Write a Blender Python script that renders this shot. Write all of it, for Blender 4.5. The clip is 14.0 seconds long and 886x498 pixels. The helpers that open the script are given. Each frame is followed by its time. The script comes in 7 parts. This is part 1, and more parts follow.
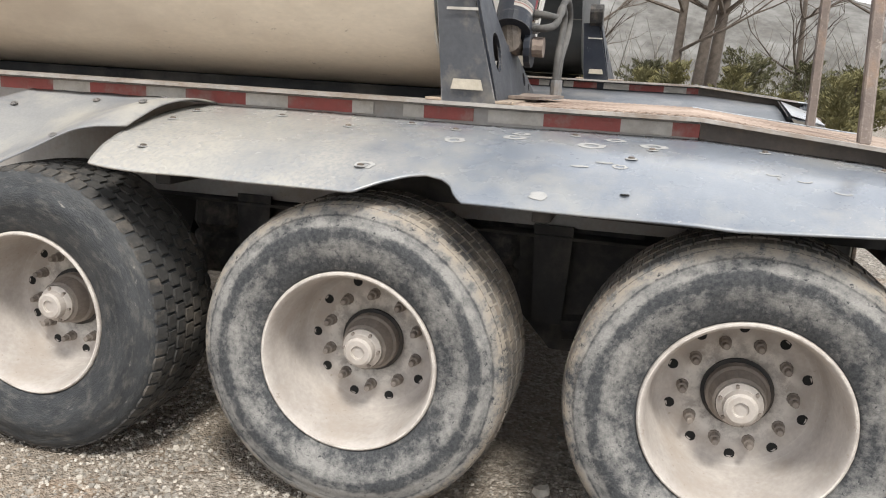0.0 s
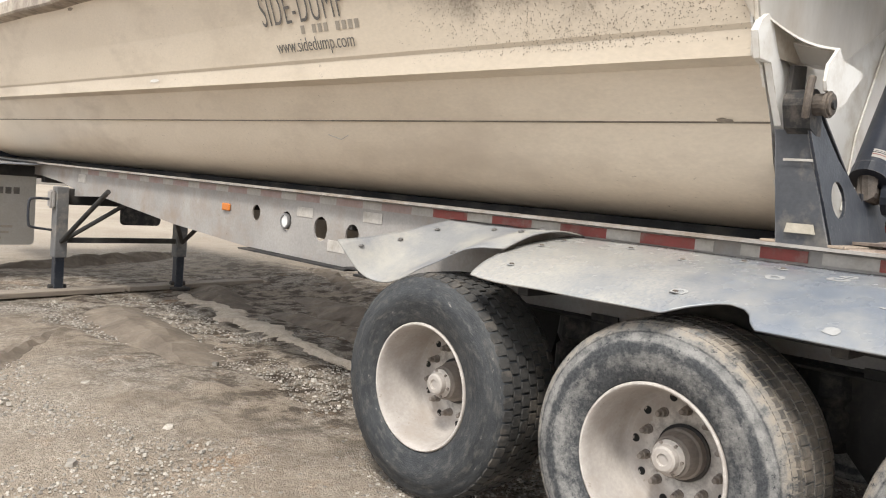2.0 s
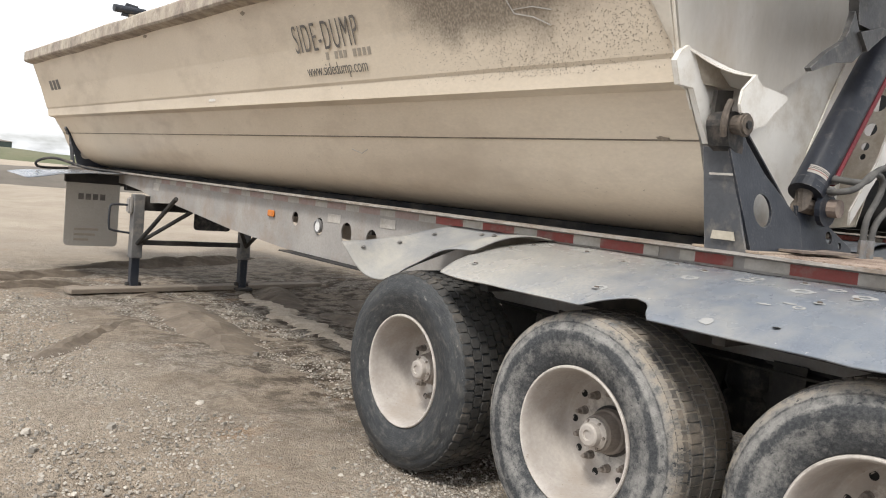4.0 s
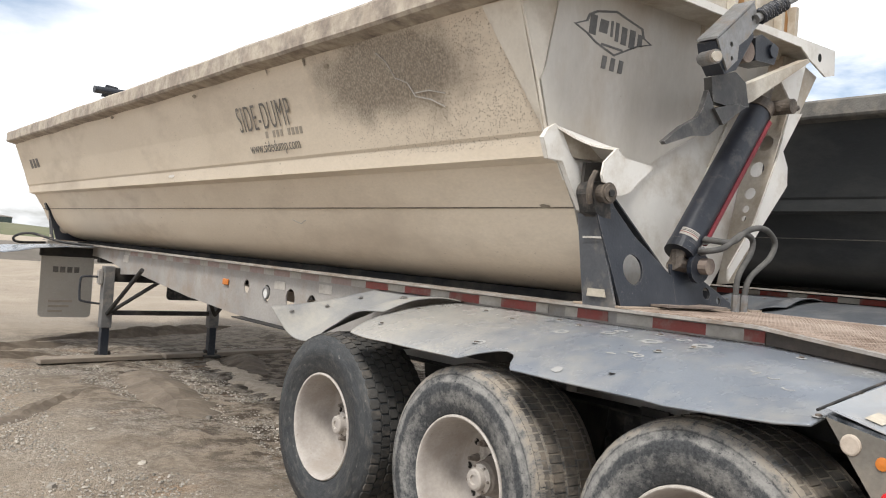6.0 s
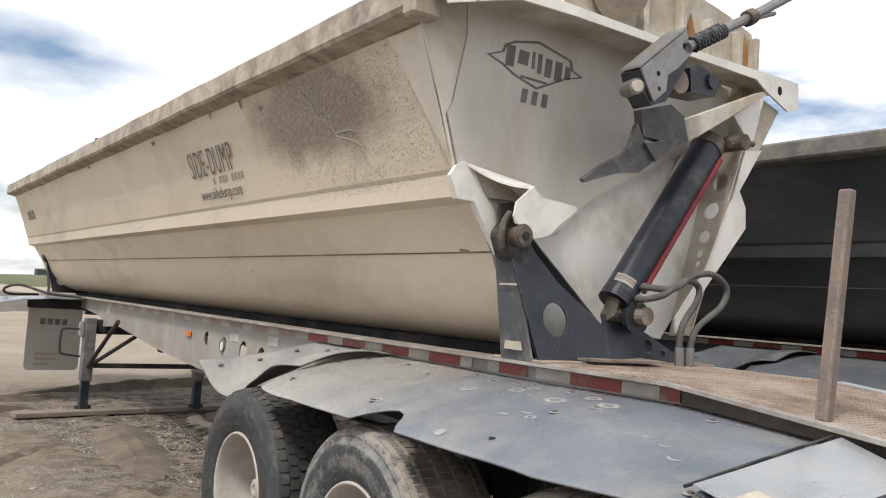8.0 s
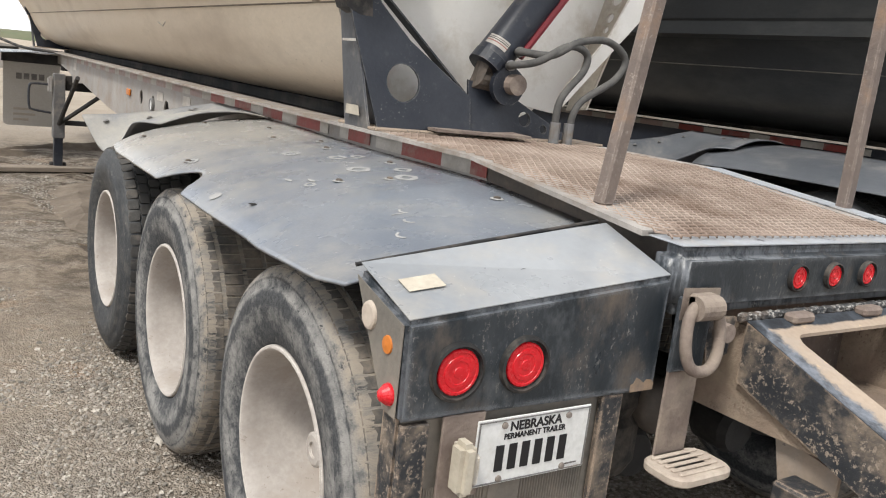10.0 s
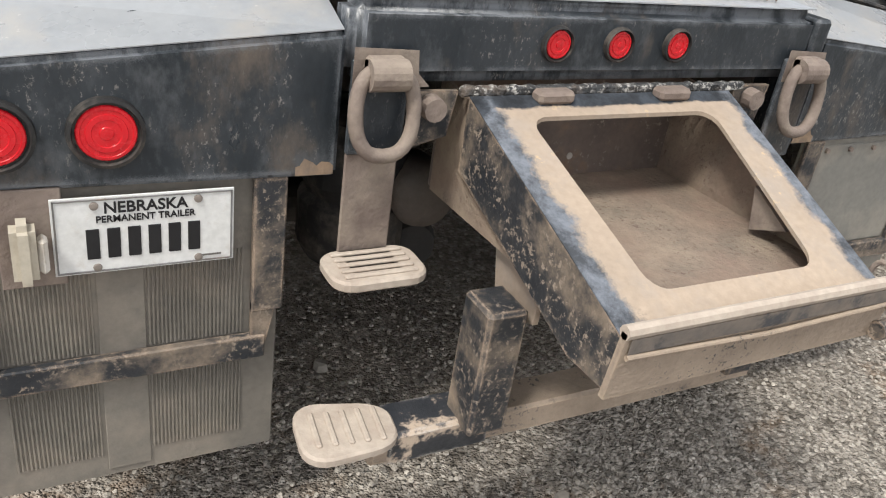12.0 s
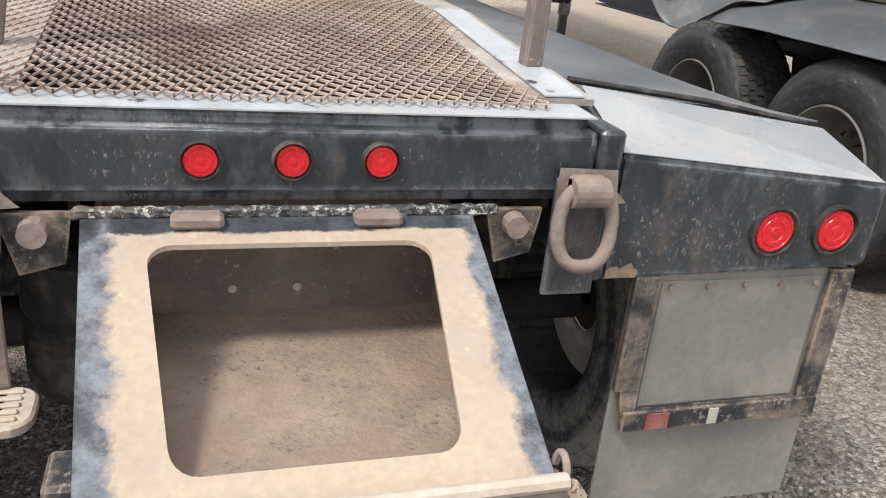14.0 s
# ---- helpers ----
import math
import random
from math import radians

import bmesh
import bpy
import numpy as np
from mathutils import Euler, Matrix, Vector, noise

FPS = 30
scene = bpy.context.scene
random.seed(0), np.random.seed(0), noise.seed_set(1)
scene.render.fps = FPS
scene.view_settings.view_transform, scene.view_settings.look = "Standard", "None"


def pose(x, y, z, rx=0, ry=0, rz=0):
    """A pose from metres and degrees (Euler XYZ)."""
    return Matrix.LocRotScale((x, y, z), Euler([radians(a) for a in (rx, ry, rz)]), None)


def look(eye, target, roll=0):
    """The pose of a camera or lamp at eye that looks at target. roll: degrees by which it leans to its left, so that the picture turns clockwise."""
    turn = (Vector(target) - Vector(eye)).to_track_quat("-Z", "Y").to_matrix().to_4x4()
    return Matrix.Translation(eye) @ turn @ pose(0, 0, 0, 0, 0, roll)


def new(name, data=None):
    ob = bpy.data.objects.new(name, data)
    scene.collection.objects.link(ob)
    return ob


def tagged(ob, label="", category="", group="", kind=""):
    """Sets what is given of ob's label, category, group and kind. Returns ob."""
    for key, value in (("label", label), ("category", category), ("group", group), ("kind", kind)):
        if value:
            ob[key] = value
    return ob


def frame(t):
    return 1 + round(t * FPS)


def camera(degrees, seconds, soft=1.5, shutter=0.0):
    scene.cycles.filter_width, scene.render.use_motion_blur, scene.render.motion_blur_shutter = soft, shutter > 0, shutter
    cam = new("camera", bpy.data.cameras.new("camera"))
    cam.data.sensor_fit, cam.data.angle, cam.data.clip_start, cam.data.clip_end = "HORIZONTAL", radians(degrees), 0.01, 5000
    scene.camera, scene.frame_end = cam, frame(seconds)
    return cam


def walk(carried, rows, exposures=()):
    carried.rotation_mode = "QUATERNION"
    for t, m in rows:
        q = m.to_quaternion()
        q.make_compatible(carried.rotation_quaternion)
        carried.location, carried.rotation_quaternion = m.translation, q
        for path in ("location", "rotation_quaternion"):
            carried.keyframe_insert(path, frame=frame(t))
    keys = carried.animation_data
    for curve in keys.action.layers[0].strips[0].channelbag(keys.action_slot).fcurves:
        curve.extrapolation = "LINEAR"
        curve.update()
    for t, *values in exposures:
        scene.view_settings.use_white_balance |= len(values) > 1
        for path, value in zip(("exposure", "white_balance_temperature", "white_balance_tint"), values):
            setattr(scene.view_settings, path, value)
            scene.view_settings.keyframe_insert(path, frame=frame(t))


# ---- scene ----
cam = camera(57.0, 14.0, soft=1.1)
PATH = [
    (0, (-3.625, 1.023, 1.484), (-1.734, 1.511, 1.053), 3.3),
    (0.5, (-3.736, 0.954, 1.487), (-1.946, 1.757, 1.097), 2.4),
    (1, (-3.832, 0.836, 1.502), (-2.173, 1.911, 1.198), 2.6),
    (1.5, (-3.85, 0.649, 1.496), (-2.35, 1.955, 1.287), 4.3),
    (2, (-3.906, 0.453, 1.49), (-2.493, 1.859, 1.333), 4.7),
    (2.2, (-3.903, 0.397, 1.484), (-2.525, 1.838, 1.335), 4.8),
    (4.3, (-3.816, -0.421, 1.534), (-2.576, 1.142, 1.398), 5.4),
    (4.5, (-3.777, -0.49, 1.541), (-2.545, 1.08, 1.418), 5.5),
    (5, (-3.714, -0.65, 1.541), (-2.501, 0.937, 1.456), 5.6),
    (5.5, (-3.73, -0.792, 1.544), (-2.503, 0.786, 1.501), 4.7),
    (6, (-3.69, -0.899, 1.559), (-2.447, 0.667, 1.575), 4.1),
    (6.5, (-3.519, -0.996, 1.569), (-2.296, 0.583, 1.657), 5.0),
    (7, (-3.375, -1.027, 1.576), (-2.18, 0.572, 1.71), 4.7),
    (7.2, (-3.31, -1.009, 1.576), (-2.123, 0.594, 1.727), 4.2),
    (9.3, (-2.409, -1.103, 1.62), (-1.297, 0.559, 1.574), 5.4),
    (9.5, (-2.309, -1.135, 1.613), (-1.203, 0.524, 1.455), 6.1),
    (10, (-2.088, -1.237, 1.593), (-1.008, 0.396, 1.186), 6.6),
    (10.5, (-1.89, -1.228, 1.583), (-0.824, 0.367, 1.018), 7.0),
    (11, (-1.657, -1.249, 1.565), (-0.633, 0.321, 0.869), 9.1),
    (11.5, (-1.386, -1.361, 1.586), (-0.441, 0.189, 0.746), 9.6),
    (12, (-1.158, -1.363, 1.574), (-0.257, 0.157, 0.637), 8.8),
    (12.5, (-0.901, -1.404, 1.574), (-0.006, 0.142, 0.674), 9.4),
    (13, (-0.641, -1.477, 1.573), (0.111, 0.174, 0.732), 8.7),
    (13.5, (-0.419, -1.447, 1.605), (0.234, 0.261, 0.796), 6.1),
    (14, (-0.173, -1.417, 1.622), (0.412, 0.339, 0.865), 5.8),
]
walk(cam, [(t, look(eye, at, roll)) for t, eye, at, roll in PATH], [(0, 0.40), (0.5, 0.50), (1.0, 0.62), (2.2, 0.34), (4.5, 0.13), (5.5, 0.18), (6.5, -0.04), (7.2, -0.09), (9.5, 0.06), (10.5, 0.16), (12, 0.14), (13, 0.36), (14, 0.36)])

# ---------------------------------------------------------------- world and light
world = bpy.data.worlds.new("sky")
scene.world = world
world.use_nodes = True
wn, wl = world.node_tree.nodes, world.node_tree.links
wn.clear()
sky = wn.new("ShaderNodeTexSky")
sky.sky_type, sky.sun_disc = "NISHITA", False
sky.sun_elevation, sky.sun_rotation = radians(56), radians(244)
sky.air_density, sky.dust_density = 1.0, 2.0
coord, cmap = wn.new("ShaderNodeTexCoord"), wn.new("ShaderNodeMapping")
cmap.inputs["Scale"].default_value = (1.6, 1.6, 5.0)
cloud, cramp = wn.new("ShaderNodeTexNoise"), wn.new("ShaderNodeValToRGB")
cloud.inputs["Scale"].default_value, cloud.inputs["Detail"].default_value, cloud.inputs["Roughness"].default_value = 1.5, 7, 0.55
cramp.color_ramp.elements[0].position, cramp.color_ramp.elements[1].position = 0.35, 0.46
cmix = wn.new("ShaderNodeMixRGB")
cmix.inputs[2].default_value = (8.3, 8.4, 8.6, 1)
bg, wout = wn.new("ShaderNodeBackground"), wn.new("ShaderNodeOutputWorld")
bg.inputs["Strength"].default_value = 0.15
wl.new(coord.outputs["Generated"], cmap.inputs["Vector"])
wl.new(cmap.outputs[0], cloud.inputs["Vector"])
wl.new(cloud.outputs[0], cramp.inputs[0])
# a break in the clouds, low over the far end of the yard
gap_map, gap_len = wn.new("ShaderNodeMapping"), wn.new("ShaderNodeVectorMath")
gap_map.vector_type = "TEXTURE"
gap_map.inputs["Location"].default_value = (0.14, 0.957, 0.236)
gap_map.inputs["Scale"].default_value = (0.13, 0.3, 0.036)
gap_len.operation = "LENGTH"
wisp, gap_sum, gap_ramp, gap_mul = wn.new("ShaderNodeTexNoise"), wn.new("ShaderNodeMath"), wn.new("ShaderNodeMapRange"), wn.new("ShaderNodeMath")
wisp_map = wn.new("ShaderNodeMapping")
wisp_map.inputs["Scale"].default_value = (1, 1, 2.6)
wisp.inputs["Scale"].default_value, wisp.inputs["Detail"].default_value = 9, 6
gap_sum.operation, gap_sum.inputs[2].default_value = "MULTIPLY_ADD", 0.0
gap_sum.inputs[1].default_value = 2.2
gap_ramp.inputs["From Min"].default_value, gap_ramp.inputs["From Max"].default_value = 1.2, 2.45
gap_mul.operation = "MULTIPLY"
wl.new(coord.outputs["Generated"], gap_map.inputs["Vector"])
wl.new(gap_map.outputs[0], gap_len.inputs[0])
wl.new(coord.outputs["Generated"], wisp_map.inputs["Vector"])
wl.new(wisp_map.outputs[0], wisp.inputs["Vector"])
wl.new(wisp.outputs[0], gap_sum.inputs[0])
wl.new(gap_len.outputs["Value"], gap_sum.inputs[2])
wl.new(gap_sum.outputs[0], gap_ramp.inputs["Value"])
wl.new(cramp.outputs[0], gap_mul.inputs[0])
wl.new(gap_ramp.outputs[0], gap_mul.inputs[1])
wl.new(gap_mul.outputs[0], cmix.inputs[0])
wl.new(sky.outputs[0], cmix.inputs[1])
wl.new(cmix.outputs[0], bg.inputs[0])
wl.new(bg.outputs[0], wout.inputs[0])

sun = new("sun", bpy.data.lights.new("sun", "SUN"))
sun.data.energy, sun.data.angle, sun.data.color = 3.1, radians(12), (1.0, 0.965, 0.90)
sun.matrix_world = look((-6.6, -3.2, 11.0), (0, 0, 0))

# ---------------------------------------------------------------- materials
def mat(name, col, col2=None, scale=6.0, rough=0.6, metal=0.0, bump=0.15, fine=60.0, dirt=None, dirt_amount=0.45, dirt_scale=2.0, stretch=(1, 1, 1), spec=0.4, grain=0.28, polar=False, speck=None, speck_scale=38.0, speck_at=0.66, speck_soft=0.04, speck_detail=5, flake=None, wear=None, wear_r=0.007):
    """Two tones mixed by a coarse noise, a fine grain on top, and a third tone of dust or rust in patches."""
    m = bpy.data.materials.new(name)
    m.use_nodes = True
    n, l = m.node_tree.nodes, m.node_tree.links
    p = n["Principled BSDF"]
    tc, mp = n.new("ShaderNodeTexCoord"), n.new("ShaderNodeMapping")
    mp.inputs["Scale"].default_value = stretch
    src = tc.outputs["Object"]
    if polar:
        sp, cb = n.new("ShaderNodeSeparateXYZ"), n.new("ShaderNodeCombineXYZ")
        l.new(src, sp.inputs[0])

        def op(kind, a, b=None):
            q = n.new("ShaderNodeMath")
            q.operation = kind
            l.new(a, q.inputs[0])
            if b is not None and not isinstance(b, float):
                l.new(b, q.inputs[1])
            elif b is not None:
                q.inputs[1].default_value = b
            return q.outputs[0]
        rad = op("SQRT", op("ADD", op("POWER", sp.outputs["Y"], 2.0), op("POWER", sp.outputs["Z"], 2.0)))
        l.new(op("MULTIPLY", rad, 2.6), cb.inputs[0])
        l.new(op("DIVIDE", sp.outputs["Y"], rad), cb.inputs[1])
        l.new(op("DIVIDE", sp.outputs["Z"], rad), cb.inputs[2])
        src = cb.outputs[0]
    l.new(src, mp.inputs["Vector"])

    def noise_at(s, detail=4, r=0.6):
        t = n.new("ShaderNodeTexNoise")
        t.inputs["Scale"].default_value, t.inputs["Detail"].default_value, t.inputs["Roughness"].default_value = s, detail, r
        l.new(mp.outputs[0], t.inputs["Vector"])
        return t.outputs[0]

    def ramp(src, a, b):
        r = n.new("ShaderNodeMapRange")
        r.inputs[1].default_value, r.inputs[2].default_value = a, b
        l.new(src, r.inputs[0])
        return r.outputs[0]

    def mix(f, a, b, mode="MIX"):
        x = n.new("ShaderNodeMixRGB")
        x.blend_type = mode
        for i, v in ((0, f), (1, a), (2, b)):
            if isinstance(v, (tuple, float, int)):
                x.inputs[i].default_value = v if not isinstance(v, tuple) else (*v[:3], 1)
            else:
                l.new(v, x.inputs[i])
        return x.outputs[0]

    col2 = col2 or tuple(c * 0.72 for c in col)
    c = mix(ramp(noise_at(scale), 0.35, 0.65), col, col2)
    fine_n = noise_at(fine, 3)
    c = mix(grain, c, mix(ramp(fine_n, 0.3, 0.7), (0.45, 0.45, 0.45), (1.0, 1.0, 1.0)), "MULTIPLY")
    if dirt:
        patch = ramp(noise_at(dirt_scale, 8, 0.68), 0.62 - dirt_amount * 0.45, 0.86 - dirt_amount * 0.45)
        c = mix(patch, c, dirt)
    if speck:
        c = mix(ramp(noise_at(speck_scale, speck_detail, 0.7), speck_at, speck_at + speck_soft), c, speck)
    if flake:
        fcol, fscale, fat, cscale, cat = flake
        k = n.new("ShaderNodeMath")
        k.operation = "MULTIPLY"
        l.new(ramp(noise_at(fscale * 0.6, 9, 0.75), fat, fat + 0.03), k.inputs[0])
        l.new(ramp(noise_at(cscale, 5, 0.65), cat, cat + 0.10), k.inputs[1])
        c = mix(k.outputs[0], c, fcol)
    if wear:
        bv, gm, dt, k = n.new("ShaderNodeBevel"), n.new("ShaderNodeNewGeometry"), n.new("ShaderNodeVectorMath"), n.new("ShaderNodeMath")
        bv.samples = 4
        bv.inputs["Radius"].default_value = wear_r
        dt.operation = "DOT_PRODUCT"
        l.new(bv.outputs[0], dt.inputs[0])
        l.new(gm.outputs["True Normal"], dt.inputs[1])
        k.operation = "MULTIPLY"
        l.new(ramp(dt.outputs["Value"], 0.985, 0.90), k.inputs[0])
        l.new(ramp(noise_at(16.0, 6, 0.7), 0.42, 0.56), k.inputs[1])
        c = mix(k.outputs[0], c, wear)
    l.new(c, p.inputs["Base Color"])
    rr = n.new("ShaderNodeMapRange")
    rr.inputs[3].default_value, rr.inputs[4].default_value = max(0.05, rough - 0.15), min(1.0, rough + 0.15)
    l.new(noise_at(scale * 2.3), rr.inputs[0])
    l.new(rr.outputs[0], p.inputs["Roughness"])
    p.inputs["Metallic"].default_value = metal
    p.inputs["Specular IOR Level"].default_value = spec
    if bump:
        b = n.new("ShaderNodeBump")
        b.inputs["Strength"].default_value, b.inputs["Distance"].default_value = bump, 0.01
        l.new(fine_n, b.inputs["Height"])
        l.new(b.outputs[0], p.inputs["Normal"])
    return m


def stain(m, where, size, col):
    """Mix an uneven dark patch of soot, centred at a place of the object, into a paint."""
    n, l = m.node_tree.nodes, m.node_tree.links
    p = n["Principled BSDF"]
    old = p.inputs["Base Color"].links[0].from_socket
    tc, mp, ln = n.new("ShaderNodeTexCoord"), n.new("ShaderNodeMapping"), n.new("ShaderNodeVectorMath")
    mp.vector_type = "TEXTURE"
    mp.inputs["Location"].default_value, mp.inputs["Scale"].default_value = where, size
    ln.operation = "LENGTH"
    nz, fn_, add, rg, mul, mx_ = n.new("ShaderNodeTexNoise"), n.new("ShaderNodeTexNoise"), n.new("ShaderNodeMath"), n.new("ShaderNodeMapRange"), n.new("ShaderNodeMath"), n.new("ShaderNodeMixRGB")
    nz.inputs["Scale"].default_value, nz.inputs["Detail"].default_value = 3.5, 8
    fn_.inputs["Scale"].default_value, fn_.inputs["Detail"].default_value = 70, 3
    l.new(tc.outputs["Object"], mp.inputs["Vector"])
    l.new(tc.outputs["Object"], nz.inputs["Vector"])
    l.new(tc.outputs["Object"], fn_.inputs["Vector"])
    l.new(mp.outputs[0], ln.inputs[0])
    add.operation = "MULTIPLY_ADD"
    add.inputs[1].default_value = 1.3
    l.new(nz.outputs[0], add.inputs[0])
    l.new(ln.outputs["Value"], add.inputs[2])
    rg.inputs[1].default_value, rg.inputs[2].default_value, rg.inputs[3].default_value, rg.inputs[4].default_value = 1.25, 1.85, 1.0, 0.0
    l.new(add.outputs[0], rg.inputs[0])
    sp = n.new("ShaderNodeMapRange")
    sp.inputs[1].default_value, sp.inputs[2].default_value, sp.inputs[3].default_value = 0.35, 0.6, 0.55
    l.new(fn_.outputs[0], sp.inputs[0])
    mul.operation = "MULTIPLY"
    l.new(rg.outputs[0], mul.inputs[0])
    l.new(sp.outputs[0], mul.inputs[1])
    l.new(mul.outputs[0], mx_.inputs[0])
    l.new(old, mx_.inputs[1])
    mx_.inputs[2].default_value = (*col, 1)
    l.new(mx_.outputs[0], p.inputs["Base Color"])


def sidewall(name, dark, mid, pale, tan):
    """Tyre rubber with crusted dust lying in uneven rings round the sidewall, tan mud on the shoulder."""
    m = bpy.data.materials.new(name)
    m.use_nodes = True
    n, l = m.node_tree.nodes, m.node_tree.links
    p = n["Principled BSDF"]
    tc, sp, cb = n.new("ShaderNodeTexCoord"), n.new("ShaderNodeSeparateXYZ"), n.new("ShaderNodeCombineXYZ")
    l.new(tc.outputs["Object"], sp.inputs[0])

    def op(kind, a, b=None, c=None):
        q = n.new("ShaderNodeMath")
        q.operation = kind
        for i, v in enumerate((a, b, c)):
            if isinstance(v, (float, int)):
                q.inputs[i].default_value = v
            elif v is not None:
                l.new(v, q.inputs[i])
        return q.outputs[0]

    def mix(f, a, b):
        x = n.new("ShaderNodeMixRGB")
        for i, v in ((0, f), (1, a), (2, b)):
            if isinstance(v, tuple):
                x.inputs[i].default_value = (*v, 1)
            else:
                l.new(v, x.inputs[i])
        return x.outputs[0]

    def tex(src, sc, detail, rough):
        t = n.new("ShaderNodeTexNoise")
        t.inputs["Scale"].default_value, t.inputs["Detail"].default_value, t.inputs["Roughness"].default_value = sc, detail, rough
        l.new(src, t.inputs["Vector"])
        return t.outputs[0]

    def ramp(src, a, b):
        r = n.new("ShaderNodeMapRange")
        r.inputs[1].default_value, r.inputs[2].default_value = a, b
        l.new(src, r.inputs[0])
        return r.outputs[0]
    rad = op("SQRT", op("ADD", op("POWER", sp.outputs["Y"], 2.0), op("POWER", sp.outputs["Z"], 2.0)))
    l.new(op("MULTIPLY", rad, 3.2), cb.inputs[0])
    l.new(op("DIVIDE", sp.outputs["Y"], rad), cb.inputs[1])
    l.new(op("DIVIDE", sp.outputs["Z"], rad), cb.inputs[2])
    patches, cracks, grain, wobble = tex(cb.outputs[0], 9.5, 12, 0.76), tex(cb.outputs[0], 16, 8, 0.75), tex(tc.outputs["Object"], 85, 4, 0.7), tex(tc.outputs["Object"], 3.0, 4, 0.6)
    ring = n.new("ShaderNodeValToRGB")
    e = ring.color_ramp.elements
    e[0].position, e[0].color = 0.56, (0.28, 0.28, 0.28, 1)
    e[1].position, e[1].color = 1.0, (0.60, 0.60, 0.60, 1)
    for at, v in ((0.63, 0.42), (0.70, 0.60), (0.755, 0.56), (0.785, 0.26), (0.825, 0.34), (0.85, 0.70), (0.895, 0.62), (0.905, 0.36), (0.915, 0.66)):
        k = e.new(at)
        k.color = (v, v, v, 1)
    l.new(op("MULTIPLY_ADD", wobble, 0.05, op("MULTIPLY_ADD", rad, 1.852, -0.025)), ring.inputs[0])
    crust = op("ADD", op("ADD", op("MULTIPLY", ring.outputs[0], 0.85), op("MULTIPLY", op("ADD", patches, -0.5), 1.35)), op("MULTIPLY", op("ADD", wobble, -0.5), 1.0))
    c = mix(ramp(grain, 0.35, 0.65), dark, mid)
    c = mix(ramp(crust, 0.28, 0.66), c, pale)
    mud = op("MULTIPLY", ramp(rad, 0.485, 0.515), ramp(patches, 0.42, 0.56))
    c = mix(op("MULTIPLY", mud, 0.75), c, tan)
    c = mix(ramp(cracks, 0.575, 0.64), c, dark)
    l.new(c, p.inputs["Base Color"])
    p.inputs["Roughness"].default_value, p.inputs["Specular IOR Level"].default_value = 0.85, 0.3
    b = n.new("ShaderNodeBump")
    b.inputs["Strength"].default_value, b.inputs["Distance"].default_value = 0.5, 0.012
    l.new(op("ADD", op("MULTIPLY", cracks, -0.8), op("MULTIPLY", grain, 0.3)), b.inputs["Height"])
    l.new(b.outputs[0], p.inputs["Normal"])
    return m


M_TUB = mat("cream tub paint", (0.70, 0.610, 0.492), (0.645, 0.556, 0.442), 1.3, 0.40, grain=0.16, bump=0.05, fine=60, spec=0.5, dirt=(0.47, 0.395, 0.31), dirt_amount=0.27, dirt_scale=1.5, stretch=(1, 0.5, 1.2), flake=((0.33, 0.27, 0.205), 60, 0.625, 2.2, 0.46))
stain(M_TUB, (-1.05, 3.12, 1.25), (1.0, 0.78, 0.29), (0.20, 0.165, 0.128))
M_SEAMLINE = mat("dirty lap seam", (0.17, 0.14, 0.11), (0.11, 0.09, 0.07), 5, 0.8, dirt=(0.34, 0.29, 0.22), dirt_amount=0.3, dirt_scale=3)
M_LIP = mat("worn cream rim", (0.50, 0.44, 0.36), (0.36, 0.30, 0.24), 5, 0.7, bump=0.3, fine=30, dirt=(0.17, 0.14, 0.12), dirt_amount=0.42, dirt_scale=6)
M_GUSSET = mat("pale cream gusset paint", (0.66, 0.61, 0.53), (0.58, 0.53, 0.455), 3, 0.5, grain=0.12, bump=0.04, dirt=(0.42, 0.36, 0.29), dirt_amount=0.3, dirt_scale=3)
M_WHITE = mat("white painted steel", (0.78, 0.76, 0.72), (0.70, 0.675, 0.63), 2.5, 0.45, grain=0.08, bump=0.04, fine=40, dirt=(0.47, 0.41, 0.33), dirt_amount=0.32, dirt_scale=3.2, flake=((0.36, 0.30, 0.23), 50, 0.65, 3, 0.47), wear=(0.42, 0.36, 0.29))
M_CHANNEL = mat("dusty white steel", (0.60, 0.56, 0.49), (0.50, 0.45, 0.38), 4, 0.6, dirt=(0.36, 0.30, 0.23), dirt_amount=0.42, dirt_scale=4)
M_BLACK = mat("black painted steel", (0.016, 0.020, 0.030), (0.028, 0.032, 0.042), 5, 0.42, bump=0.12, fine=70, dirt=(0.10, 0.097, 0.095), dirt_amount=0.07, dirt_scale=5, flake=((0.17, 0.16, 0.15), 170, 0.60, 6, 0.50), wear=(0.16, 0.15, 0.14))
M_BUMPER = mat("scuffed black bumper paint", (0.019, 0.025, 0.031), (0.043, 0.050, 0.058), 6, 0.34, bump=0.11, fine=120, dirt=(0.19, 0.15, 0.118), dirt_amount=0.17, dirt_scale=4.5, speck=(0.085, 0.092, 0.10), speck_scale=11, speck_at=0.52, speck_soft=0.16, speck_detail=12, stretch=(1, 1, 0.55), flake=((0.20, 0.19, 0.18), 190, 0.575, 6, 0.47), wear=(0.155, 0.165, 0.18), wear_r=0.02)
M_SEAM = mat("black weld flecked with bare metal", (0.03, 0.033, 0.037), (0.07, 0.07, 0.07), 20, 0.5, bump=0.6, fine=150, flake=((0.48, 0.46, 0.43), 130, 0.52, 14, 0.42), dirt=(0.22, 0.17, 0.13), dirt_amount=0.2, dirt_scale=8)
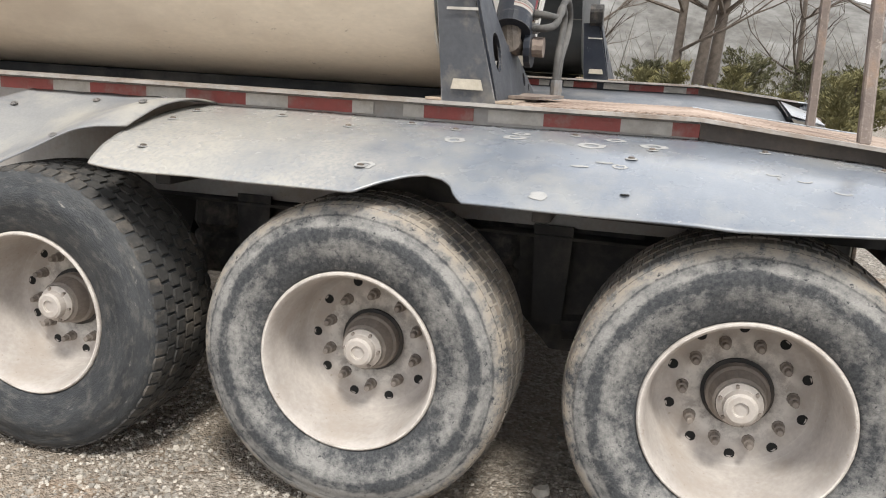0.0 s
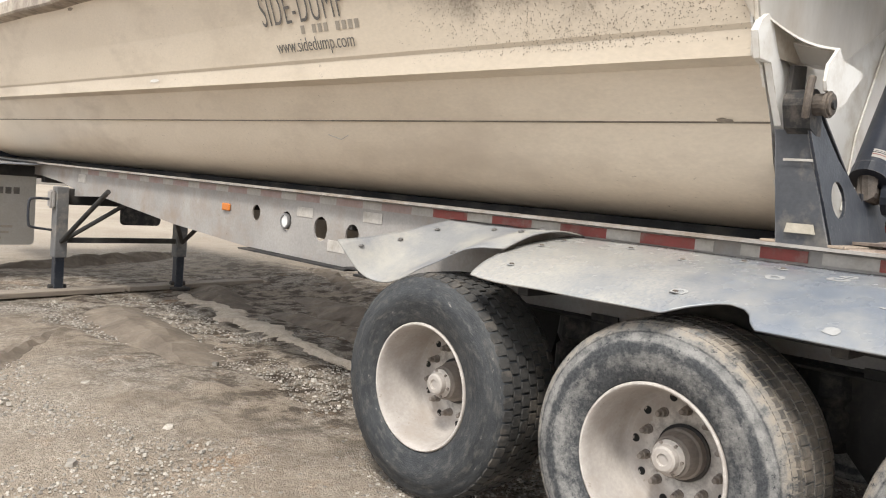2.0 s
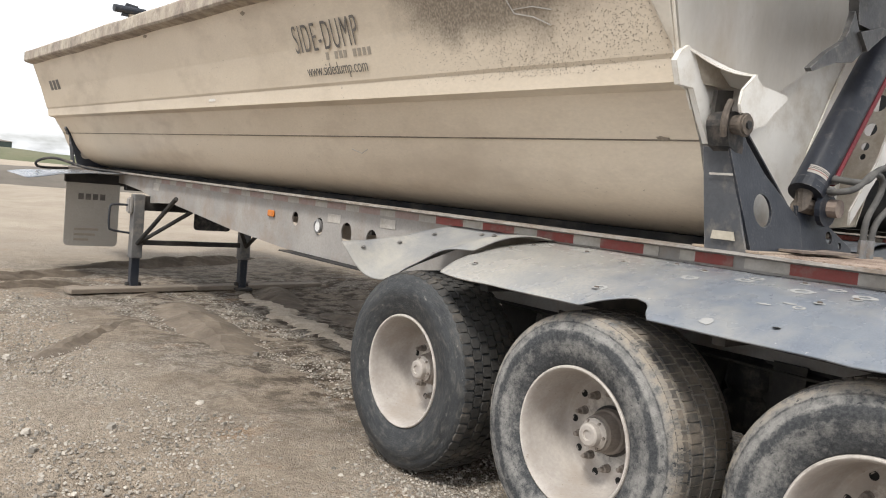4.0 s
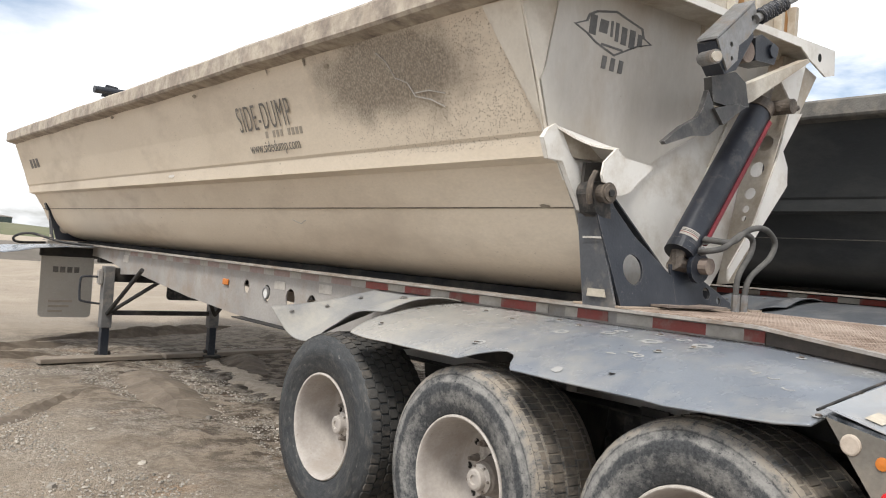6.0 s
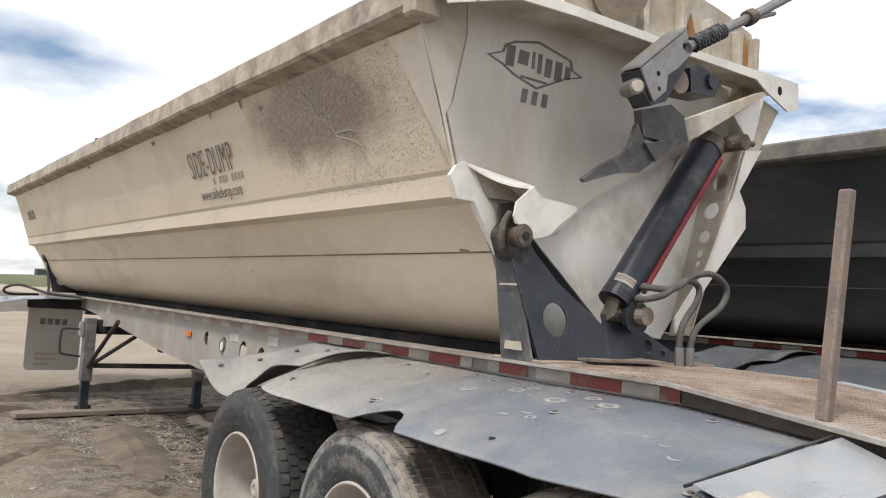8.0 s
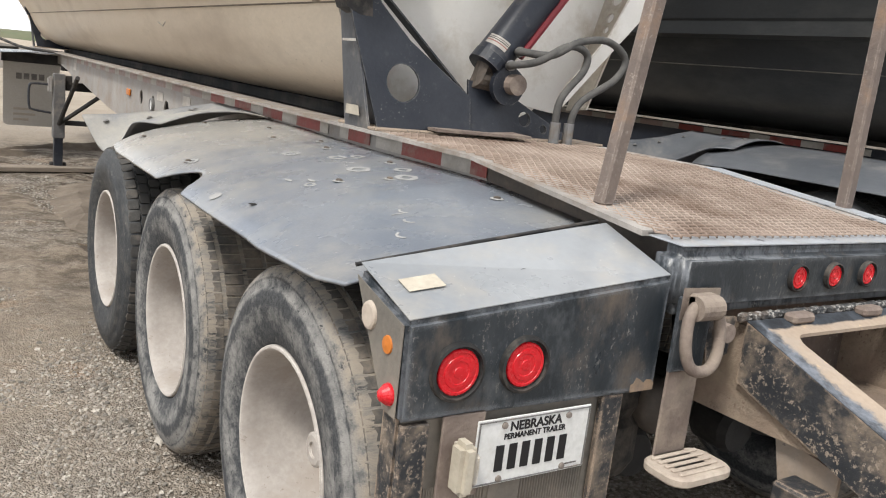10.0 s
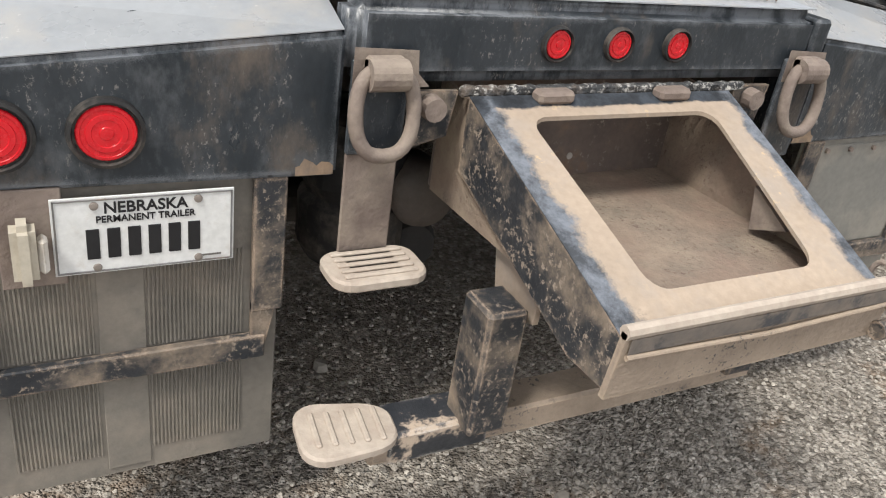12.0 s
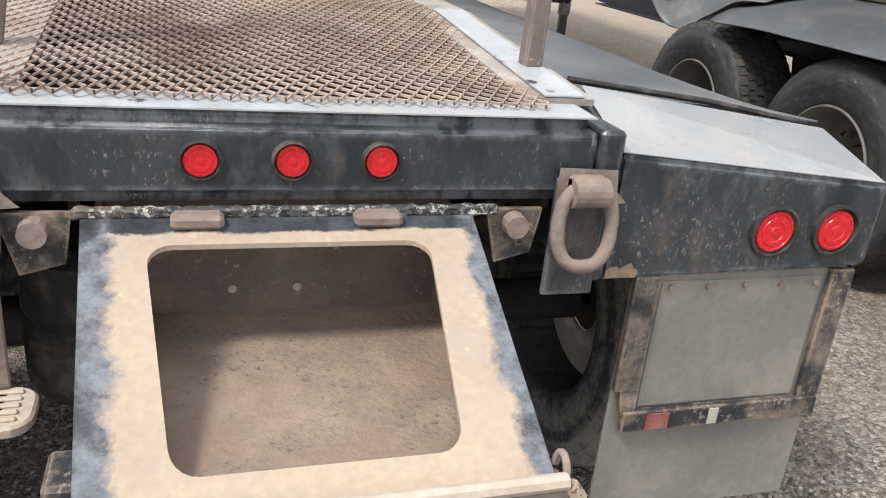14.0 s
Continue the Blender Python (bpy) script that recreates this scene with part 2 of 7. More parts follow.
M_FLAKED = mat("black frame paint flaked to dust", (0.022, 0.025, 0.030), (0.05, 0.05, 0.052), 7, 0.6, bump=0.35, dirt=(0.30, 0.235, 0.175), dirt_amount=0.33, dirt_scale=7, flake=((0.27, 0.22, 0.175), 120, 0.55, 8, 0.44), wear=(0.36, 0.27, 0.20), wear_r=0.010)
M_LATCH = mat("dirty gunmetal steel", (0.055, 0.055, 0.058), (0.10, 0.098, 0.096), 7, 0.5, metal=0.2, bump=0.15, dirt=(0.20, 0.18, 0.16), dirt_amount=0.2, dirt_scale=8, wear=(0.28, 0.27, 0.26))
# dusty white, darkened further for the shade under the tub's end flange
M_DUSTSHADE = mat("white steel greyed by dust and painted shade", (0.54, 0.515, 0.475), (0.45, 0.42, 0.375), 2.2, 0.55, grain=0.12, bump=0.05, fine=40, dirt=(0.40, 0.35, 0.29), dirt_amount=0.30, dirt_scale=3, stretch=(1, 1, 0.45), flake=((0.30, 0.26, 0.21), 45, 0.66, 3, 0.45))
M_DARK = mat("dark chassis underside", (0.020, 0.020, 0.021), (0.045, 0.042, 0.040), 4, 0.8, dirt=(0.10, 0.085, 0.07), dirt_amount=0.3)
M_GREYPOST = mat("faded dark grey steel", (0.115, 0.115, 0.117), (0.17, 0.165, 0.16), 4, 0.6, dirt=(0.33, 0.29, 0.24), dirt_amount=0.3, dirt_scale=5)
M_STANDPOST = mat("faded blue black stand paint", (0.055, 0.060, 0.070), (0.085, 0.088, 0.096), 4, 0.5, bump=0.1, dirt=(0.20, 0.18, 0.155), dirt_amount=0.24, dirt_scale=5, wear=(0.24, 0.23, 0.22))
M_RAIL = mat("grey frame paint", (0.36, 0.34, 0.32), (0.29, 0.275, 0.26), 2.5, 0.6, bump=0.06, flake=((0.17, 0.13, 0.10), 60, 0.63, 3, 0.47), dirt=(0.26, 0.21, 0.17), dirt_amount=0.33, dirt_scale=3)
M_TAILWEB = mat("dark brown frame paint with dirt and shadow in it", (0.085, 0.072, 0.064), (0.13, 0.11, 0.095), 4, 0.65, bump=0.15, dirt=(0.19, 0.145, 0.11), dirt_amount=0.3, dirt_scale=5)
M_FLANGE = mat("worn rail flange", (0.40, 0.37, 0.34), (0.26, 0.24, 0.22), 7, 0.6, dirt=(0.20, 0.15, 0.11), dirt_amount=0.35, dirt_scale=6)
M_FENDER = mat("grey plastic fender", (0.158, 0.178, 0.212), (0.206, 0.225, 0.254), 2.2, 0.26, bump=0.05, fine=120, dirt=(0.26, 0.26, 0.255), dirt_amount=0.36, dirt_scale=3.4, spec=0.45, speck=(0.36, 0.35, 0.33), speck_scale=22, speck_at=0.70, flake=((0.44, 0.43, 0.41), 90, 0.62, 3, 0.47))
M_FENDERPALE = mat("faded blue grey fender", (0.092, 0.100, 0.113), (0.125, 0.133, 0.146), 2.2, 0.42, bump=0.08, fine=120, dirt=(0.20, 0.195, 0.19), dirt_amount=0.28, dirt_scale=3)
M_FENDERDUST = mat("dust-filmed grey fender", (0.29, 0.288, 0.28), (0.21, 0.215, 0.225), 2.6, 0.6, bump=0.08, fine=120, dirt=(0.36, 0.34, 0.30), dirt_amount=0.36, dirt_scale=3)
stain(M_FENDER, (-0.9, 3.15, 1.3), (3.0, 1.25, 3.0), (0.36, 0.345, 0.315))
M_SCUFF = mat("pale scuff", (0.37, 0.365, 0.355), (0.29, 0.287, 0.282), 30, 0.8)
M_BOXSHEEN = mat("worn box top grey with sky sheen painted in", (0.265, 0.28, 0.298), (0.33, 0.343, 0.356), 3, 0.30, metal=0.1, bump=0.03, grain=0.15, spec=0.6, dirt=(0.37, 0.345, 0.31), dirt_amount=0.30, dirt_scale=4, flake=((0.45, 0.44, 0.42), 80, 0.62, 4, 0.47))
M_RUST = mat("rusty expanded steel", (0.325, 0.252, 0.205), (0.43, 0.345, 0.286), 4, 0.85, bump=0.3, dirt=(0.17, 0.115, 0.085), dirt_amount=0.36, dirt_scale=3)
M_RUSTBAR = mat("brown rusted steel", (0.175, 0.135, 0.115), (0.245, 0.195, 0.165), 9, 0.8, bump=0.35, dirt=(0.30, 0.25, 0.20), dirt_amount=0.35, dirt_scale=8)
M_RUSTTAN = mat("tan surface rust", (0.36, 0.255, 0.165), (0.25, 0.18, 0.13), 14, 0.85, bump=0.3, dirt=(0.16, 0.13, 0.11), dirt_amount=0.3, dirt_scale=16)
M_POST = mat("dark rusted post steel", (0.15, 0.12, 0.105), (0.21, 0.165, 0.14), 6, 0.75, bump=0.3, dirt=(0.27, 0.16, 0.09), dirt_amount=0.22, dirt_scale=6, flake=((0.30, 0.26, 0.22), 110, 0.58, 8, 0.45), wear=(0.33, 0.28, 0.24))
M_DUSTY = mat("dust-covered steel", (0.38, 0.305, 0.24), (0.32, 0.25, 0.195), 6, 0.85, bump=0.2, dirt=(0.31, 0.275, 0.24), dirt_amount=0.30, dirt_scale=6, flake=((0.16, 0.14, 0.13), 60, 0.61, 6, 0.48))
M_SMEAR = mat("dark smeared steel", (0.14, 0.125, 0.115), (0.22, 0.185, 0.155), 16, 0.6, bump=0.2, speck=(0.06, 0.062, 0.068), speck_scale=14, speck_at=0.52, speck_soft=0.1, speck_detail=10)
M_SLEEVE = mat("peeling black sleeve paint", (0.022, 0.025, 0.030), (0.05, 0.052, 0.058), 9, 0.4, bump=0.25, speck=(0.46, 0.37, 0.29), speck_scale=9, speck_at=0.56, speck_soft=0.05, speck_detail=10, wear=(0.50, 0.46, 0.42), wear_r=0.012)
M_DUSTBLACK = mat("black steel under caked dust", (0.37, 0.295, 0.228), (0.30, 0.238, 0.185), 9, 0.75, bump=0.35, fine=90, speck=(0.060, 0.058, 0.058), speck_scale=9, speck_at=0.605, speck_soft=0.10, speck_detail=12, flake=((0.07, 0.068, 0.066), 150, 0.56, 5, 0.46), wear=(0.42, 0.33, 0.245), wear_r=0.010)
M_POCKET = mat("dried mud and rust floor", (0.245, 0.175, 0.135), (0.20, 0.165, 0.13), 5, 0.95, bump=0.5, fine=70, dirt=(0.32, 0.255, 0.19), dirt_amount=0.36, dirt_scale=4, flake=((0.13, 0.085, 0.068), 140, 0.56, 5, 0.46))
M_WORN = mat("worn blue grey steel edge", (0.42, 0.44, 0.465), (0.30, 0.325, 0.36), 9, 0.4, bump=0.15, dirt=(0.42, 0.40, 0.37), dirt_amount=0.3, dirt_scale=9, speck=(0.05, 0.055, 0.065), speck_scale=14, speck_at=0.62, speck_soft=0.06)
M_PIN = mat("dark greasy rusted pin", (0.075, 0.062, 0.052), (0.13, 0.105, 0.085), 14, 0.7, bump=0.4, dirt=(0.22, 0.18, 0.14), dirt_amount=0.2, dirt_scale=14)
M_TAPERED = mat("bleached red tape", (0.33, 0.235, 0.215), (0.36, 0.29, 0.27), 9, 0.6)
M_TAPEDWHITE = mat("bleached white tape", (0.45, 0.425, 0.395), (0.38, 0.36, 0.335), 9, 0.6)
M_DIM = mat("dark dusty wheel paint", (0.12, 0.115, 0.11), (0.18, 0.17, 0.16), 7, 0.7)
M_STEPPAD = mat("dusty cast step", (0.50, 0.43, 0.36), (0.42, 0.35, 0.29), 14, 0.85, bump=0.2)
M_TYRE = sidewall("dusty weathered tyre rubber", (0.034, 0.037, 0.042), (0.078, 0.080, 0.082), (0.262, 0.255, 0.242), (0.31, 0.262, 0.205))
M_TYREDARK = mat("dark tyre rubber", (0.030, 0.033, 0.037), (0.052, 0.055, 0.058), 3.5, 0.62, bump=0.35, fine=30, dirt=(0.11, 0.105, 0.095), dirt_amount=0.25, dirt_scale=6, stretch=(2.6, 1, 1), polar=True, grain=0.5, speck=(0.20, 0.19, 0.17), speck_scale=7, speck_at=0.64, speck_soft=0.04, speck_detail=12)
M_LUGTREAD = mat("dark block tread rubber", (0.042, 0.041, 0.040), (0.065, 0.062, 0.058), 7, 0.8, bump=0.3, dirt=(0.17, 0.145, 0.12), dirt_amount=0.24, dirt_scale=6)
M_TREAD = mat("dusty tread rubber", (0.075, 0.072, 0.068), (0.115, 0.105, 0.095), 7, 0.9, bump=0.3, dirt=(0.28, 0.23, 0.18), dirt_amount=0.40, dirt_scale=5)
M_RIM = mat("dusty cream wheel paint", (0.455, 0.415, 0.380), (0.385, 0.350, 0.320), 7, 0.65, bump=0.1, dirt=(0.33, 0.285, 0.245), dirt_amount=0.30, dirt_scale=5, wear=(0.62, 0.58, 0.53), flake=((0.25, 0.21, 0.18), 60, 0.62, 6, 0.45))
M_HUB = mat("grey brown hub casting", (0.27, 0.235, 0.205), (0.20, 0.172, 0.15), 12, 0.75, bump=0.2)
# near-black painted for the shade in holes and cracks; nothing is cut through
M_GAPSHADE = mat("near-black painted shade of openings", (0.012, 0.012, 0.012), None, 5, 0.9, bump=0)
M_REDTAPE = mat("faded red reflective tape", (0.30, 0.060, 0.050), (0.24, 0.06, 0.05), 9, 0.45, dirt=(0.30, 0.20, 0.17), dirt_amount=0.28, dirt_scale=9)
M_WHITETAPE = mat("grubby white reflective tape", (0.52, 0.49, 0.45), (0.44, 0.41, 0.37), 9, 0.45, dirt=(0.32, 0.28, 0.24), dirt_amount=0.26, dirt_scale=9)
M_STICKER = mat("cream paper sticker", (0.53, 0.48, 0.39), (0.46, 0.41, 0.33), 20, 0.7)
M_REDLENS = mat("red plastic lens", (0.68, 0.012, 0.022), (0.56, 0.010, 0.018), 30, 0.26, bump=0.02, spec=0.6)
M_REDDARK = mat("deep red plastic ring", (0.34, 0.008, 0.012), None, 20, 0.3, bump=0.02)
M_AMBER = mat("amber plastic lens", (0.62, 0.20, 0.03), (0.5, 0.15, 0.03), 20, 0.4, bump=0.02)
M_RUBBER = mat("black rubber", (0.018, 0.018, 0.019), (0.035, 0.033, 0.031), 12, 0.65, dirt=(0.12, 0.10, 0.085), dirt_amount=0.28, dirt_scale=12)
M_FLAP = mat("dust-coated rubber flap", (0.205, 0.187, 0.16), (0.155, 0.142, 0.124), 4, 0.85, bump=0.15, dirt=(0.29, 0.25, 0.205), dirt_amount=0.34, dirt_scale=3)
M_FLAPFRONT = mat("pale dusty rubber flap", (0.50, 0.475, 0.43), (0.42, 0.395, 0.355), 2, 0.85, bump=0.1, dirt=(0.40, 0.37, 0.32), dirt_amount=0.3, dirt_scale=2)
M_FLAPGREY = mat("grey rubber flap sheet", (0.235, 0.225, 0.20), (0.18, 0.175, 0.16), 3, 0.8, bump=0.08, dirt=(0.31, 0.28, 0.235), dirt_amount=0.30, dirt_scale=2.5)
M_PLATE = mat("white licence plate enamel", (0.74, 0.74, 0.73), (0.70, 0.70, 0.68), 14, 0.35, bump=0.02, dirt=(0.52, 0.48, 0.43), dirt_amount=0.14, dirt_scale=18)
M_INK = mat("black ink", (0.018, 0.018, 0.02), None, 20, 0.5, bump=0)
M_LETTER = mat("faded dark grey lettering", (0.10, 0.095, 0.09), (0.20, 0.18, 0.16), 9, 0.6, bump=0)
M_LOGO = mat("grey stencil print", (0.10, 0.10, 0.10), (0.16, 0.155, 0.15), 12, 0.6, bump=0)
M_FADED = mat("pale worn lettering", (0.33, 0.295, 0.245), (0.38, 0.33, 0.27), 9, 0.6, bump=0)
M_STEEL = mat("dull grey steel", (0.30, 0.30, 0.30), (0.22, 0.215, 0.21), 12, 0.45, metal=0.5, dirt=(0.26, 0.20, 0.15), dirt_amount=0.25, dirt_scale=10)
M_CYL = mat("blue black cylinder paint", (0.020, 0.024, 0.036), (0.032, 0.036, 0.048), 8, 0.42, bump=0.05, dirt=(0.14, 0.13, 0.12), dirt_amount=0.2, dirt_scale=6)
M_REDSTRIPE = mat("red stripe paint", (0.26, 0.03, 0.04), (0.20, 0.026, 0.034), 14, 0.5)
M_HOSE = mat("dusty hydraulic hose", (0.075, 0.073, 0.071), (0.12, 0.115, 0.108), 16, 0.8)
M_GRIME = mat("soot and grit crust", (0.24, 0.20, 0.155), (0.36, 0.31, 0.245), 26, 0.95, bump=0.8, fine=120)
M_WOOD = mat("weathered timber", (0.30, 0.25, 0.20), (0.22, 0.185, 0.15), 5, 0.9, bump=0.4, stretch=(1, 6, 6))
M_BARK = mat("grey brown bark", (0.135, 0.110, 0.090), (0.085, 0.070, 0.058), 6, 0.95, bump=0.6)
M_TWIG = mat("bare grey twigs", (0.23, 0.21, 0.185), (0.16, 0.145, 0.128), 4, 0.95, bump=0)
M_CEDAR = mat("olive cedar needles", (0.075, 0.078, 0.038), (0.11, 0.10, 0.05), 3, 0.9, bump=0)
M_BRUSH = mat("dry yellow green brush", (0.165, 0.145, 0.060), (0.115, 0.108, 0.050), 3, 0.95, bump=0)
M_HILL = mat("distant wooded hillside", (0.150, 0.143, 0.132), (0.098, 0.092, 0.083), 0.30, 1.0, bump=0, fine=1.3, grain=0.75, stretch=(1, 1, 0.4), dirt=(0.20, 0.195, 0.185), dirt_amount=0.35, dirt_scale=0.25)
M_GREENHILL = mat("distant green bank", (0.095, 0.115, 0.055), (0.15, 0.145, 0.085), 0.1, 1.0, bump=0, fine=1.0)
M_BERM = mat("bare earth bank", (0.165, 0.143, 0.118), (0.115, 0.10, 0.083), 0.3, 1.0, bump=0.3, fine=3.0)
M_MUD = mat("dark churned mud", (0.125, 0.10, 0.078), (0.19, 0.155, 0.122), 2.5, 0.95, bump=1.0, fine=22, dirt=(0.27, 0.225, 0.175), dirt_amount=0.25, dirt_scale=3)
M_SAND = mat("pale sand streak", (0.66, 0.565, 0.45), (0.50, 0.42, 0.33), 9, 1.0, bump=0.9, fine=60, grain=0.5)
M_SHED = mat("dark green metal shed", (0.04, 0.06, 0.055), None, 1, 0.6)
M_STONE = mat("loose limestone gravel", (0.50, 0.455, 0.395), (0.33, 0.30, 0.26), 9, 0.9, bump=0.2)


def by_piece(m, lo, hi):
    """Vary a material's brightness from loose piece to loose piece."""
    n, l = m.node_tree.nodes, m.node_tree.links
    p = n["Principled BSDF"]
    old = p.inputs["Base Color"].links[0].from_socket
    g, r, x = n.new("ShaderNodeNewGeometry"), n.new("ShaderNodeMapRange"), n.new("ShaderNodeVectorMath")
    r.inputs[3].default_value, r.inputs[4].default_value = lo, hi
    x.operation = "SCALE"
    l.new(g.outputs["Random Per Island"], r.inputs[0])
    l.new(old, x.inputs[0])
    l.new(r.outputs[0], x.inputs["Scale"])
    l.new(x.outputs[0], p.inputs["Base Color"])


by_piece(M_STONE, 0.4, 1.25)
by_piece(M_TWIG, 0.6, 1.3)
M_BLACKTUB = mat("scraped black tub paint", (0.030, 0.033, 0.036), (0.045, 0.048, 0.050), 1.2, 0.42, bump=0.1, dirt=(0.085, 0.085, 0.082), dirt_amount=0.34, dirt_scale=1.5, stretch=(1, 0.4, 1))
M_BLACKLIP = mat("dusty black rim", (0.11, 0.105, 0.095), (0.17, 0.16, 0.145), 6, 0.8, bump=0.4, dirt=(0.24, 0.21, 0.175), dirt_amount=0.36, dirt_scale=5)


def ground_material():
    m = bpy.data.materials.new("gravel yard")
    m.use_nodes = True
    n, l = m.node_tree.nodes, m.node_tree.links
    p = n["Principled BSDF"]
    tc = n.new("ShaderNodeTexCoord")

    def tex(kind, s, detail=5):
        t = n.new(kind)
        t.inputs["Scale"].default_value = s
        if kind == "ShaderNodeTexNoise":
            t.inputs["Detail"].default_value, t.inputs["Roughness"].default_value = detail, 0.72
        l.new(tc.outputs["Object"], t.inputs["Vector"])
        return t

    def rng(src, a, b, c=0.0, d=1.0):
        r = n.new("ShaderNodeMapRange")
        for i, v in ((1, a), (2, b), (3, c), (4, d)):
            r.inputs[i].default_value = v
        l.new(src, r.inputs[0])
        return r.outputs[0]

    def mix(f, a, b, mode="MIX"):
        x = n.new("ShaderNodeMixRGB")
        x.blend_type = mode
        for i, v in ((0, f), (1, a), (2, b)):
            if isinstance(v, (tuple, float)):
                x.inputs[i].default_value = v if isinstance(v, float) else (*v, 1)
            else:
                l.new(v, x.inputs[i])
        return x.outputs[0]

    big, mid, small = tex("ShaderNodeTexNoise", 0.45, 7), tex("ShaderNodeTexNoise", 3.0, 12), tex("ShaderNodeTexNoise", 24.0, 8)
    stones, pebbles = tex("ShaderNodeTexVoronoi", 62.0), tex("ShaderNodeTexVoronoi", 120.0)
    earth = mix(rng(mid.outputs[0], 0.35, 0.65), (0.43, 0.36, 0.285), (0.29, 0.24, 0.19))
    bw = n.new("ShaderNodeRGBToBW")
    l.new(stones.outputs["Color"], bw.inputs[0])
    grit = mix(rng(bw.outputs[0], 0.1, 0.9), (0.175, 0.158, 0.138), (0.74, 0.685, 0.61))
    grit = mix(0.6, grit, mix(rng(stones.outputs["Distance"], 0.2, 0.75), (1.0, 1.0, 1.0), (0.42, 0.39, 0.36)), "MULTIPLY")
    cover = rng(big.outputs[0], 0.44, 0.60)
    c = mix(cover, earth, grit)
    sep = n.new("ShaderNodeSeparateXYZ")
    l.new(tc.outputs["Object"], sep.inputs[0])
    near = rng(sep.outputs["Y"], 2.5, -0.5)
    c = mix(near, c, grit)
    c = mix(mix(1.0, rng(sep.outputs["X"], -1.3, -2.3), (0.6, 0.6, 0.6), "MULTIPLY"), c, mix(rng(mid.outputs[0], 0.35, 0.65), (0.50, 0.42, 0.33), (0.36, 0.295, 0.228)))
    c = mix(0.58, c, mix(rng(small.outputs[0], 0.38, 0.62), (0.36, 0.34, 0.32), (1.0, 1.0, 1.0)), "MULTIPLY")
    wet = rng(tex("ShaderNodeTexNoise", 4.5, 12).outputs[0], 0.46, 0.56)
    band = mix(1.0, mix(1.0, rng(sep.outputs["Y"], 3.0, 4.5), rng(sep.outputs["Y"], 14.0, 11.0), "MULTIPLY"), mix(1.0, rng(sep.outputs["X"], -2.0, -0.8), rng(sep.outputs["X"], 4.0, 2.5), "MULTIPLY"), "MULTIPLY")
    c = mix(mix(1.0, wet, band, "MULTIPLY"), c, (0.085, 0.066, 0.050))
    orange = rng(tex("ShaderNodeTexNoise", 0.9, 6).outputs[0], 0.56, 0.68)
    c = mix(mix(1.0, orange, (0.5, 0.5, 0.5), "MULTIPLY"), c, (0.36, 0.22, 0.12))
    far = rng(sep.outputs["Y"], 9.5, 17.0)
    c = mix(far, c, mix(rng(big.outputs[0], 0.35, 0.65), (0.45, 0.385, 0.31), (0.35, 0.292, 0.23)))
    l.new(c, p.inputs["Base Color"])
    p.inputs["Roughness"].default_value = 0.95
    p.inputs["Specular IOR Level"].default_value = 0.2
    h = mix(0.5, rng(stones.outputs["Distance"], 0.0, 0.7, 1.0, 0.0), rng(pebbles.outputs["Distance"], 0.0, 0.7, 1.0, 0.0))
    h = mix(0.35, h, mid.outputs[0])
    b = n.new("ShaderNodeBump")
    b.inputs["Strength"].default_value, b.inputs["Distance"].default_value = 1.0, 0.03
    l.new(h, b.inputs["Height"])
    l.new(b.outputs[0], p.inputs["Normal"])
    return m


M_GROUND = ground_material()

# ---------------------------------------------------------------- mesh helpers
SPAN = {}


def drawn_in(p, base):
    """The trailers' true spans ahead of the tail: lengths, widths and heights drawn in from the drawing's."""
    w = min(1.0, max(0.0, (p.y - 0.29) / 0.66))
    z = p.z + base
    y = p.y if p.y < 0.29 else 0.287 + (p.y - 0.29) * 0.924 if p.y < 0.95 else p.y * 0.9445
    return (p.x - w * (0.0215 + (p.x - 0.015) * 0.026), y, z + w * (1.697 - z) * 0.043 - base)


def span_of(ob):
    while ob is not None:
        if ob.name in SPAN:
            return SPAN[ob.name]
        ob = ob.parent
    return None


def part(name, bm, material, parent=None, label="", smooth=False):
    bmesh.ops.recalc_face_normals(bm, faces=bm.faces)
    base = span_of(parent)
    if base is not None:
        for v in bm.verts:
            v.co = drawn_in(v.co, base)
    me = bpy.data.meshes.new(name)
    bm.to_mesh(me)
    bm.free()
    for m in material if isinstance(material, (list, tuple)) else [material]:
        me.materials.append(m)
    if smooth:
        for f in me.polygons:
            f.use_smooth = True
    ob = new(name, me)
    ob.parent = parent
    if label:
        tagged(ob, label)
    return ob


def thing(name, label, category, at=(0, 0, 0), group="", kind=""):
    e = new(name)
    e.location = at
    e.empty_display_size = 0.2
    return tagged(e, label, category, group, kind)


def box(x0, x1, y0, y1, z0, z1, bevel=0.004, bm=None, seg=1):
    b2 = bmesh.new()
    bmesh.ops.create_cube(b2, size=1)
    for v in b2.verts:
        v.co = ((x0 + x1) / 2 + v.co.x * (x1 - x0), (y0 + y1) / 2 + v.co.y * (y1 - y0), (z0 + z1) / 2 + v.co.z * (z1 - z0))
    if bevel:
        bmesh.ops.bevel(b2, geom=b2.edges[:], offset=bevel, segments=seg, affect="EDGES")
    return join(bm, b2)


def join(bm, other):
    if bm is None:
        return other
    t = bpy.data.meshes.new("t")
    other.to_mesh(t)
    other.free()
    bm.from_mesh(t)
    bpy.data.meshes.remove(t)
    return bm


def circle_pts(cx, cy, r, n=20, ry=None):
    return [(cx + r * math.cos(2 * math.pi * k / n), cy + (ry or r) * math.sin(2 * math.pi * k / n)) for k in range(n)]


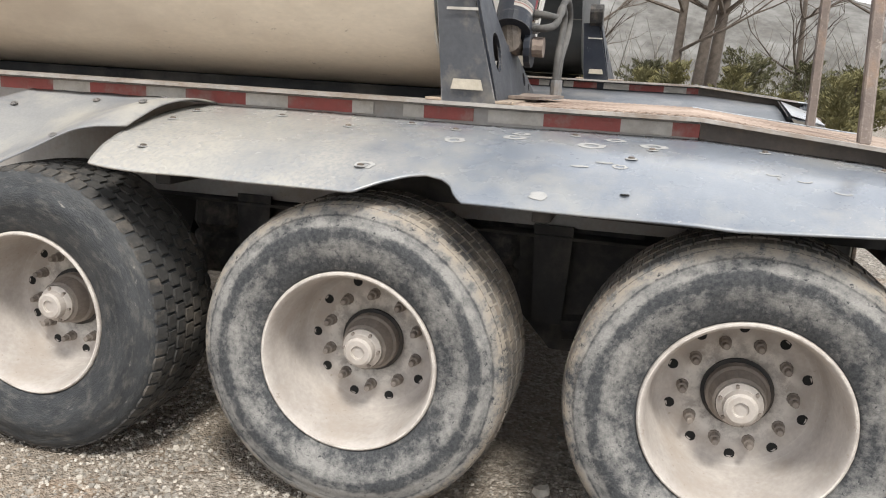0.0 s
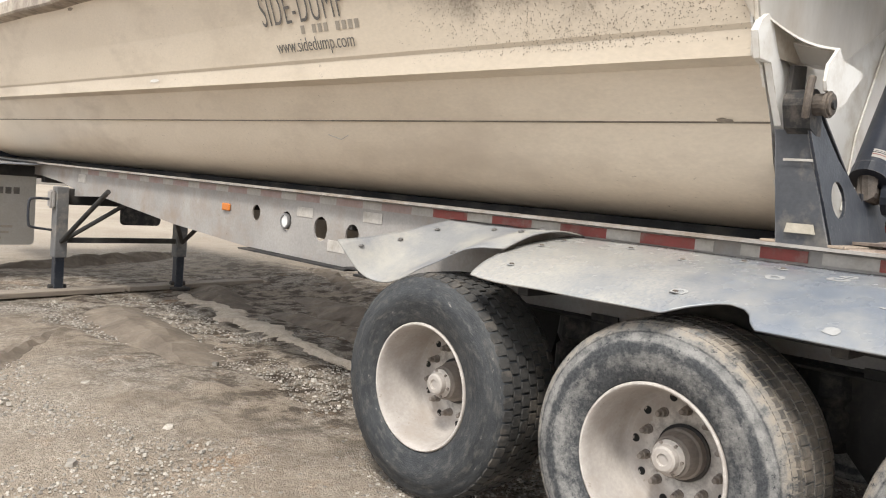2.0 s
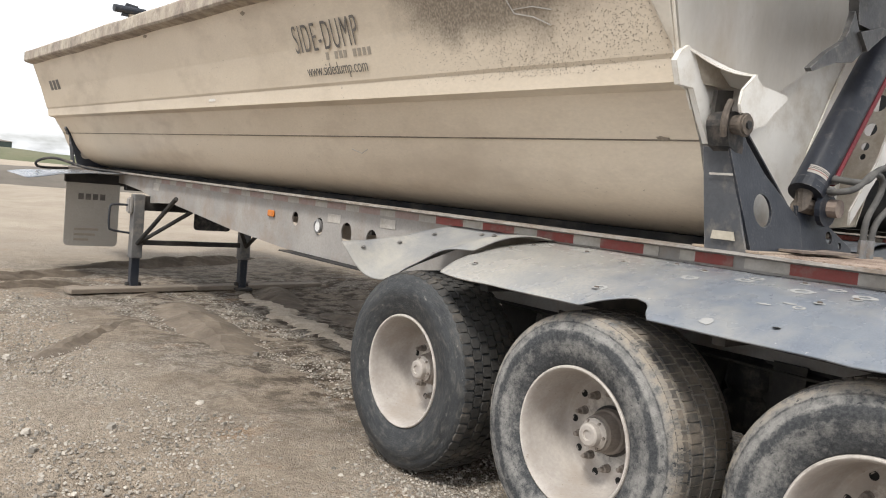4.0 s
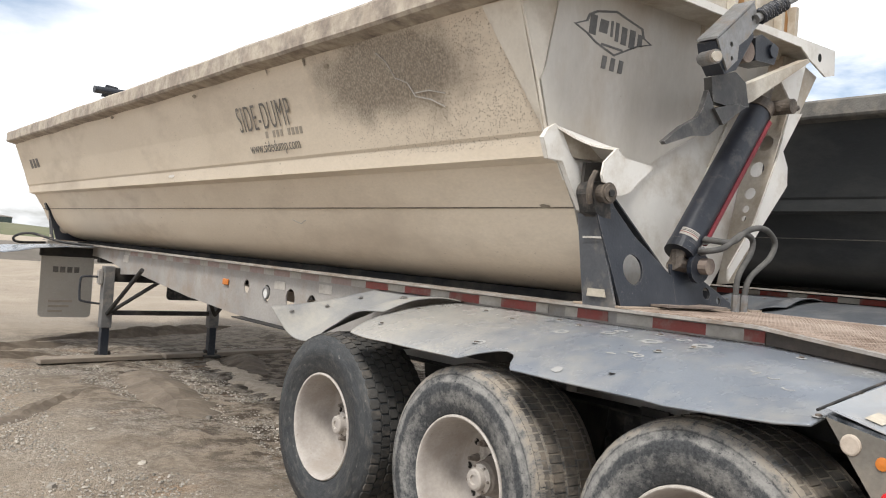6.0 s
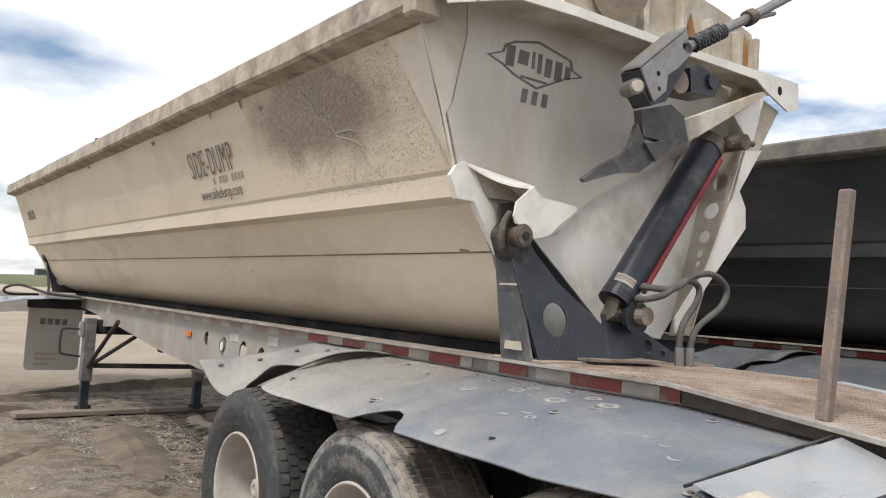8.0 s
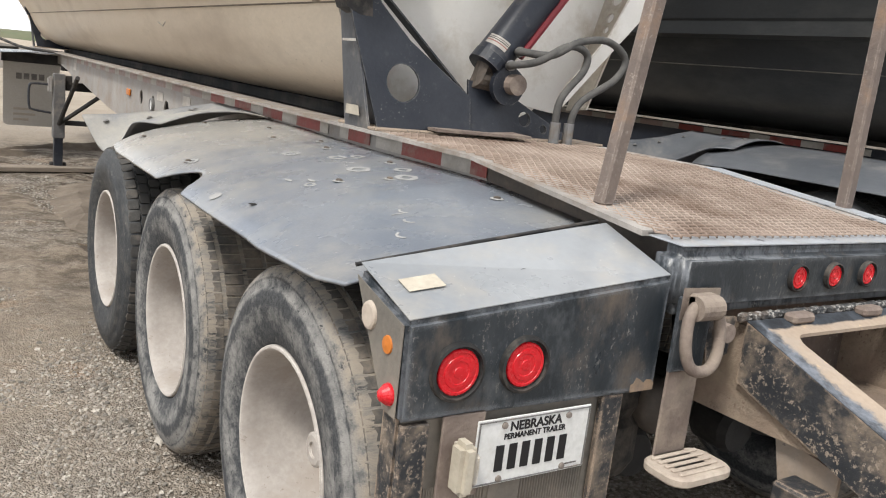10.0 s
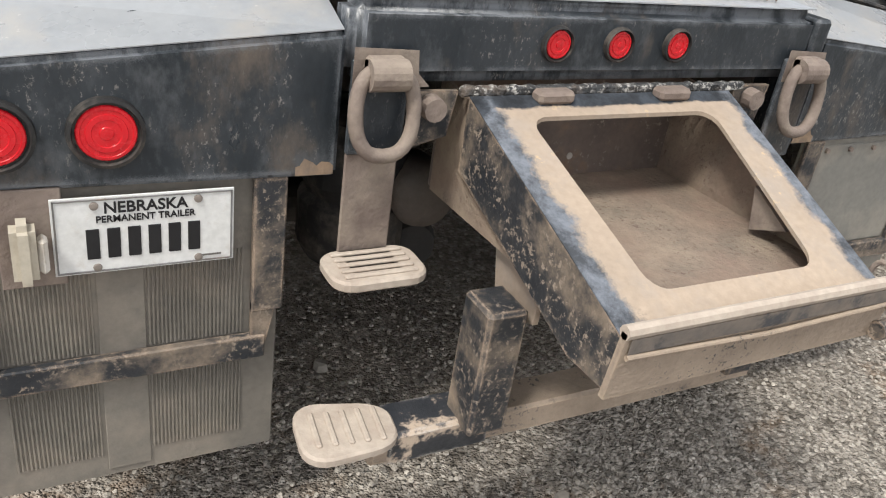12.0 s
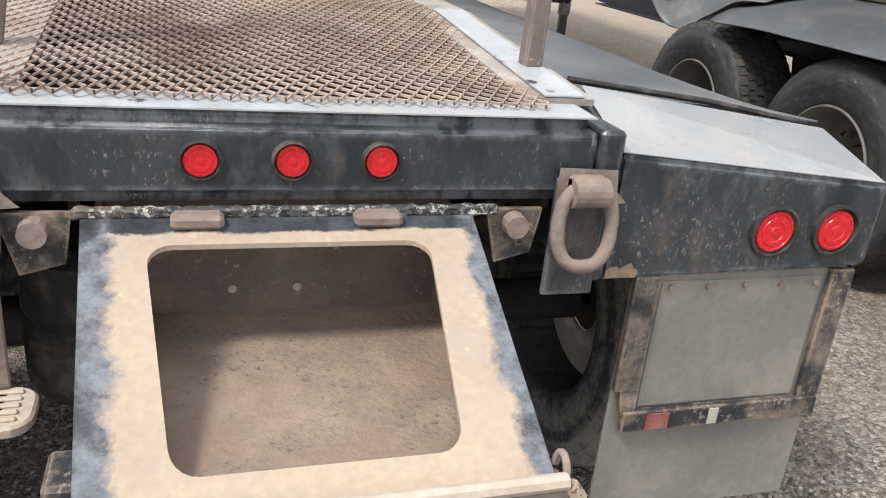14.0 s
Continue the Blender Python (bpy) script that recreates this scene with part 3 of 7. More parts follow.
def plate(outline, place, thick, holes=(), bm=None, bevel=0.0):
    """A sheet cut from an outline with holes. place(u, v, w) gives the point; w runs through the thickness."""
    b2 = bmesh.new()
    for ring in (outline, *holes):
        vs = [b2.verts.new((u, v, 0)) for u, v in ring]
        for a, b in zip(vs, vs[1:] + vs[:1]):
            b2.edges.new((a, b))
    bmesh.ops.triangle_fill(b2, use_beauty=True, use_dissolve=False, edges=b2.edges[:], normal=(0, 0, 1))
    bmesh.ops.dissolve_limit(b2, angle_limit=0.01, verts=b2.verts[:], edges=b2.edges[:])
    geom = bmesh.ops.extrude_face_region(b2, geom=b2.faces[:])["geom"]
    for v in geom:
        if isinstance(v, bmesh.types.BMVert):
            v.co.z = thick
    if bevel:
        es = [e for e in b2.edges if len(e.link_faces) == 2 and e.calc_face_angle(0) > 0.5]
        bmesh.ops.bevel(b2, geom=es, offset=bevel, segments=1, affect="EDGES")
    for v in b2.verts:
        v.co = place(*v.co)
    return join(bm, b2)


def on_y(y):
    return lambda u, v, w: (u, y + w, v)


def on_x(x):
    return lambda u, v, w: (x + w, u, v)


def on_z(z):
    return lambda u, v, w: (u, v, z + w)


def tube(path, r, n=10, bm=None, taper=None, cap=True):
    b2 = bmesh.new()
    pts = [Vector(p) for p in path]
    rings, up = [], None
    for i, p in enumerate(pts):
        d = (pts[min(i + 1, len(pts) - 1)] - pts[max(i - 1, 0)]).normalized()
        if up is None:
            up = d.orthogonal().normalized()
        up = (up - d * up.dot(d)).normalized()
        s = d.cross(up)
        rr = r if taper is None else r + (taper - r) * i / (len(pts) - 1)
        rings.append([b2.verts.new(p + (up * math.cos(a) + s * math.sin(a)) * rr) for a in (2 * math.pi * k / n for k in range(n))])
    for a, b in zip(rings, rings[1:]):
        for k in range(n):
            b2.faces.new((a[k], a[(k + 1) % n], b[(k + 1) % n], b[k]))
    if cap:
        b2.faces.new(rings[0][::-1])
        b2.faces.new(rings[-1])
    return join(bm, b2)


def curve_pts(pts, n=6):
    """Catmull-Rom through the points."""
    p = [Vector(q) for q in pts]
    p = [p[0] * 2 - p[1], *p, p[-1] * 2 - p[-2]]
    out = []
    for i in range(1, len(p) - 2):
        for k in range(n):
            t = k / n
            a, b, c, d = p[i - 1], p[i], p[i + 1], p[i + 2]
            out.append(0.5 * ((2 * b) + (c - a) * t + (2 * a - 5 * b + 4 * c - d) * t * t + (3 * b - a - 3 * c + d) * t ** 3))
    return out + [p[-2]]


def lathe(profile, axis="x", n=48, bm=None, close=False):
    """Turn (along, radius) pairs round an axis."""
    b2 = bmesh.new()
    rings = []
    for h, r in profile:
        ring = []
        for k in range(n):
            a = 2 * math.pi * k / n
            c, s = r * math.cos(a), r * math.sin(a)
            ring.append(b2.verts.new({"x": (h, c, s), "y": (c, h, s), "z": (c, s, h)}[axis]))
        rings.append(ring)
    pairs = list(zip(rings, rings[1:])) + ([(rings[-1], rings[0])] if close else [])
    for a, b in pairs:
        for k in range(n):
            b2.faces.new((a[k], a[(k + 1) % n], b[(k + 1) % n], b[k]))
    if not close:
        for ring, (h, r) in ((rings[0], profile[0]), (rings[-1], profile[-1])):
            b2.faces.new(ring)
    return join(bm, b2)


def moved(bm, m):
    bmesh.ops.transform(bm, matrix=m, verts=bm.verts)
    return bm


def sheet(fn, nu, nv, thick, bm=None):
    """A bent sheet: fn(u, v) over 0..1 gives the upper face; thick goes down."""
    b2 = bmesh.new()
    top = [[b2.verts.new(fn(i / nu, j / nv)) for j in range(nv + 1)] for i in range(nu + 1)]
    bot = [[b2.verts.new(Vector(fn(i / nu, j / nv)) - Vector((0, 0, thick))) for j in range(nv + 1)] for i in range(nu + 1)]
    for i in range(nu):
        for j in range(nv):
            b2.faces.new((top[i][j], top[i + 1][j], top[i + 1][j + 1], top[i][j + 1]))
            b2.faces.new((bot[i][j], bot[i][j + 1], bot[i + 1][j + 1], bot[i + 1][j]))
    for i in range(nu):
        b2.faces.new((top[i][0], bot[i][0], bot[i + 1][0], top[i + 1][0]))
        b2.faces.new((top[i][nv], top[i + 1][nv], bot[i + 1][nv], bot[i][nv]))
    for j in range(nv):
        b2.faces.new((top[0][j], top[0][j + 1], bot[0][j + 1], bot[0][j]))
        b2.faces.new((top[nu][j], bot[nu][j], bot[nu][j + 1], top[nu][j + 1]))
    return join(bm, b2)


def lerp_table(rows, x):
    """Piecewise-linear values of a small table (x, a, b, ...)."""
    if x <= rows[0][0]:
        return rows[0][1:]
    for r, q in zip(rows, rows[1:]):
        if x <= q[0]:
            t = (x - r[0]) / (q[0] - r[0])
            return tuple(a + (b - a) * t for a, b in zip(r[1:], q[1:]))
    return rows[-1][1:]


def text(name, body, size, m, material, parent, stretch=1.0, align="LEFT", bold=0.0, spacing=1.0):
    cu = bpy.data.curves.new(name, "FONT")
    cu.body, cu.size, cu.align_x, cu.extrude, cu.offset, cu.space_character = body, size, align, 0.0012, bold, spacing
    tmp = bpy.data.objects.new(name, cu)
    scene.collection.objects.link(tmp)
    me = bpy.data.meshes.new_from_object(tmp.evaluated_get(bpy.context.evaluated_depsgraph_get()))
    bpy.data.objects.remove(tmp)
    bpy.data.curves.remove(cu)
    me.transform(m @ Matrix.Diagonal((stretch, 1, 1, 1)))
    base = span_of(parent)
    if base is not None:
        for v in me.vertices:
            v.co = drawn_in(v.co, base)
    me.materials.clear()
    me.materials.append(material)
    ob = new(name, me)
    ob.parent = parent
    return ob


XC = 0.015


def mx(x):
    return 2 * XC - x

# ---------------------------------------------------------------- ground
def build_ground():
    bm = bmesh.new()
    N = 190
    axis = [math.sinh((k / N * 2 - 1) * 7.6) / math.sinh(7.6) * 900 for k in range(N + 1)]

    def height(x, y):
        r = math.hypot(x, y)
        h = 0.018 * noise.noise((x * 0.9, y * 0.9, 0)) + 0.012 * noise.noise((x * 3.1, y * 3.1, 4))
        if 3.5 < y < 16 and -3.5 < x < 6:
            w = min(1, (y - 3.5) / 1.5, (16 - y) / 3)
            h += w * 0.05 * max(0, noise.noise((x * 1.1, y * 0.45, 9))) + w * 0.03 * noise.noise((x * 4.2, y * 1.6, 2))
        h += 0.10 * min(1, max(0, (x - 1.7) / 0.9)) * (1 if x < 9 else max(0, (20 - x) / 11))
        if r > 40:
            h += 0.25 * noise.noise((x * 0.02, y * 0.02, 1)) * min(1, (r - 40) / 40)
        return h - 0.012

    g = [[bm.verts.new((x, y + 3, height(x, y + 3))) for y in axis] for x in axis]
    for i in range(N):
        for j in range(N):
            bm.faces.new((g[i][j], g[i + 1][j], g[i + 1][j + 1], g[i][j + 1]))
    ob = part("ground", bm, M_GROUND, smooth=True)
    return tagged(ob, "grey brown gravel yard with dry ruts and damp mud", "ground", kind="structure")


build_ground()

# ---------------------------------------------------------------- wheels
TYRE_PROFILE = [(-0.185, 0.300), (-0.200, 0.315), (-0.207, 0.345), (-0.2095, 0.350), (-0.214, 0.39), (-0.2165, 0.396), (-0.217, 0.43), (-0.212, 0.462), (-0.206, 0.468),
                (-0.203, 0.492), (-0.192, 0.510), (-0.176, 0.524), (-0.12, 0.531), (0.0, 0.534), (0.12, 0.531), (0.176, 0.524), (0.198, 0.505), (0.212, 0.46), (0.217, 0.41), (0.205, 0.33), (0.19, 0.30)]


def make_wheel(at, side, parent, dark=False, lugs=False, spin=0.0, paint=None):
    """Deep-dished single wheel; its outer face looks along side * -x."""
    rim_p = [(-0.190, 0.306), (-0.200, 0.303), (-0.203, 0.297), (-0.198, 0.291), (-0.186, 0.284), (-0.160, 0.279), (0.03, 0.262), (0.055, 0.250), (0.066, 0.235), (0.069, 0.215), (0.069, 0.112),
             (0.082, 0.112), (0.084, 0.24), (0.07, 0.262), (-0.15, 0.290), (-0.18, 0.300)]
    bm = lathe(rim_p, n=56, close=True)
    wheel = part("wheel", bm, paint or M_RIM, None, "deep-dished cream steel wheel, dusty" if not paint else "dark dusty steel wheel", smooth=True)
    wheel.parent = parent
    SPAN[wheel.name] = None
    wheel.matrix_basis = Matrix.Translation(at) @ Euler((spin, 0, 0 if side > 0 else math.pi)).to_matrix().to_4x4()
    bm = lathe(TYRE_PROFILE, n=84, close=True)
    tyre = part("tyre", bm, M_TYREDARK if dark else M_TYRE, wheel, "dark muddy truck tyre" if dark else "pale dust-streaked truck tyre", smooth=True)
    bm = bmesh.new()
    n = 58 if lugs else 84
    rows = tuple((-0.159 + 0.053 * q, 0.043) for q in range(7)) if lugs else ((-0.155, 0.055), (-0.080, 0.070), (0.0, 0.066), (0.080, 0.070), (0.155, 0.055))
    for k in range(n):
        for i, (x, w) in enumerate(rows):
            a = 2 * math.pi * (k + 0.5 * (i % 2)) / n
            ln = 2 * math.pi * 0.535 / n * (0.84 if lugs else 0.93)
            edge = abs(x) > 0.1
            r0, r1 = 0.518, (0.537 if edge else 0.541) + (0.0 if lugs else -0.0048)
            b = bmesh.new()
            pts = [(-0.5, -0.5), (0.5, -0.5), (0.62, 0), (0.5, 0.5), (-0.5, 0.5), (-0.62, 0)] if lugs else [(-0.5, -0.42), (0.5, -0.5), (0.5, 0.42), (-0.5, 0.5)]
            lo = [b.verts.new((x + u * w, v * ln, r0)) for u, v in pts]
            hi = [b.verts.new((x + u * w * 0.93, v * ln * 0.93, r1 - (0.012 if abs(x + u * w) > 0.165 else 0))) for u, v in pts]
            b.faces.new(hi)
            for q in range(len(pts)):
                b.faces.new((lo[q], lo[(q + 1) % len(pts)], hi[(q + 1) % len(pts)], hi[q]))
            moved(b, Matrix.Rotation(a, 4, "X"))
            bm = join(bm, b)
    tread = part("tread", bm, M_TREAD if not dark else M_LUGTREAD, wheel, "blocky tread with dust in the grooves")
    tread["kind"] = "stuff"
    # hub, cap, nuts, hand holes
    part("hub_bore", lathe([(0.060, 0.112), (0.060, 0.03), (0.066, 0.03), (0.0665, 0.112)], n=32, close=True), M_DARK, wheel)
    part("hub", lathe([(0.066, 0.100), (0.03, 0.098), (0.022, 0.090), (0.0, 0.086), (-0.030, 0.080), (-0.04, 0.072), (0.066, 0.06)], n=28), M_HUB, wheel, smooth=False)
    part("hub_cap", lathe([(-0.03, 0.070), (-0.05, 0.070), (-0.056, 0.062), (-0.062, 0.054), (-0.088, 0.050), (-0.093, 0.042), (-0.093, 0.024), (-0.086, 0.022), (-0.086, 0.001)], n=24), M_RIM, wheel, "dusty oil cap")
    for k in range(6):
        a = math.pi / 3 * k
        b = lathe([(-0.064, 0.006), (-0.052, 0.006)], n=6)
        moved(b, Matrix.Translation((0, 0.062 * math.cos(a), 0.062 * math.sin(a))))
        part("cap_bolt", b, M_HUB, wheel)
    for k in range(10):
        a = 2 * math.pi * (k + 0.5) / 10
        b = lathe([(0.069, 0.020), (0.060, 0.020), (0.058, 0.017), (0.035, 0.0165), (0.033, 0.011), (0.012, 0.0105), (0.010, 0.008)], n=10)
        moved(b, Matrix.Translation((0, 0.168 * math.cos(a), 0.168 * math.sin(a))))
        part("lug_nut", b, M_HUB, wheel)
        a = 2 * math.pi * k / 10
        # dark disc on the wheel face paints the shade inside a hand hole
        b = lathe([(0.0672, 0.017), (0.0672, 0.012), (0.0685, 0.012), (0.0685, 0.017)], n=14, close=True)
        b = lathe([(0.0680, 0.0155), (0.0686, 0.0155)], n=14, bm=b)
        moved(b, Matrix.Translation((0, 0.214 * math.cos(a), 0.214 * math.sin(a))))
        part("hand_hole", b, M_GAPSHADE, wheel)
    return wheel


# ---------------------------------------------------------------- chassis
BEND = [(-0.02, 1.365), (0.08, 1.372), (0.95, 1.442), (14.2, 1.442)]


def top_z(y):
    return lerp_table(BEND, y)[0]


def rail(parent, side, with_holes, tape, paint=None):
    x = -0.53 if side < 0 else mx(-0.53)
    s = side
    # tail piece split off darker: dirt plus shadow put into its brown
    part("frame_web", plate([(0.10, 1.372), (0.948, 1.436), (0.948, 0.99), (0.6, 1.00), (0.10, 1.16)], on_x(x), 0.012 * -s), M_TAILWEB, parent, "tail of the frame web, dirt and shadow in its dark brown")
    prof = [(0.952, 1.436), (9.95, 1.436), (9.95, 1.12), (9.2, 1.165), (7.6, 1.03), (6.3, 0.962), (4.9, 0.958), (0.952, 0.99)]
    holes = [circle_pts(yy, zz, r, 18, r * 1.1) for yy, zz, r in ((6.17, 1.243, 0.058), (5.74, 1.215, 0.066), (5.30, 1.195, 0.082), (4.93, 1.18, 0.075))] if with_holes else []
    part("frame_web", plate(prof, on_x(x), 0.012 * -s, holes), paint or M_RAIL, parent, "grey painted web plate with round access holes")
    bm = bmesh.new()
    for y0, y1 in zip((0.13, 0.95), (0.95, 13.95)):
        b = bmesh.new()
        xs = sorted((x + s * 0.085, x - s * 0.075))
        q = [b.verts.new((xx, yy, top_z(yy) + dz)) for xx in xs for yy in (y0, y1) for dz in (0.0, 0.014)]
        for f in ((0, 1, 3, 2), (4, 6, 7, 5), (0, 4, 5, 1), (2, 3, 7, 6), (0, 2, 6, 4), (1, 5, 7, 3)):
            b.faces.new([q[i] for i in f])
        bm = join(bm, b)
    part("frame_flange", bm, M_FLANGE, parent, "scuffed top flange")
    bm = bmesh.new()
    for yy0, yy1, z in ((0.6, 4.9, 0.975), (4.9, 6.3, 0.955)):
        bm = box(*sorted((x + s * 0.07, x - s * 0.07)), yy0, yy1, z - 0.012, z, 0.002, bm)
    part("lower_flange", bm, M_DARK, parent)
    # shallow front neck
    part("neck_web", plate([(9.95, 1.436), (13.95, 1.436), (13.95, 1.33), (11.0, 1.30), (10.3, 1.25), (9.95, 1.20)], on_x(x), 0.012 * -s), M_RAIL, parent)
    if tape:
        xo = x + s * 0.0035
        marks = [(0.95, 1.05, 1), (1.05, 1.244, 0), (1.244, 1.545, 1), (1.545, 1.77, 0), (1.83, 2.04, 1), (2.04, 2.13, 0), (2.26, 2.355, 0)]
        y = 2.355
        while y < 9.3:
            marks += [(y, y + 0.295, 1), (y + 0.295, y + 0.495, 0)]
            y += 0.495
        for a, b, red in marks:
            z = (top_z(a) - 0.012, top_z(b) - 0.012)
            hgt = 0.050
            bmt = plate([(a, z[0]), (b, z[1]), (b, z[1] - hgt), (a, z[0] - hgt)], on_x(xo), 0.0025 * s)
            part("reflective_tape", bmt, (M_REDTAPE if red else M_WHITETAPE) if a < 3.9 else (M_TAPERED if red else M_TAPEDWHITE), parent, "faded red reflective tape" if red else "grubby white reflective tape")


def dring(parent, x, drop):
    part("ring_bracket", box(x - 0.058, x + 0.058, -0.014, 0.0, drop, 1.262, 0.004), M_BUMPER, parent, "scuffed black bracket plate")
    b = tube([(x - 0.038, -0.038, 1.240), (x + 0.038, -0.038, 1.240)], 0.030, 16)
    b = box(x - 0.038, x + 0.038, -0.040, -0.012, 1.238, 1.272, 0.006, b)
    part("rust_patch", plate([(x - 0.058, 1.285), (x + 0.07, 1.28), (x + 0.075, 1.235), (x + 0.10, 1.21), (x + 0.06, 1.207), (x - 0.058, 1.207)], on_y(-0.0155), 0.001), M_RUSTBAR, parent)
    part("ring_lug", b, M_RUSTBAR, parent, "rusty welded lug")
    pts = []
    for k in range(28):
        a = 2 * math.pi * k / 28
        c, s = math.cos(a), math.sin(a)
        pts.append((x + 0.059 * math.copysign(abs(c) ** 0.8, c), -0.045 + 0.012 * s, 1.170 + 0.081 * math.copysign(abs(s) ** 0.85, s)))
    part("tie_down_ring", tube(pts + [pts[0]], 0.0145, 10, cap=False), M_RUSTBAR, parent, "rusty oval tie-down ring", smooth=True)


def lens(parent, name, x, z, r, y=0.0, mats=(M_REDLENS, M_RUBBER)):
    g = lathe([(0.0, r * 1.23), (-0.012, r * 1.20), (-0.014, r * 1.08), (-0.004, r * 1.03)], "y", 32)
    ring = part("grommet", moved(g, Matrix.Translation((x, y, z))), mats[1], parent, smooth=False)
    r *= 0.95
    l = lathe([(0.0, r), (-0.006, r), (-0.0085, r * 0.96), (-0.0088, r * 0.86), (-0.0074, r * 0.84), (-0.0074, r * 0.70), (-0.0090, r * 0.68), (-0.0090, r * 0.5), (-0.0076, r * 0.48), (-0.0078, 0.001)], "y", 36)
    part(name, moved(l, Matrix.Translation((x, y - 0.001, z))), mats[0], parent, "round red lamp lens in a black grommet", smooth=False)
    l = lathe([(0.0, r * 0.26), (-0.0025, r * 0.22), (-0.003, 0.001)], "y", 20)
    part("lens_centre", moved(l, Matrix.Translation((x, y - 0.0076, z))), mats[0], ring)


FENDER = [(-0.545, 1.372), (-0.75, 1.350), (-0.945, 1.322), (-1.10, 1.287), (-1.22, 1.249), (-1.30, 1.213), (-1.345, 1.185)]


def fender_fn(side, y_of, lift=0.0):
    def fn(u, v):
        k = v * (len(FENDER) - 1)
        i = min(int(k), len(FENDER) - 2)
        t = k - i
        x = FENDER[i][0] * (1 - t) + FENDER[i + 1][0] * t
        z = FENDER[i][1] * (1 - t) + FENDER[i + 1][1] * t
        y = y_of(u, v)
        z += 0.075 * max(0, (0.85 - y) / 0.85) * v ** 2 + lift + 0.006 * noise.noise((x * 3, y * 2, 7)) - 0.03 * max(0, y - 2.6) * v * v
        z -= max(0.0, 0.95 - y) * 0.045 * (1 - v)
        if side > 0:
            z += 0.015 + 0.070 * (-x - 0.55) / 0.8
        return (x if side < 0 else mx(x), y, z)
    return fn


def fender(parent, side, torn, torn_end=3.10, paint=None):
    def build(y0, y1, vmax, front_curve=0.0):
        def y_of(u, v):
            return y0 + (y1 - y0) * u + front_curve * u * v * v
        f = fender_fn(side, y_of)
        n = max(3, int(abs(y1 - y0) * 9))
        return sheet(lambda u, v: f(u, v * vmax), n, 18, 0.006)
    if not torn:
        return part("fender", build(0.29, torn_end, 1.0), paint or M_FENDER, parent, "grey plastic fender sheet", smooth=True)
    # one sheet with a torn bite out of its outer edge
    def y_of(u, v):
        return 0.29 + 2.78 * u - 0.05 * v * v * max(0.0, (u - 0.88) / 0.12)
    f = fender_fn(side, y_of)

    def g(u, v):
        y = 0.29 + 2.78 * u
        cut = 1.0
        if 1.665 < y < 2.02:
            cut = min(1.0, lerp_table([(1.665, 0.97), (1.69, 0.93), (1.71, 0.80), (1.75, 0.72), (1.815, 0.685), (1.87, 0.72), (1.95, 0.82), (2.01, 0.96), (2.02, 1.0)], y)[0])
        if y < 0.40:
            cut = min(cut, 0.90 + 0.1 * (y - 0.29) / 0.11)
        if y > 2.72:
            cut = min(cut, 1.0 - 0.10 * ((y - 2.72) / 0.35) ** 2)
        return f(u, v * cut)
    ob = part("fender", sheet(g, 150, 22, 0.007), M_FENDER, parent, "dusty grey plastic fender with a torn bite in its edge", smooth=True)
    return ob


def skirt(parent, side, paint):
    """Crumpled front fender sheet that bows out and curls under."""
    edge = curve_pts([(-1.10, 3.03, 1.312), (-1.197, 3.155, 1.300), (-1.20, 3.40, 1.195), (-1.19, 3.65, 1.085), (-1.19, 3.80, 1.045), (-1.24, 3.93, 1.085), (-1.31, 4.05, 1.238)], 5)

    def fn(u, v):
        k = u * (len(edge) - 1)
        i = min(int(k), len(edge) - 2)
        o = edge[i].lerp(edge[i + 1], k - i)
        inn = Vector((-0.55, 2.98 + 0.97 * u, 1.385))
        p = inn.lerp(o, v)
        p.z += 0.045 * math.sin(math.pi * v) * (1 - u) - 0.015 * math.sin(math.pi * v) * u + 0.008 * noise.noise((p.x * 5, p.y * 5, 3))
        return (p.x if side < 0 else mx(p.x), p.y, p.z)
    ob = part("front_fender", sheet(fn, 40, 20, 0.007), paint, parent, "crumpled grey fender sheet, curled under", smooth=True)
    for u, v in ((0.95, 0.86), (0.93, 0.55), (0.90, 0.25), (0.55, 0.12), (0.20, 0.15), (0.10, 0.60), (0.28, 0.93)):
        x, y, z = fn(u, v)
        part("fender_bolt", moved(lathe([(0.0, 0.017), (0.003, 0.017), (0.004, 0.009), (0.008, 0.008), (0.009, 0.002)], "z", 12), Matrix.Translation((x, y, z + 0.006)) @ Matrix.Rotation(-0.35 if side < 0 else 0.35, 4, "Y")), M_STEEL, ob)


def bx(x):
    return 0.066 - x


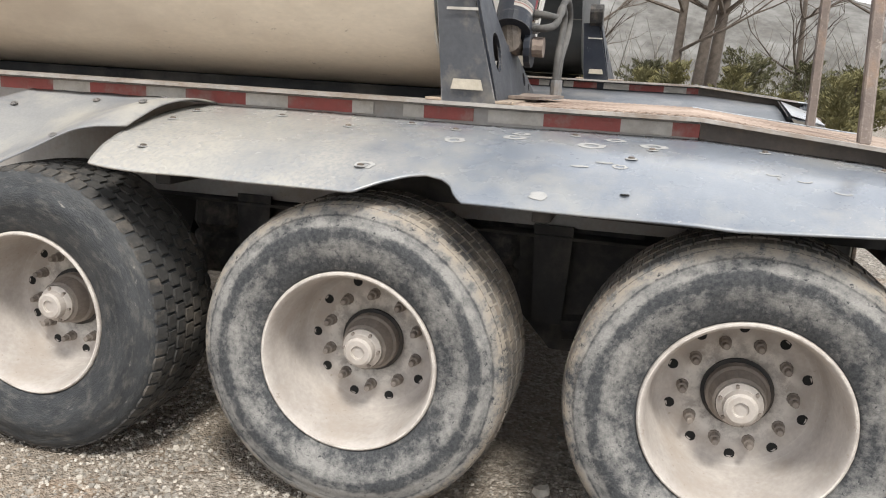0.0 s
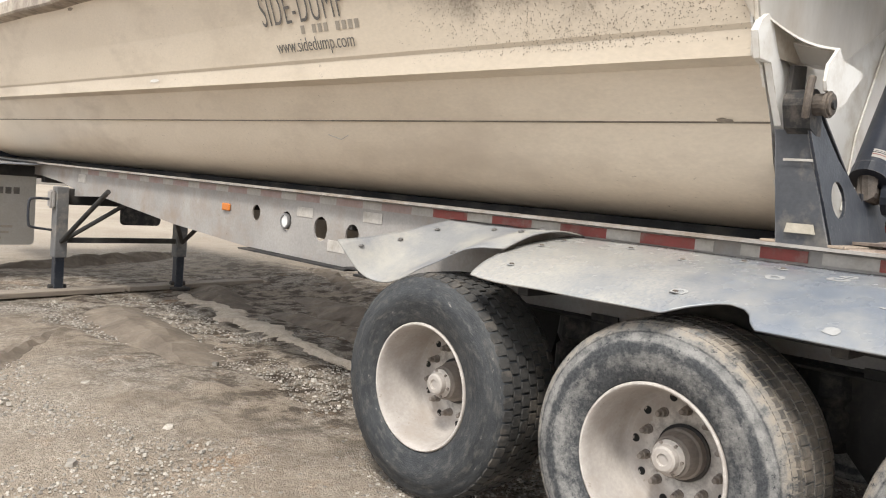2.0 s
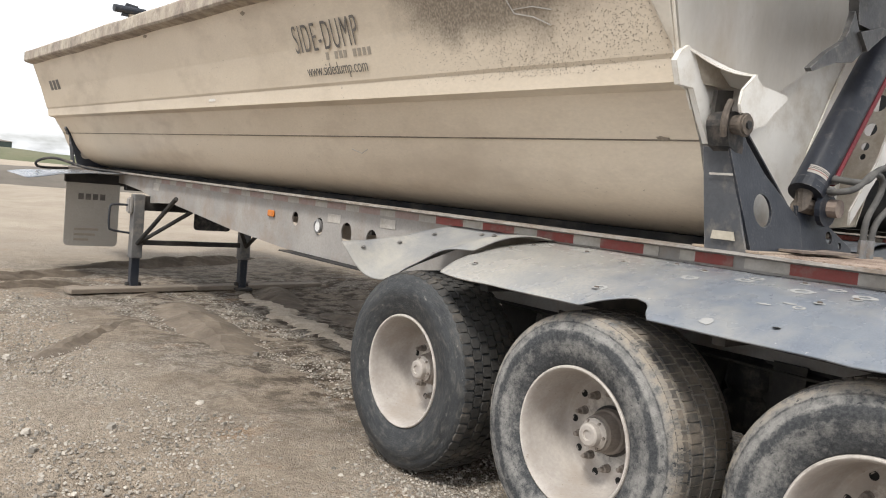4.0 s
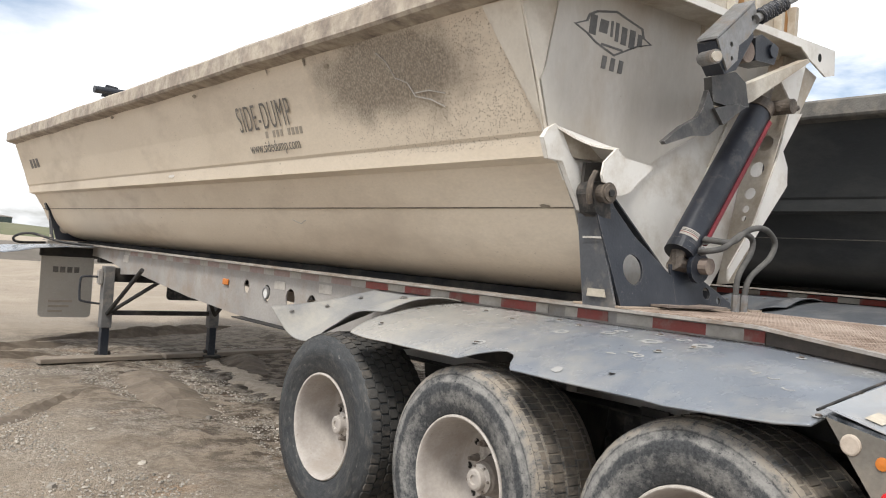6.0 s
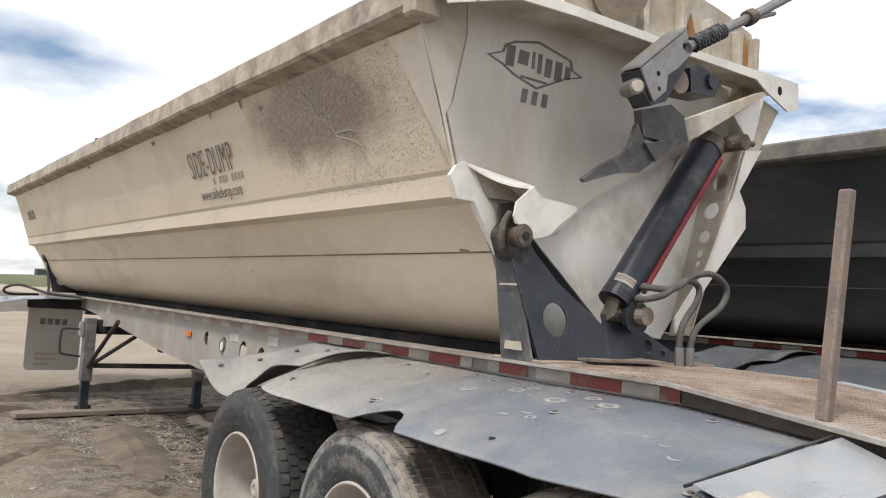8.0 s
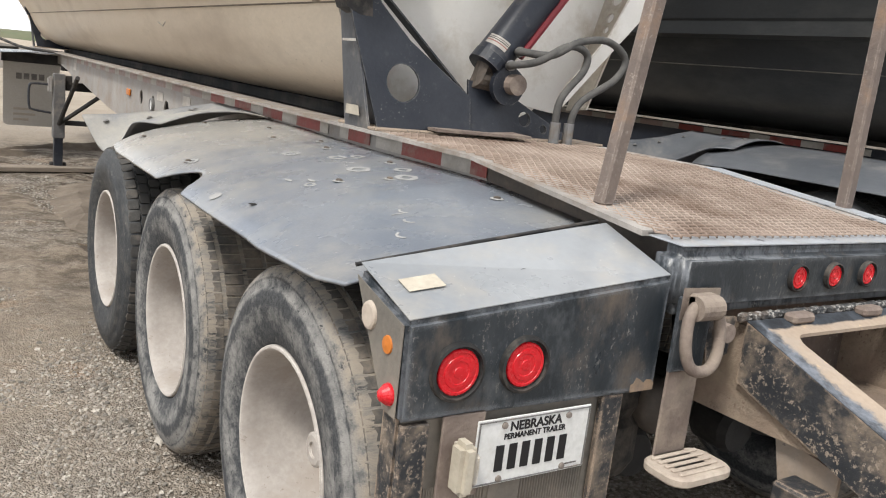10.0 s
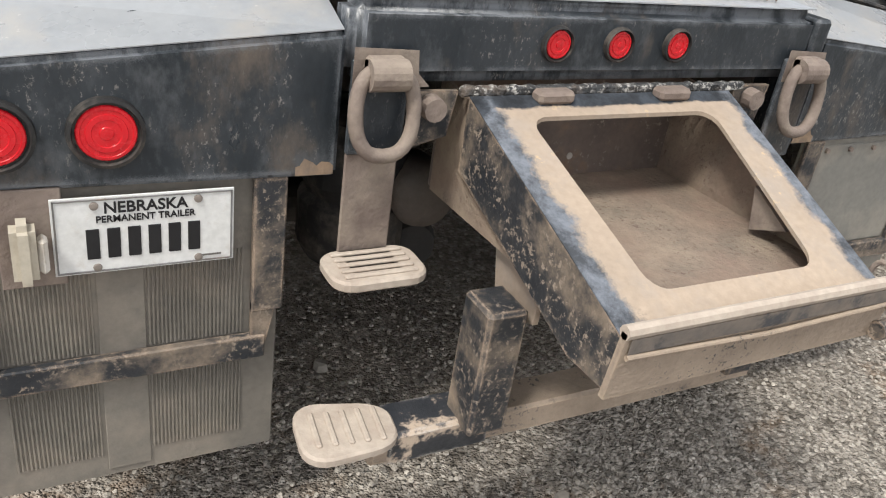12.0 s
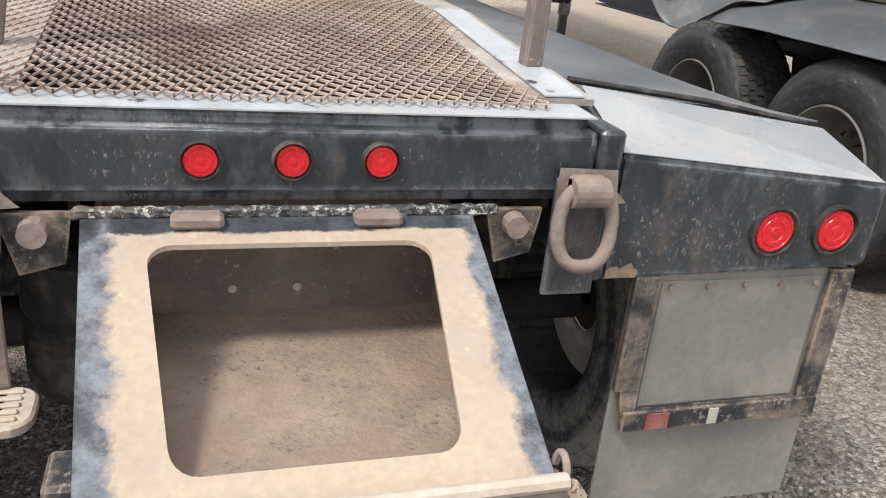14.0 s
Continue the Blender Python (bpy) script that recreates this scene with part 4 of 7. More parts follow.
def tail_box(parent, side):
    X = (lambda x: x) if side < 0 else bx
    xo, xi = X(-1.315), X(-0.605)
    # face, top, side as one bent housing
    b = bmesh.new()
    def V(x, y, z):
        return b.verts.new((X(x), y, z))
    a1, a2 = V(-1.315, 0.02, 1.235), V(-0.605, 0.02, 1.300)
    b1, b2_ = V(-1.312, 0.02, 1.030), V(-0.605, 0.02, 1.018)
    c1, c2 = V(-1.305, 0.262, 1.277 if side < 0 else 1.305), V(-0.605, 0.265, 1.366 if side < 0 else 1.392)
    d1, d2 = V(-1.305, 0.09, 1.030), V(-0.605, 0.265, 1.018)
    for f in ((a1, a2, b2_, b1), (a1, c1, c2, a2), (a1, b1, d1, c1), (a2, c2, d2, b2_), (b1, b2_, d2, d1), (c1, d1, d2, c2)):
        b.faces.new(f)
    bmesh.ops.bevel(b, geom=b.edges[:], offset=0.009, segments=2, affect="EDGES")
    housing = part("tail_box", b, M_BUMPER, parent, "scuffed black sheet-steel light box")
    # top skin, paler than the box to carry the sky's reflection in its grey
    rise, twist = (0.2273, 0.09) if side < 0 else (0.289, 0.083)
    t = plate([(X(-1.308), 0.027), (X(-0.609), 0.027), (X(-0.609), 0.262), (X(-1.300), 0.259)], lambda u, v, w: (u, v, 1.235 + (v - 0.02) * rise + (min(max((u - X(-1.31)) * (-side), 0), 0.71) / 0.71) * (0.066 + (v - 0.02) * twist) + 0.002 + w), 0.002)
    part("box_top", t, M_BOXSHEEN, housing, "worn grey top of the light box, sky sheen in its colour")
    sk = plate([(0.255, 1.270), (0.03, 1.228), (0.03, 1.038), (0.085, 1.038)], lambda u, v, w: (X(-1.3165 + (u - 0.02) * 0.04) - (w if side < 0 else -w), u, v), 0.002)
    part("box_side", sk, M_FLAP, housing, "dust-caked side of the light box")
    for x0, x1, z1, seed in ((-0.690, -0.614, 0.030, 3),):
        n_ = 9
        top = [(x0 + (x1 - x0) * k / n_, 1.026 + z1 * (0.35 + 0.65 * math.sin(math.pi * (0.1 + 0.8 * k / n_))) * (1 + 0.7 * noise.noise((k * 1.7, seed, 2)))) for k in range(n_ + 1)]
        part("rust_patch", plate([(X(u), v) for u, v in [(x0, 1.024)] + top + [(x1, 1.024)]], on_y(0.0185), 0.001), M_RUSTTAN, housing, "tan rust creeping up from the lower edge")
    for x in (-1.191, -1.022):
        lens(parent, "tail_lamp", X(x), 1.128, 0.052, 0.02)
    return housing


def mud_flap(parent, side, ribbed):
    X = (lambda x: x) if side < 0 else bx
    y = 0.045
    flap = part("mud_flap", box(*sorted((X(-1.295), X(-0.705))), y, y + 0.012, 0.34, 1.02, 0.003), M_FLAP if ribbed else M_FLAPGREY, parent, "dusty ribbed rubber mud flap" if ribbed else "plain grey rubber mud flap")
    bars = [(-1.30, -1.235, 0.60, 1.02), (-0.765, -0.700, 0.72, 1.02)]
    for x0, x1, z0, z1 in bars:
        part("flap_frame", box(*sorted((X(x0), X(x1))), y - 0.020, y - 0.002, z0, z1, 0.003), M_FLAKED, parent, "rusty black flap frame")
    tri = plate([(X(-0.765), 0.74), (X(-0.700), 0.80), (X(-0.735), 0.63), (X(-0.765), 0.60)][:: 1], on_y(y - 0.018), 0.012)
    part("flap_frame", tri, M_FLAKED, parent)
    part("flap_crossbar", box(*sorted((X(-1.30), X(-0.735))), y - 0.024, y - 0.003, 0.605, 0.662, 0.003), M_FLAKED, parent, "flap crossbar with flaking black paint")
    wing = plate([(0.045, 1.03), (0.10, 1.03), (0.10, 0.66), (0.045, 0.60)], on_x(X(-1.303)), 0.006)
    part("flap_side", wing, M_FLAKED, parent)
    if ribbed:
        for x0, x1 in ((-1.225, -1.06), (-0.965, -0.775)):
            for z0, z1 in ((0.665, 0.865), (0.40, 0.600)):
                bm = bmesh.new()
                for i in range(int((x1 - x0) / 0.0078)):
                    cx = X(x0 + (i + 0.5) * 0.0078)
                    rows = [[bm.verts.new((cx + dx, y + dy, z0 + (z1 - z0) * k / 6 + 0.002 * noise.noise((cx * 90, k, 1)))) for dx, dy in ((-0.0034, 0.001), (-0.0012, -0.0036), (0.0012, -0.0036), (0.0034, 0.001))] for k in range(7)]
                    for a, c in zip(rows, rows[1:]):
                        for q in range(3):
                            bm.faces.new((a[q], a[q + 1], c[q + 1], c[q]))
                ob = part("rib_panel", bm, M_FLAP, flap, "panel of fine upright rubber ribs")
                ob["kind"] = "stuff"
        part("flap_strip", box(X(-1.055), X(-0.968), y - 0.004, y, 0.36, 0.93, 0.002), M_FLAP, flap, "plain dusty centre strip")
    else:
        part("flap_panel", box(*sorted((X(-1.225), X(-0.775))), y - 0.006, y, 0.665, 1.0, 0.003), M_FLAPGREY, flap)
        for k in range(5):
            xx = X(-1.2 + 0.1 * k)
            part("flap_bolt", moved(lathe([(0, 0.008), (-0.008, 0.007)], "y", 8), Matrix.Translation((xx, y - 0.006, 0.985))), M_RUSTBAR, flap)
        part("flap_reflector", box(X(-0.86), X(-0.80), y - 0.027, y - 0.0245, 0.612, 0.655, 0.001), M_REDTAPE, flap, "scuffed red reflector")
        part("flap_tape", box(X(-1.00), X(-0.975), y - 0.027, y - 0.0245, 0.612, 0.655, 0.001), M_WHITETAPE, flap)


def expanded_deck(parent):
    """Strands that zigzag along the deck and meet their neighbours at the knuckles."""
    bm = bmesh.new()
    sx, sy, w, t = 0.0160, 0.056, 0.0018, 0.0045
    x0, x1, y0, y1 = -0.575, 0.515, 0.062, 1.86
    cols, rows = int((x1 - x0) / sx), int((y1 - y0) / (sy / 2))
    for i in range(cols + 1):
        prev = None
        for j in range(rows + 1):
            up = ((i + j) % 2) * 2 - 1
            xx, yy = x0 + i * sx + up * sx * 0.5, y0 + j * sy / 2
            z = top_z(yy) + 0.012 + 0.009 * noise.noise((xx * 1.6, yy * 1.3, 5)) + 0.002 * up
            ring = [bm.verts.new((xx + a, yy, z + c)) for a, c in ((-w, 0), (w, 0.001), (w, t + 0.001), (-w, t))]
            if prev:
                for k in range(4):
                    bm.faces.new((prev[k], prev[(k + 1) % 4], ring[(k + 1) % 4], ring[k]))
            prev = ring
    ob = part("expanded_metal_deck", bm, M_RUST, parent, "rusty expanded-metal walkway mesh")
    ob["kind"] = "stuff"


def worn_sides(m, cx, half, margin, col, dark):
    """Rub a dusty plate's side margins and front corner back to the paint, with ragged borders."""
    n, l = m.node_tree.nodes, m.node_tree.links
    p = n["Principled BSDF"]
    old = p.inputs["Base Color"].links[0].from_socket
    tc, sp, nz = n.new("ShaderNodeTexCoord"), n.new("ShaderNodeSeparateXYZ"), n.new("ShaderNodeTexNoise")
    l.new(tc.outputs["Object"], sp.inputs[0])
    l.new(tc.outputs["Object"], nz.inputs["Vector"])
    nz.inputs["Scale"].default_value, nz.inputs["Detail"].default_value, nz.inputs["Roughness"].default_value = 7, 12, 0.72

    def op(kind, a, b, c=None):
        q = n.new("ShaderNodeMath")
        q.operation = kind
        for i, v in enumerate((a, b, c)):
            if v is None:
                continue
            if isinstance(v, (float, int)):
                q.inputs[i].default_value = v
            else:
                l.new(v, q.inputs[i])
        return q.outputs[0]

    def ramp(src, a, b):
        r = n.new("ShaderNodeMapRange")
        r.inputs[1].default_value, r.inputs[2].default_value = a, b
        l.new(src, r.inputs[0])
        return r.outputs[0]
    side = op("ADD", op("ABSOLUTE", op("ADD", sp.outputs["X"], -cx), 0.0), op("MULTIPLY", op("ADD", sp.outputs["Y"], 0.02), -0.05))
    left = ramp(sp.outputs["X"], 0.0, -0.1)
    edge = op("ADD", op("ADD", side, op("MULTIPLY", nz.outputs[0], 0.16)), op("MULTIPLY", left, 0.016))
    front = op("MULTIPLY", ramp(op("ADD", sp.outputs["Y"], op("MULTIPLY", nz.outputs[0], 0.10)), -0.03, 0.0), ramp(sp.outputs["X"], 0.3, -0.35))
    mottle = n.new("ShaderNodeTexNoise")
    mottle.inputs["Scale"].default_value, mottle.inputs["Detail"].default_value, mottle.inputs["Roughness"].default_value = 20, 10, 0.75
    l.new(tc.outputs["Object"], mottle.inputs["Vector"])
    head = ramp(op("ADD", sp.outputs["Y"], op("MULTIPLY", nz.outputs[0], 0.055)), -0.030, -0.024)
    for mask, c in ((head, dark), (ramp(edge, half - margin + 0.076, half - margin + 0.096), col), (ramp(op("ADD", op("MULTIPLY", front, 0.7), op("MULTIPLY", ramp(edge, half - margin + 0.10, half - margin + 0.150), 0.9)), 0.55, 0.95), dark)):
        x = n.new("ShaderNodeMixRGB")
        l.new(mask, x.inputs[0])
        l.new(old, x.inputs[1])
        y = n.new("ShaderNodeMixRGB")
        l.new(ramp(mottle.outputs[0], 0.38, 0.62), y.inputs[0])
        y.inputs[1].default_value, y.inputs[2].default_value = (*[0.45 * q for q in c], 1), (*[1.55 * q for q in c], 1)
        l.new(y.outputs[0], x.inputs[2])
        old = x.outputs[0]
    l.new(old, p.inputs["Base Color"])


M_BLOCKTOP = mat("dust-caked plate worn at its margins", (0.43, 0.342, 0.262), (0.365, 0.29, 0.222), 5, 0.8, bump=0.15, dirt=(0.33, 0.285, 0.245), dirt_amount=0.30, dirt_scale=6, flake=((0.47, 0.35, 0.23), 40, 0.60, 3, 0.46))
# margin blue-grey mixes worn paint with a gloss reflection put into the colour
worn_sides(M_BLOCKTOP, -0.005, 0.35, 0.036, (0.112, 0.122, 0.140), (0.030, 0.035, 0.043))


def tow_frame(parent):
    """The sloping push block behind the bumper, with its pocket, lip, lower tube and steps."""
    def on_slope(u, v, w):          # v runs rearwards along the slope, w into the box
        return (u, -0.02 - v * 0.928, 1.190 - v * 0.372 + w * -0.93)
    out = [(-0.355, 0.0), (0.345, 0.0), (0.325, 0.585), (-0.325, 0.585)]
    def rr(x0, x1, v0, v1, r, shift=0.0):
        pts = []
        for cx, cv, a0 in ((x1 - r, v0 + r, -90), (x1 - r, v1 - r, 0), (x0 + r, v1 - r, 90), (x0 + r, v0 + r, 180)):
            for k in range(6):
                a = radians(a0 + 18 * k)
                pts.append((cx + r * math.cos(a), cv + r * math.sin(a)))
        return pts
    hole = [(-0.005 + (u + 0.005) * (1 - 0.17 * (v - 0.068) / 0.44), v) for u, v in rr(-0.25, 0.243, 0.066, 0.508, 0.045)]
    part("push_block_top", plate(out, on_slope, 0.010, [hole]), M_BLOCKTOP, parent, "sloping steel top plate caked in tan dust with a large rounded opening")
    for x0, x1 in ((-0.355, -0.325), (0.345, 0.325)):
        sd = -1 if x0 < 0 else 1
        b = plate([(-0.02, 1.188), (-0.563, 0.970), (-0.563, 0.86), (-0.45, 0.86), (-0.02, 1.03)], lambda u, v, w: (x0 + (x1 - x0) * (-0.02 - u) / 0.55 + w, u, v), -0.012 * sd)
        part("push_block_side", b, M_FLAKED, parent, "gritty black side plate")
    inner = plate([(-0.335, -0.15), (0.33, -0.15), (0.31, 0.56), (-0.31, 0.56)], lambda u, v, w: (u, -0.02 - v * 0.95, 0.925 + 0.028 * max(0, (v - 0.3) / 0.25) ** 2 + 0.012 * noise.noise((u * 7, v * 7, 2)) + w), 0.008)
    part("pocket_floor", inner, M_POCKET, parent, "cracked dried mud on the pocket floor")
    # back wall darker than the sides, standing in for shade deep in the pocket
    part("pocket_back", box(-0.34, 0.33, 0.115, 0.13, 0.93, 1.20, 0.002), M_POST, parent)
    for x0, x1, k in ((-0.355, -0.325, 0.014), (0.345, 0.325, -0.022)):
        part("pocket_side", plate([(-0.50, 0.928), (0.116, 0.925), (0.116, 1.185), (-0.03, 1.170), (-0.50, 0.982)], lambda u, v, w: (x0 + (x1 - x0) * max(0, -0.02 - u) / 0.55 + k + w, u, v), 0.008), M_POCKET, parent)
    # pale discs painted for the two spots of light in the dark pocket
    for x in (-0.10, 0.03):
        part("light_hole_disc", moved(lathe([(0.0, 0.009), (-0.002, 0.008)], "y", 12), Matrix.Translation((x, 0.1145, 0.985))), M_WHITETAPE, parent, "pale disc painted as a spot of light at the pocket back")
    part("pocket_rib", plate([(-0.26, 1.06), (-0.37, 1.005), (-0.28, 0.965)], on_x(0.245), 0.01), M_RUSTBAR, parent)
    # lip
    lipb = plate([(-0.335, 0.0), (0.325, 0.0), (0.345, -0.03), (0.345, -0.13), (-0.335, -0.14)], lambda u, v, w: (u, -0.566 - v * 0.10 - w, 0.992 + v), 0.014)
    part("push_block_lip", lipb, M_DUSTBLACK, parent, "bent rear lip, black paint flaked to tan dust")
    part("lip_edge", tube([(-0.335, -0.572, 0.992), (0.33, -0.572, 0.992)], 0.013, 8), M_STEPPAD, parent, "pale dusty bent edge of the lip")
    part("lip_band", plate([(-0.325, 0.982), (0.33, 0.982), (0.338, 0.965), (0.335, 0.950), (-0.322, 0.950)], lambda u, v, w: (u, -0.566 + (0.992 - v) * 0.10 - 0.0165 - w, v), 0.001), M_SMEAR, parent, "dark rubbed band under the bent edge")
    part("lip_fold", tube([(-0.325, -0.580, 0.945), (0.0, -0.584, 0.938), (0.340, -0.580, 0.945)], 0.005, 8), M_DUSTBLACK, parent, "fold line of the lip")
    part("lip_end", tube([(0.335, -0.573, 0.985), (0.350, -0.578, 0.965), (0.352, -0.580, 0.930)], 0.013, 8), M_DUSTBLACK, parent)
    part("lip_end", tube([(0.325, -0.585, 0.885), (0.362, -0.585, 0.885)], 0.020, 10), M_FLAKED, parent, "bent round end of the lower lip")
    rnd = random.Random(31)
    for k in range(5):
        x, y = 0.10 + 0.02 * rnd.random(), -0.20 - 0.045 * k
        pts = [(x + 0.03 * rnd.uniform(-1, 1), y + 0.03 * q, 0.9355) for q in range(3)]
        part("mud_crack", tube(curve_pts(pts, 3), 0.0022, 4), M_GAPSHADE, parent)
    # weld lugs and hinge stubs under the bumper
    for x in (-0.165, 0.155):
        part("hinge_stub", moved(box(-0.045, 0.045, -0.02, 0.02, -0.014, 0.014, 0.008), Matrix.Translation((x, -0.035, 1.192))), M_RUSTBAR, parent, "dust-covered hinge stub")
    rough = box(-0.37, 0.40, -0.016, 0.004, 1.186, 1.206, 0.004)
    bmesh.ops.subdivide_edges(rough, edges=[e for e in rough.edges if e.calc_length() > 0.5], cuts=90)
    for v in rough.verts:
        v.co += Vector((0, 0.0045 * noise.noise((v.co.x * 60, v.co.z * 50, 1)), 0.0045 * noise.noise((v.co.x * 55, v.co.y * 50, 8))))
    part("weld_strip", rough, M_SEAM, parent, "rough black welded seam flecked with bare metal")
    for x in (-0.43, 0.44):
        part("gusset", plate([(x - 0.06, 1.195), (x + 0.06, 1.195), (x + 0.045, 1.10), (x - 0.03, 1.08)], on_y(0.0), 0.012), M_FLAKED, parent)
        part("gusset_boss", moved(lathe([(0.0, 0.026), (-0.03, 0.024)], "y", 12), Matrix.Translation((x, 0.0, 1.165))), M_RUSTBAR, parent)
    part("spring_chamber", moved(lathe([(0.40, 0.055), (0.37, 0.082), (0.27, 0.086), (0.245, 0.075), (0.235, 0.03)], "y", 24), Matrix.Translation((-0.27, 0.0, 0.83))), M_TAILWEB, parent, "brown dusty brake chamber under the tail", smooth=True)
    # lower tube, upright, steps
    part("lower_tube", box(-0.60, 0.46, -0.262, -0.165, 0.50, 0.572, 0.008), M_DUSTBLACK, parent, "square steel tube with flaking paint")
    part("tube_sleeve", box(-0.565, -0.325, -0.266, -0.161, 0.496, 0.576, 0.008), M_SLEEVE, parent, "peeling black sleeve on the lower tube")
    part("upright", box(-0.405, -0.315, -0.305, -0.20, 0.56, 0.860, 0.008), M_FLAKED, parent, "square upright with flaking black paint")
    part("upright", box(0.315, 0.40, -0.305, -0.20, 0.56, 0.860, 0.008), M_FLAKED, parent, "square upright with flaking black paint")
    part("upright_bracket", plate([(-0.12, 0.93), (-0.30, 0.90), (-0.30, 0.82), (-0.16, 0.78)], on_x(-0.30), 0.012), M_DUSTY, parent, "dusty gusset bracket")
    part("shackle", tube([(0.335 + 0.0, -0.54 + 0.02 * math.cos(a), 0.985 + 0.03 * math.sin(a)) for a in [k * 0.45 for k in range(14)]], 0.006, 8), M_RUSTBAR, parent)


def step_pad(parent, x, y, z, w, d, turn=0.0, along_x=True, taper=0.0):
    pts = []
    r = min(w, d) * 0.32
    for cx, cy, a0 in ((w / 2 - r, -d / 2 + r, -90), (w / 2 - r, d / 2 - r, 0), (-w / 2 + r, d / 2 - r, 90), (-w / 2 + r, -d / 2 + r, 180)):
        for k in range(6):
            a = radians(a0 + 18 * k)
            pts.append((cx + r * math.cos(a), cy + r * math.sin(a)))
    pts = [(u, v * (1 - taper * (u / w + 0.5))) for u, v in pts]
    m = Matrix.Translation((x, y, z)) @ Matrix.Rotation(turn, 4, "Z")
    pad = part("step_pad", moved(plate(pts, on_z(0), 0.024, bevel=0.005), m), M_STEPPAD, parent, "dusty cast step with raised ribs")
    for k in range(5):
        o = (k - 2) * (d if along_x else w) / 6.2
        b = box(-w * 0.38, w * 0.38, o - 0.006, o + 0.006, 0.022, 0.030, 0.003) if along_x else box(o - 0.006, o + 0.006, -d * (0.38 - 0.35 * taper), d * (0.38 - 0.35 * taper), 0.022, 0.030, 0.003)
        part("step_rib", moved(b, m), M_STEPPAD, pad)


def a_frame(parent, y, hand, front=False, dark=False):
    """The tipping stand on the rails: outer post, sloping web with holes."""
    for sd in (-1,):
        X = (lambda x: x) if sd < 0 else mx
        post = plate([(y + 0.19, 1.455), (y - 0.03, 1.455), (y + 0.09, 1.93), (y + 0.225, 1.93)], lambda u, v, w: (X(-0.60 - (v - 1.455) * 0.10 + w), u, v), 0.012)
        part("stand_post", post, M_BLACK if front or dark else M_STANDPOST, parent, "outer face of the tipping stand")
        inner = plate([(y + 0.19, 1.455), (y - 0.03, 1.455), (y + 0.09, 1.93), (y + 0.225, 1.93)], lambda u, v, w: (X(-0.50 - (v - 1.455) * 0.22 + w), u, v), 0.012)
        part("stand_post", inner, M_BLACK, parent)
        ear = [(X(u), v) for u, v in [(-0.69, 1.93), (-0.71, 1.98)] + [(-0.665 + 0.062 * math.cos(a), 2.027 + 0.062 * math.sin(a)) for a in [math.pi * (1.05 - 0.13 * k) for k in range(9)]] + [(-0.585, 1.97), (-0.575, 1.88)]]
        part("stand_cap", plate(ear, on_y(y + 0.06), 0.11), M_RUBBER if not front else M_BLACK, parent, "greasy black pivot ear")
        web = [(-0.555, 1.458), (-0.10, 1.458), (-0.10, 1.625), (-0.40, 1.83), (-0.535, 1.965), (-0.585, 2.06), (-0.70, 2.06), (-0.66, 1.86)]
        web = [(X(u), v) for u, v in web]
        holes = [circle_pts(X(-0.435), 1.655, 0.078, 24)]
        part("stand_web", plate(web, lambda u, v, w: (u, y - 0.03 + (v - 1.455) * 0.2 + w, v), 0.014, holes), M_BLACK, parent, "black sloping stand plate with a round hole")
        if sd < 0:
            lipw = plate([(X(-0.585), 0), (X(-0.535), 0), (X(-0.40), 0), (X(-0.10), 0), (X(-0.10), 0.06), (X(-0.40), 0.06), (X(-0.535), 0.06), (X(-0.585), 0.06)],
                         lambda u, v, w: (u, y + 0.09 - v + (-u - 0.1) * 0.12, lerp_table([(-0.585, 2.06), (-0.535, 1.965), (-0.40, 1.83), (-0.10, 1.625)], u)[0] + w), 0.010)
            part("stand_edge", lipw, M_BLACK, parent)
    mid = [(-0.10, 1.458), (0.44, 1.458), (0.44, 1.50), (0.10, 1.665), (-0.10, 1.70)]
    part("stand_web", plate(mid, lambda u, v, w: (u, y - 0.03 + (v - 1.455) * 0.2 + 0.016 + w, v), 0.014, [circle_pts(0.21, 1.55, 0.034, 16), circle_pts(0.32, 1.51, 0.02, 14)]), M_BLACK, parent, "black stand plate with small holes")
    part("stand_base", box(-0.60, 0.62, y - 0.10, y + 0.26, 1.457, 1.468, 0.002), M_DUSTBLACK, parent)
    part("stand_sticker", plate([(y + 0.15, 1.505), (y + 0.02, 1.505), (y + 0.03, 1.545), (y + 0.14, 1.545)], lambda u, v, w: (-0.613 - (v - 1.455) * 0.10 - w, u, v), 0.002), M_STICKER, parent, "worn cream warning sticker")
    part("stand_band", plate([(y + 0.175, 1.80), (y + 0.05, 1.80), (y + 0.052, 1.81), (y + 0.175, 1.81)], lambda u, v, w: (-0.613 - (v - 1.455) * 0.10 - w, u, v), 0.002), M_WHITETAPE, parent)


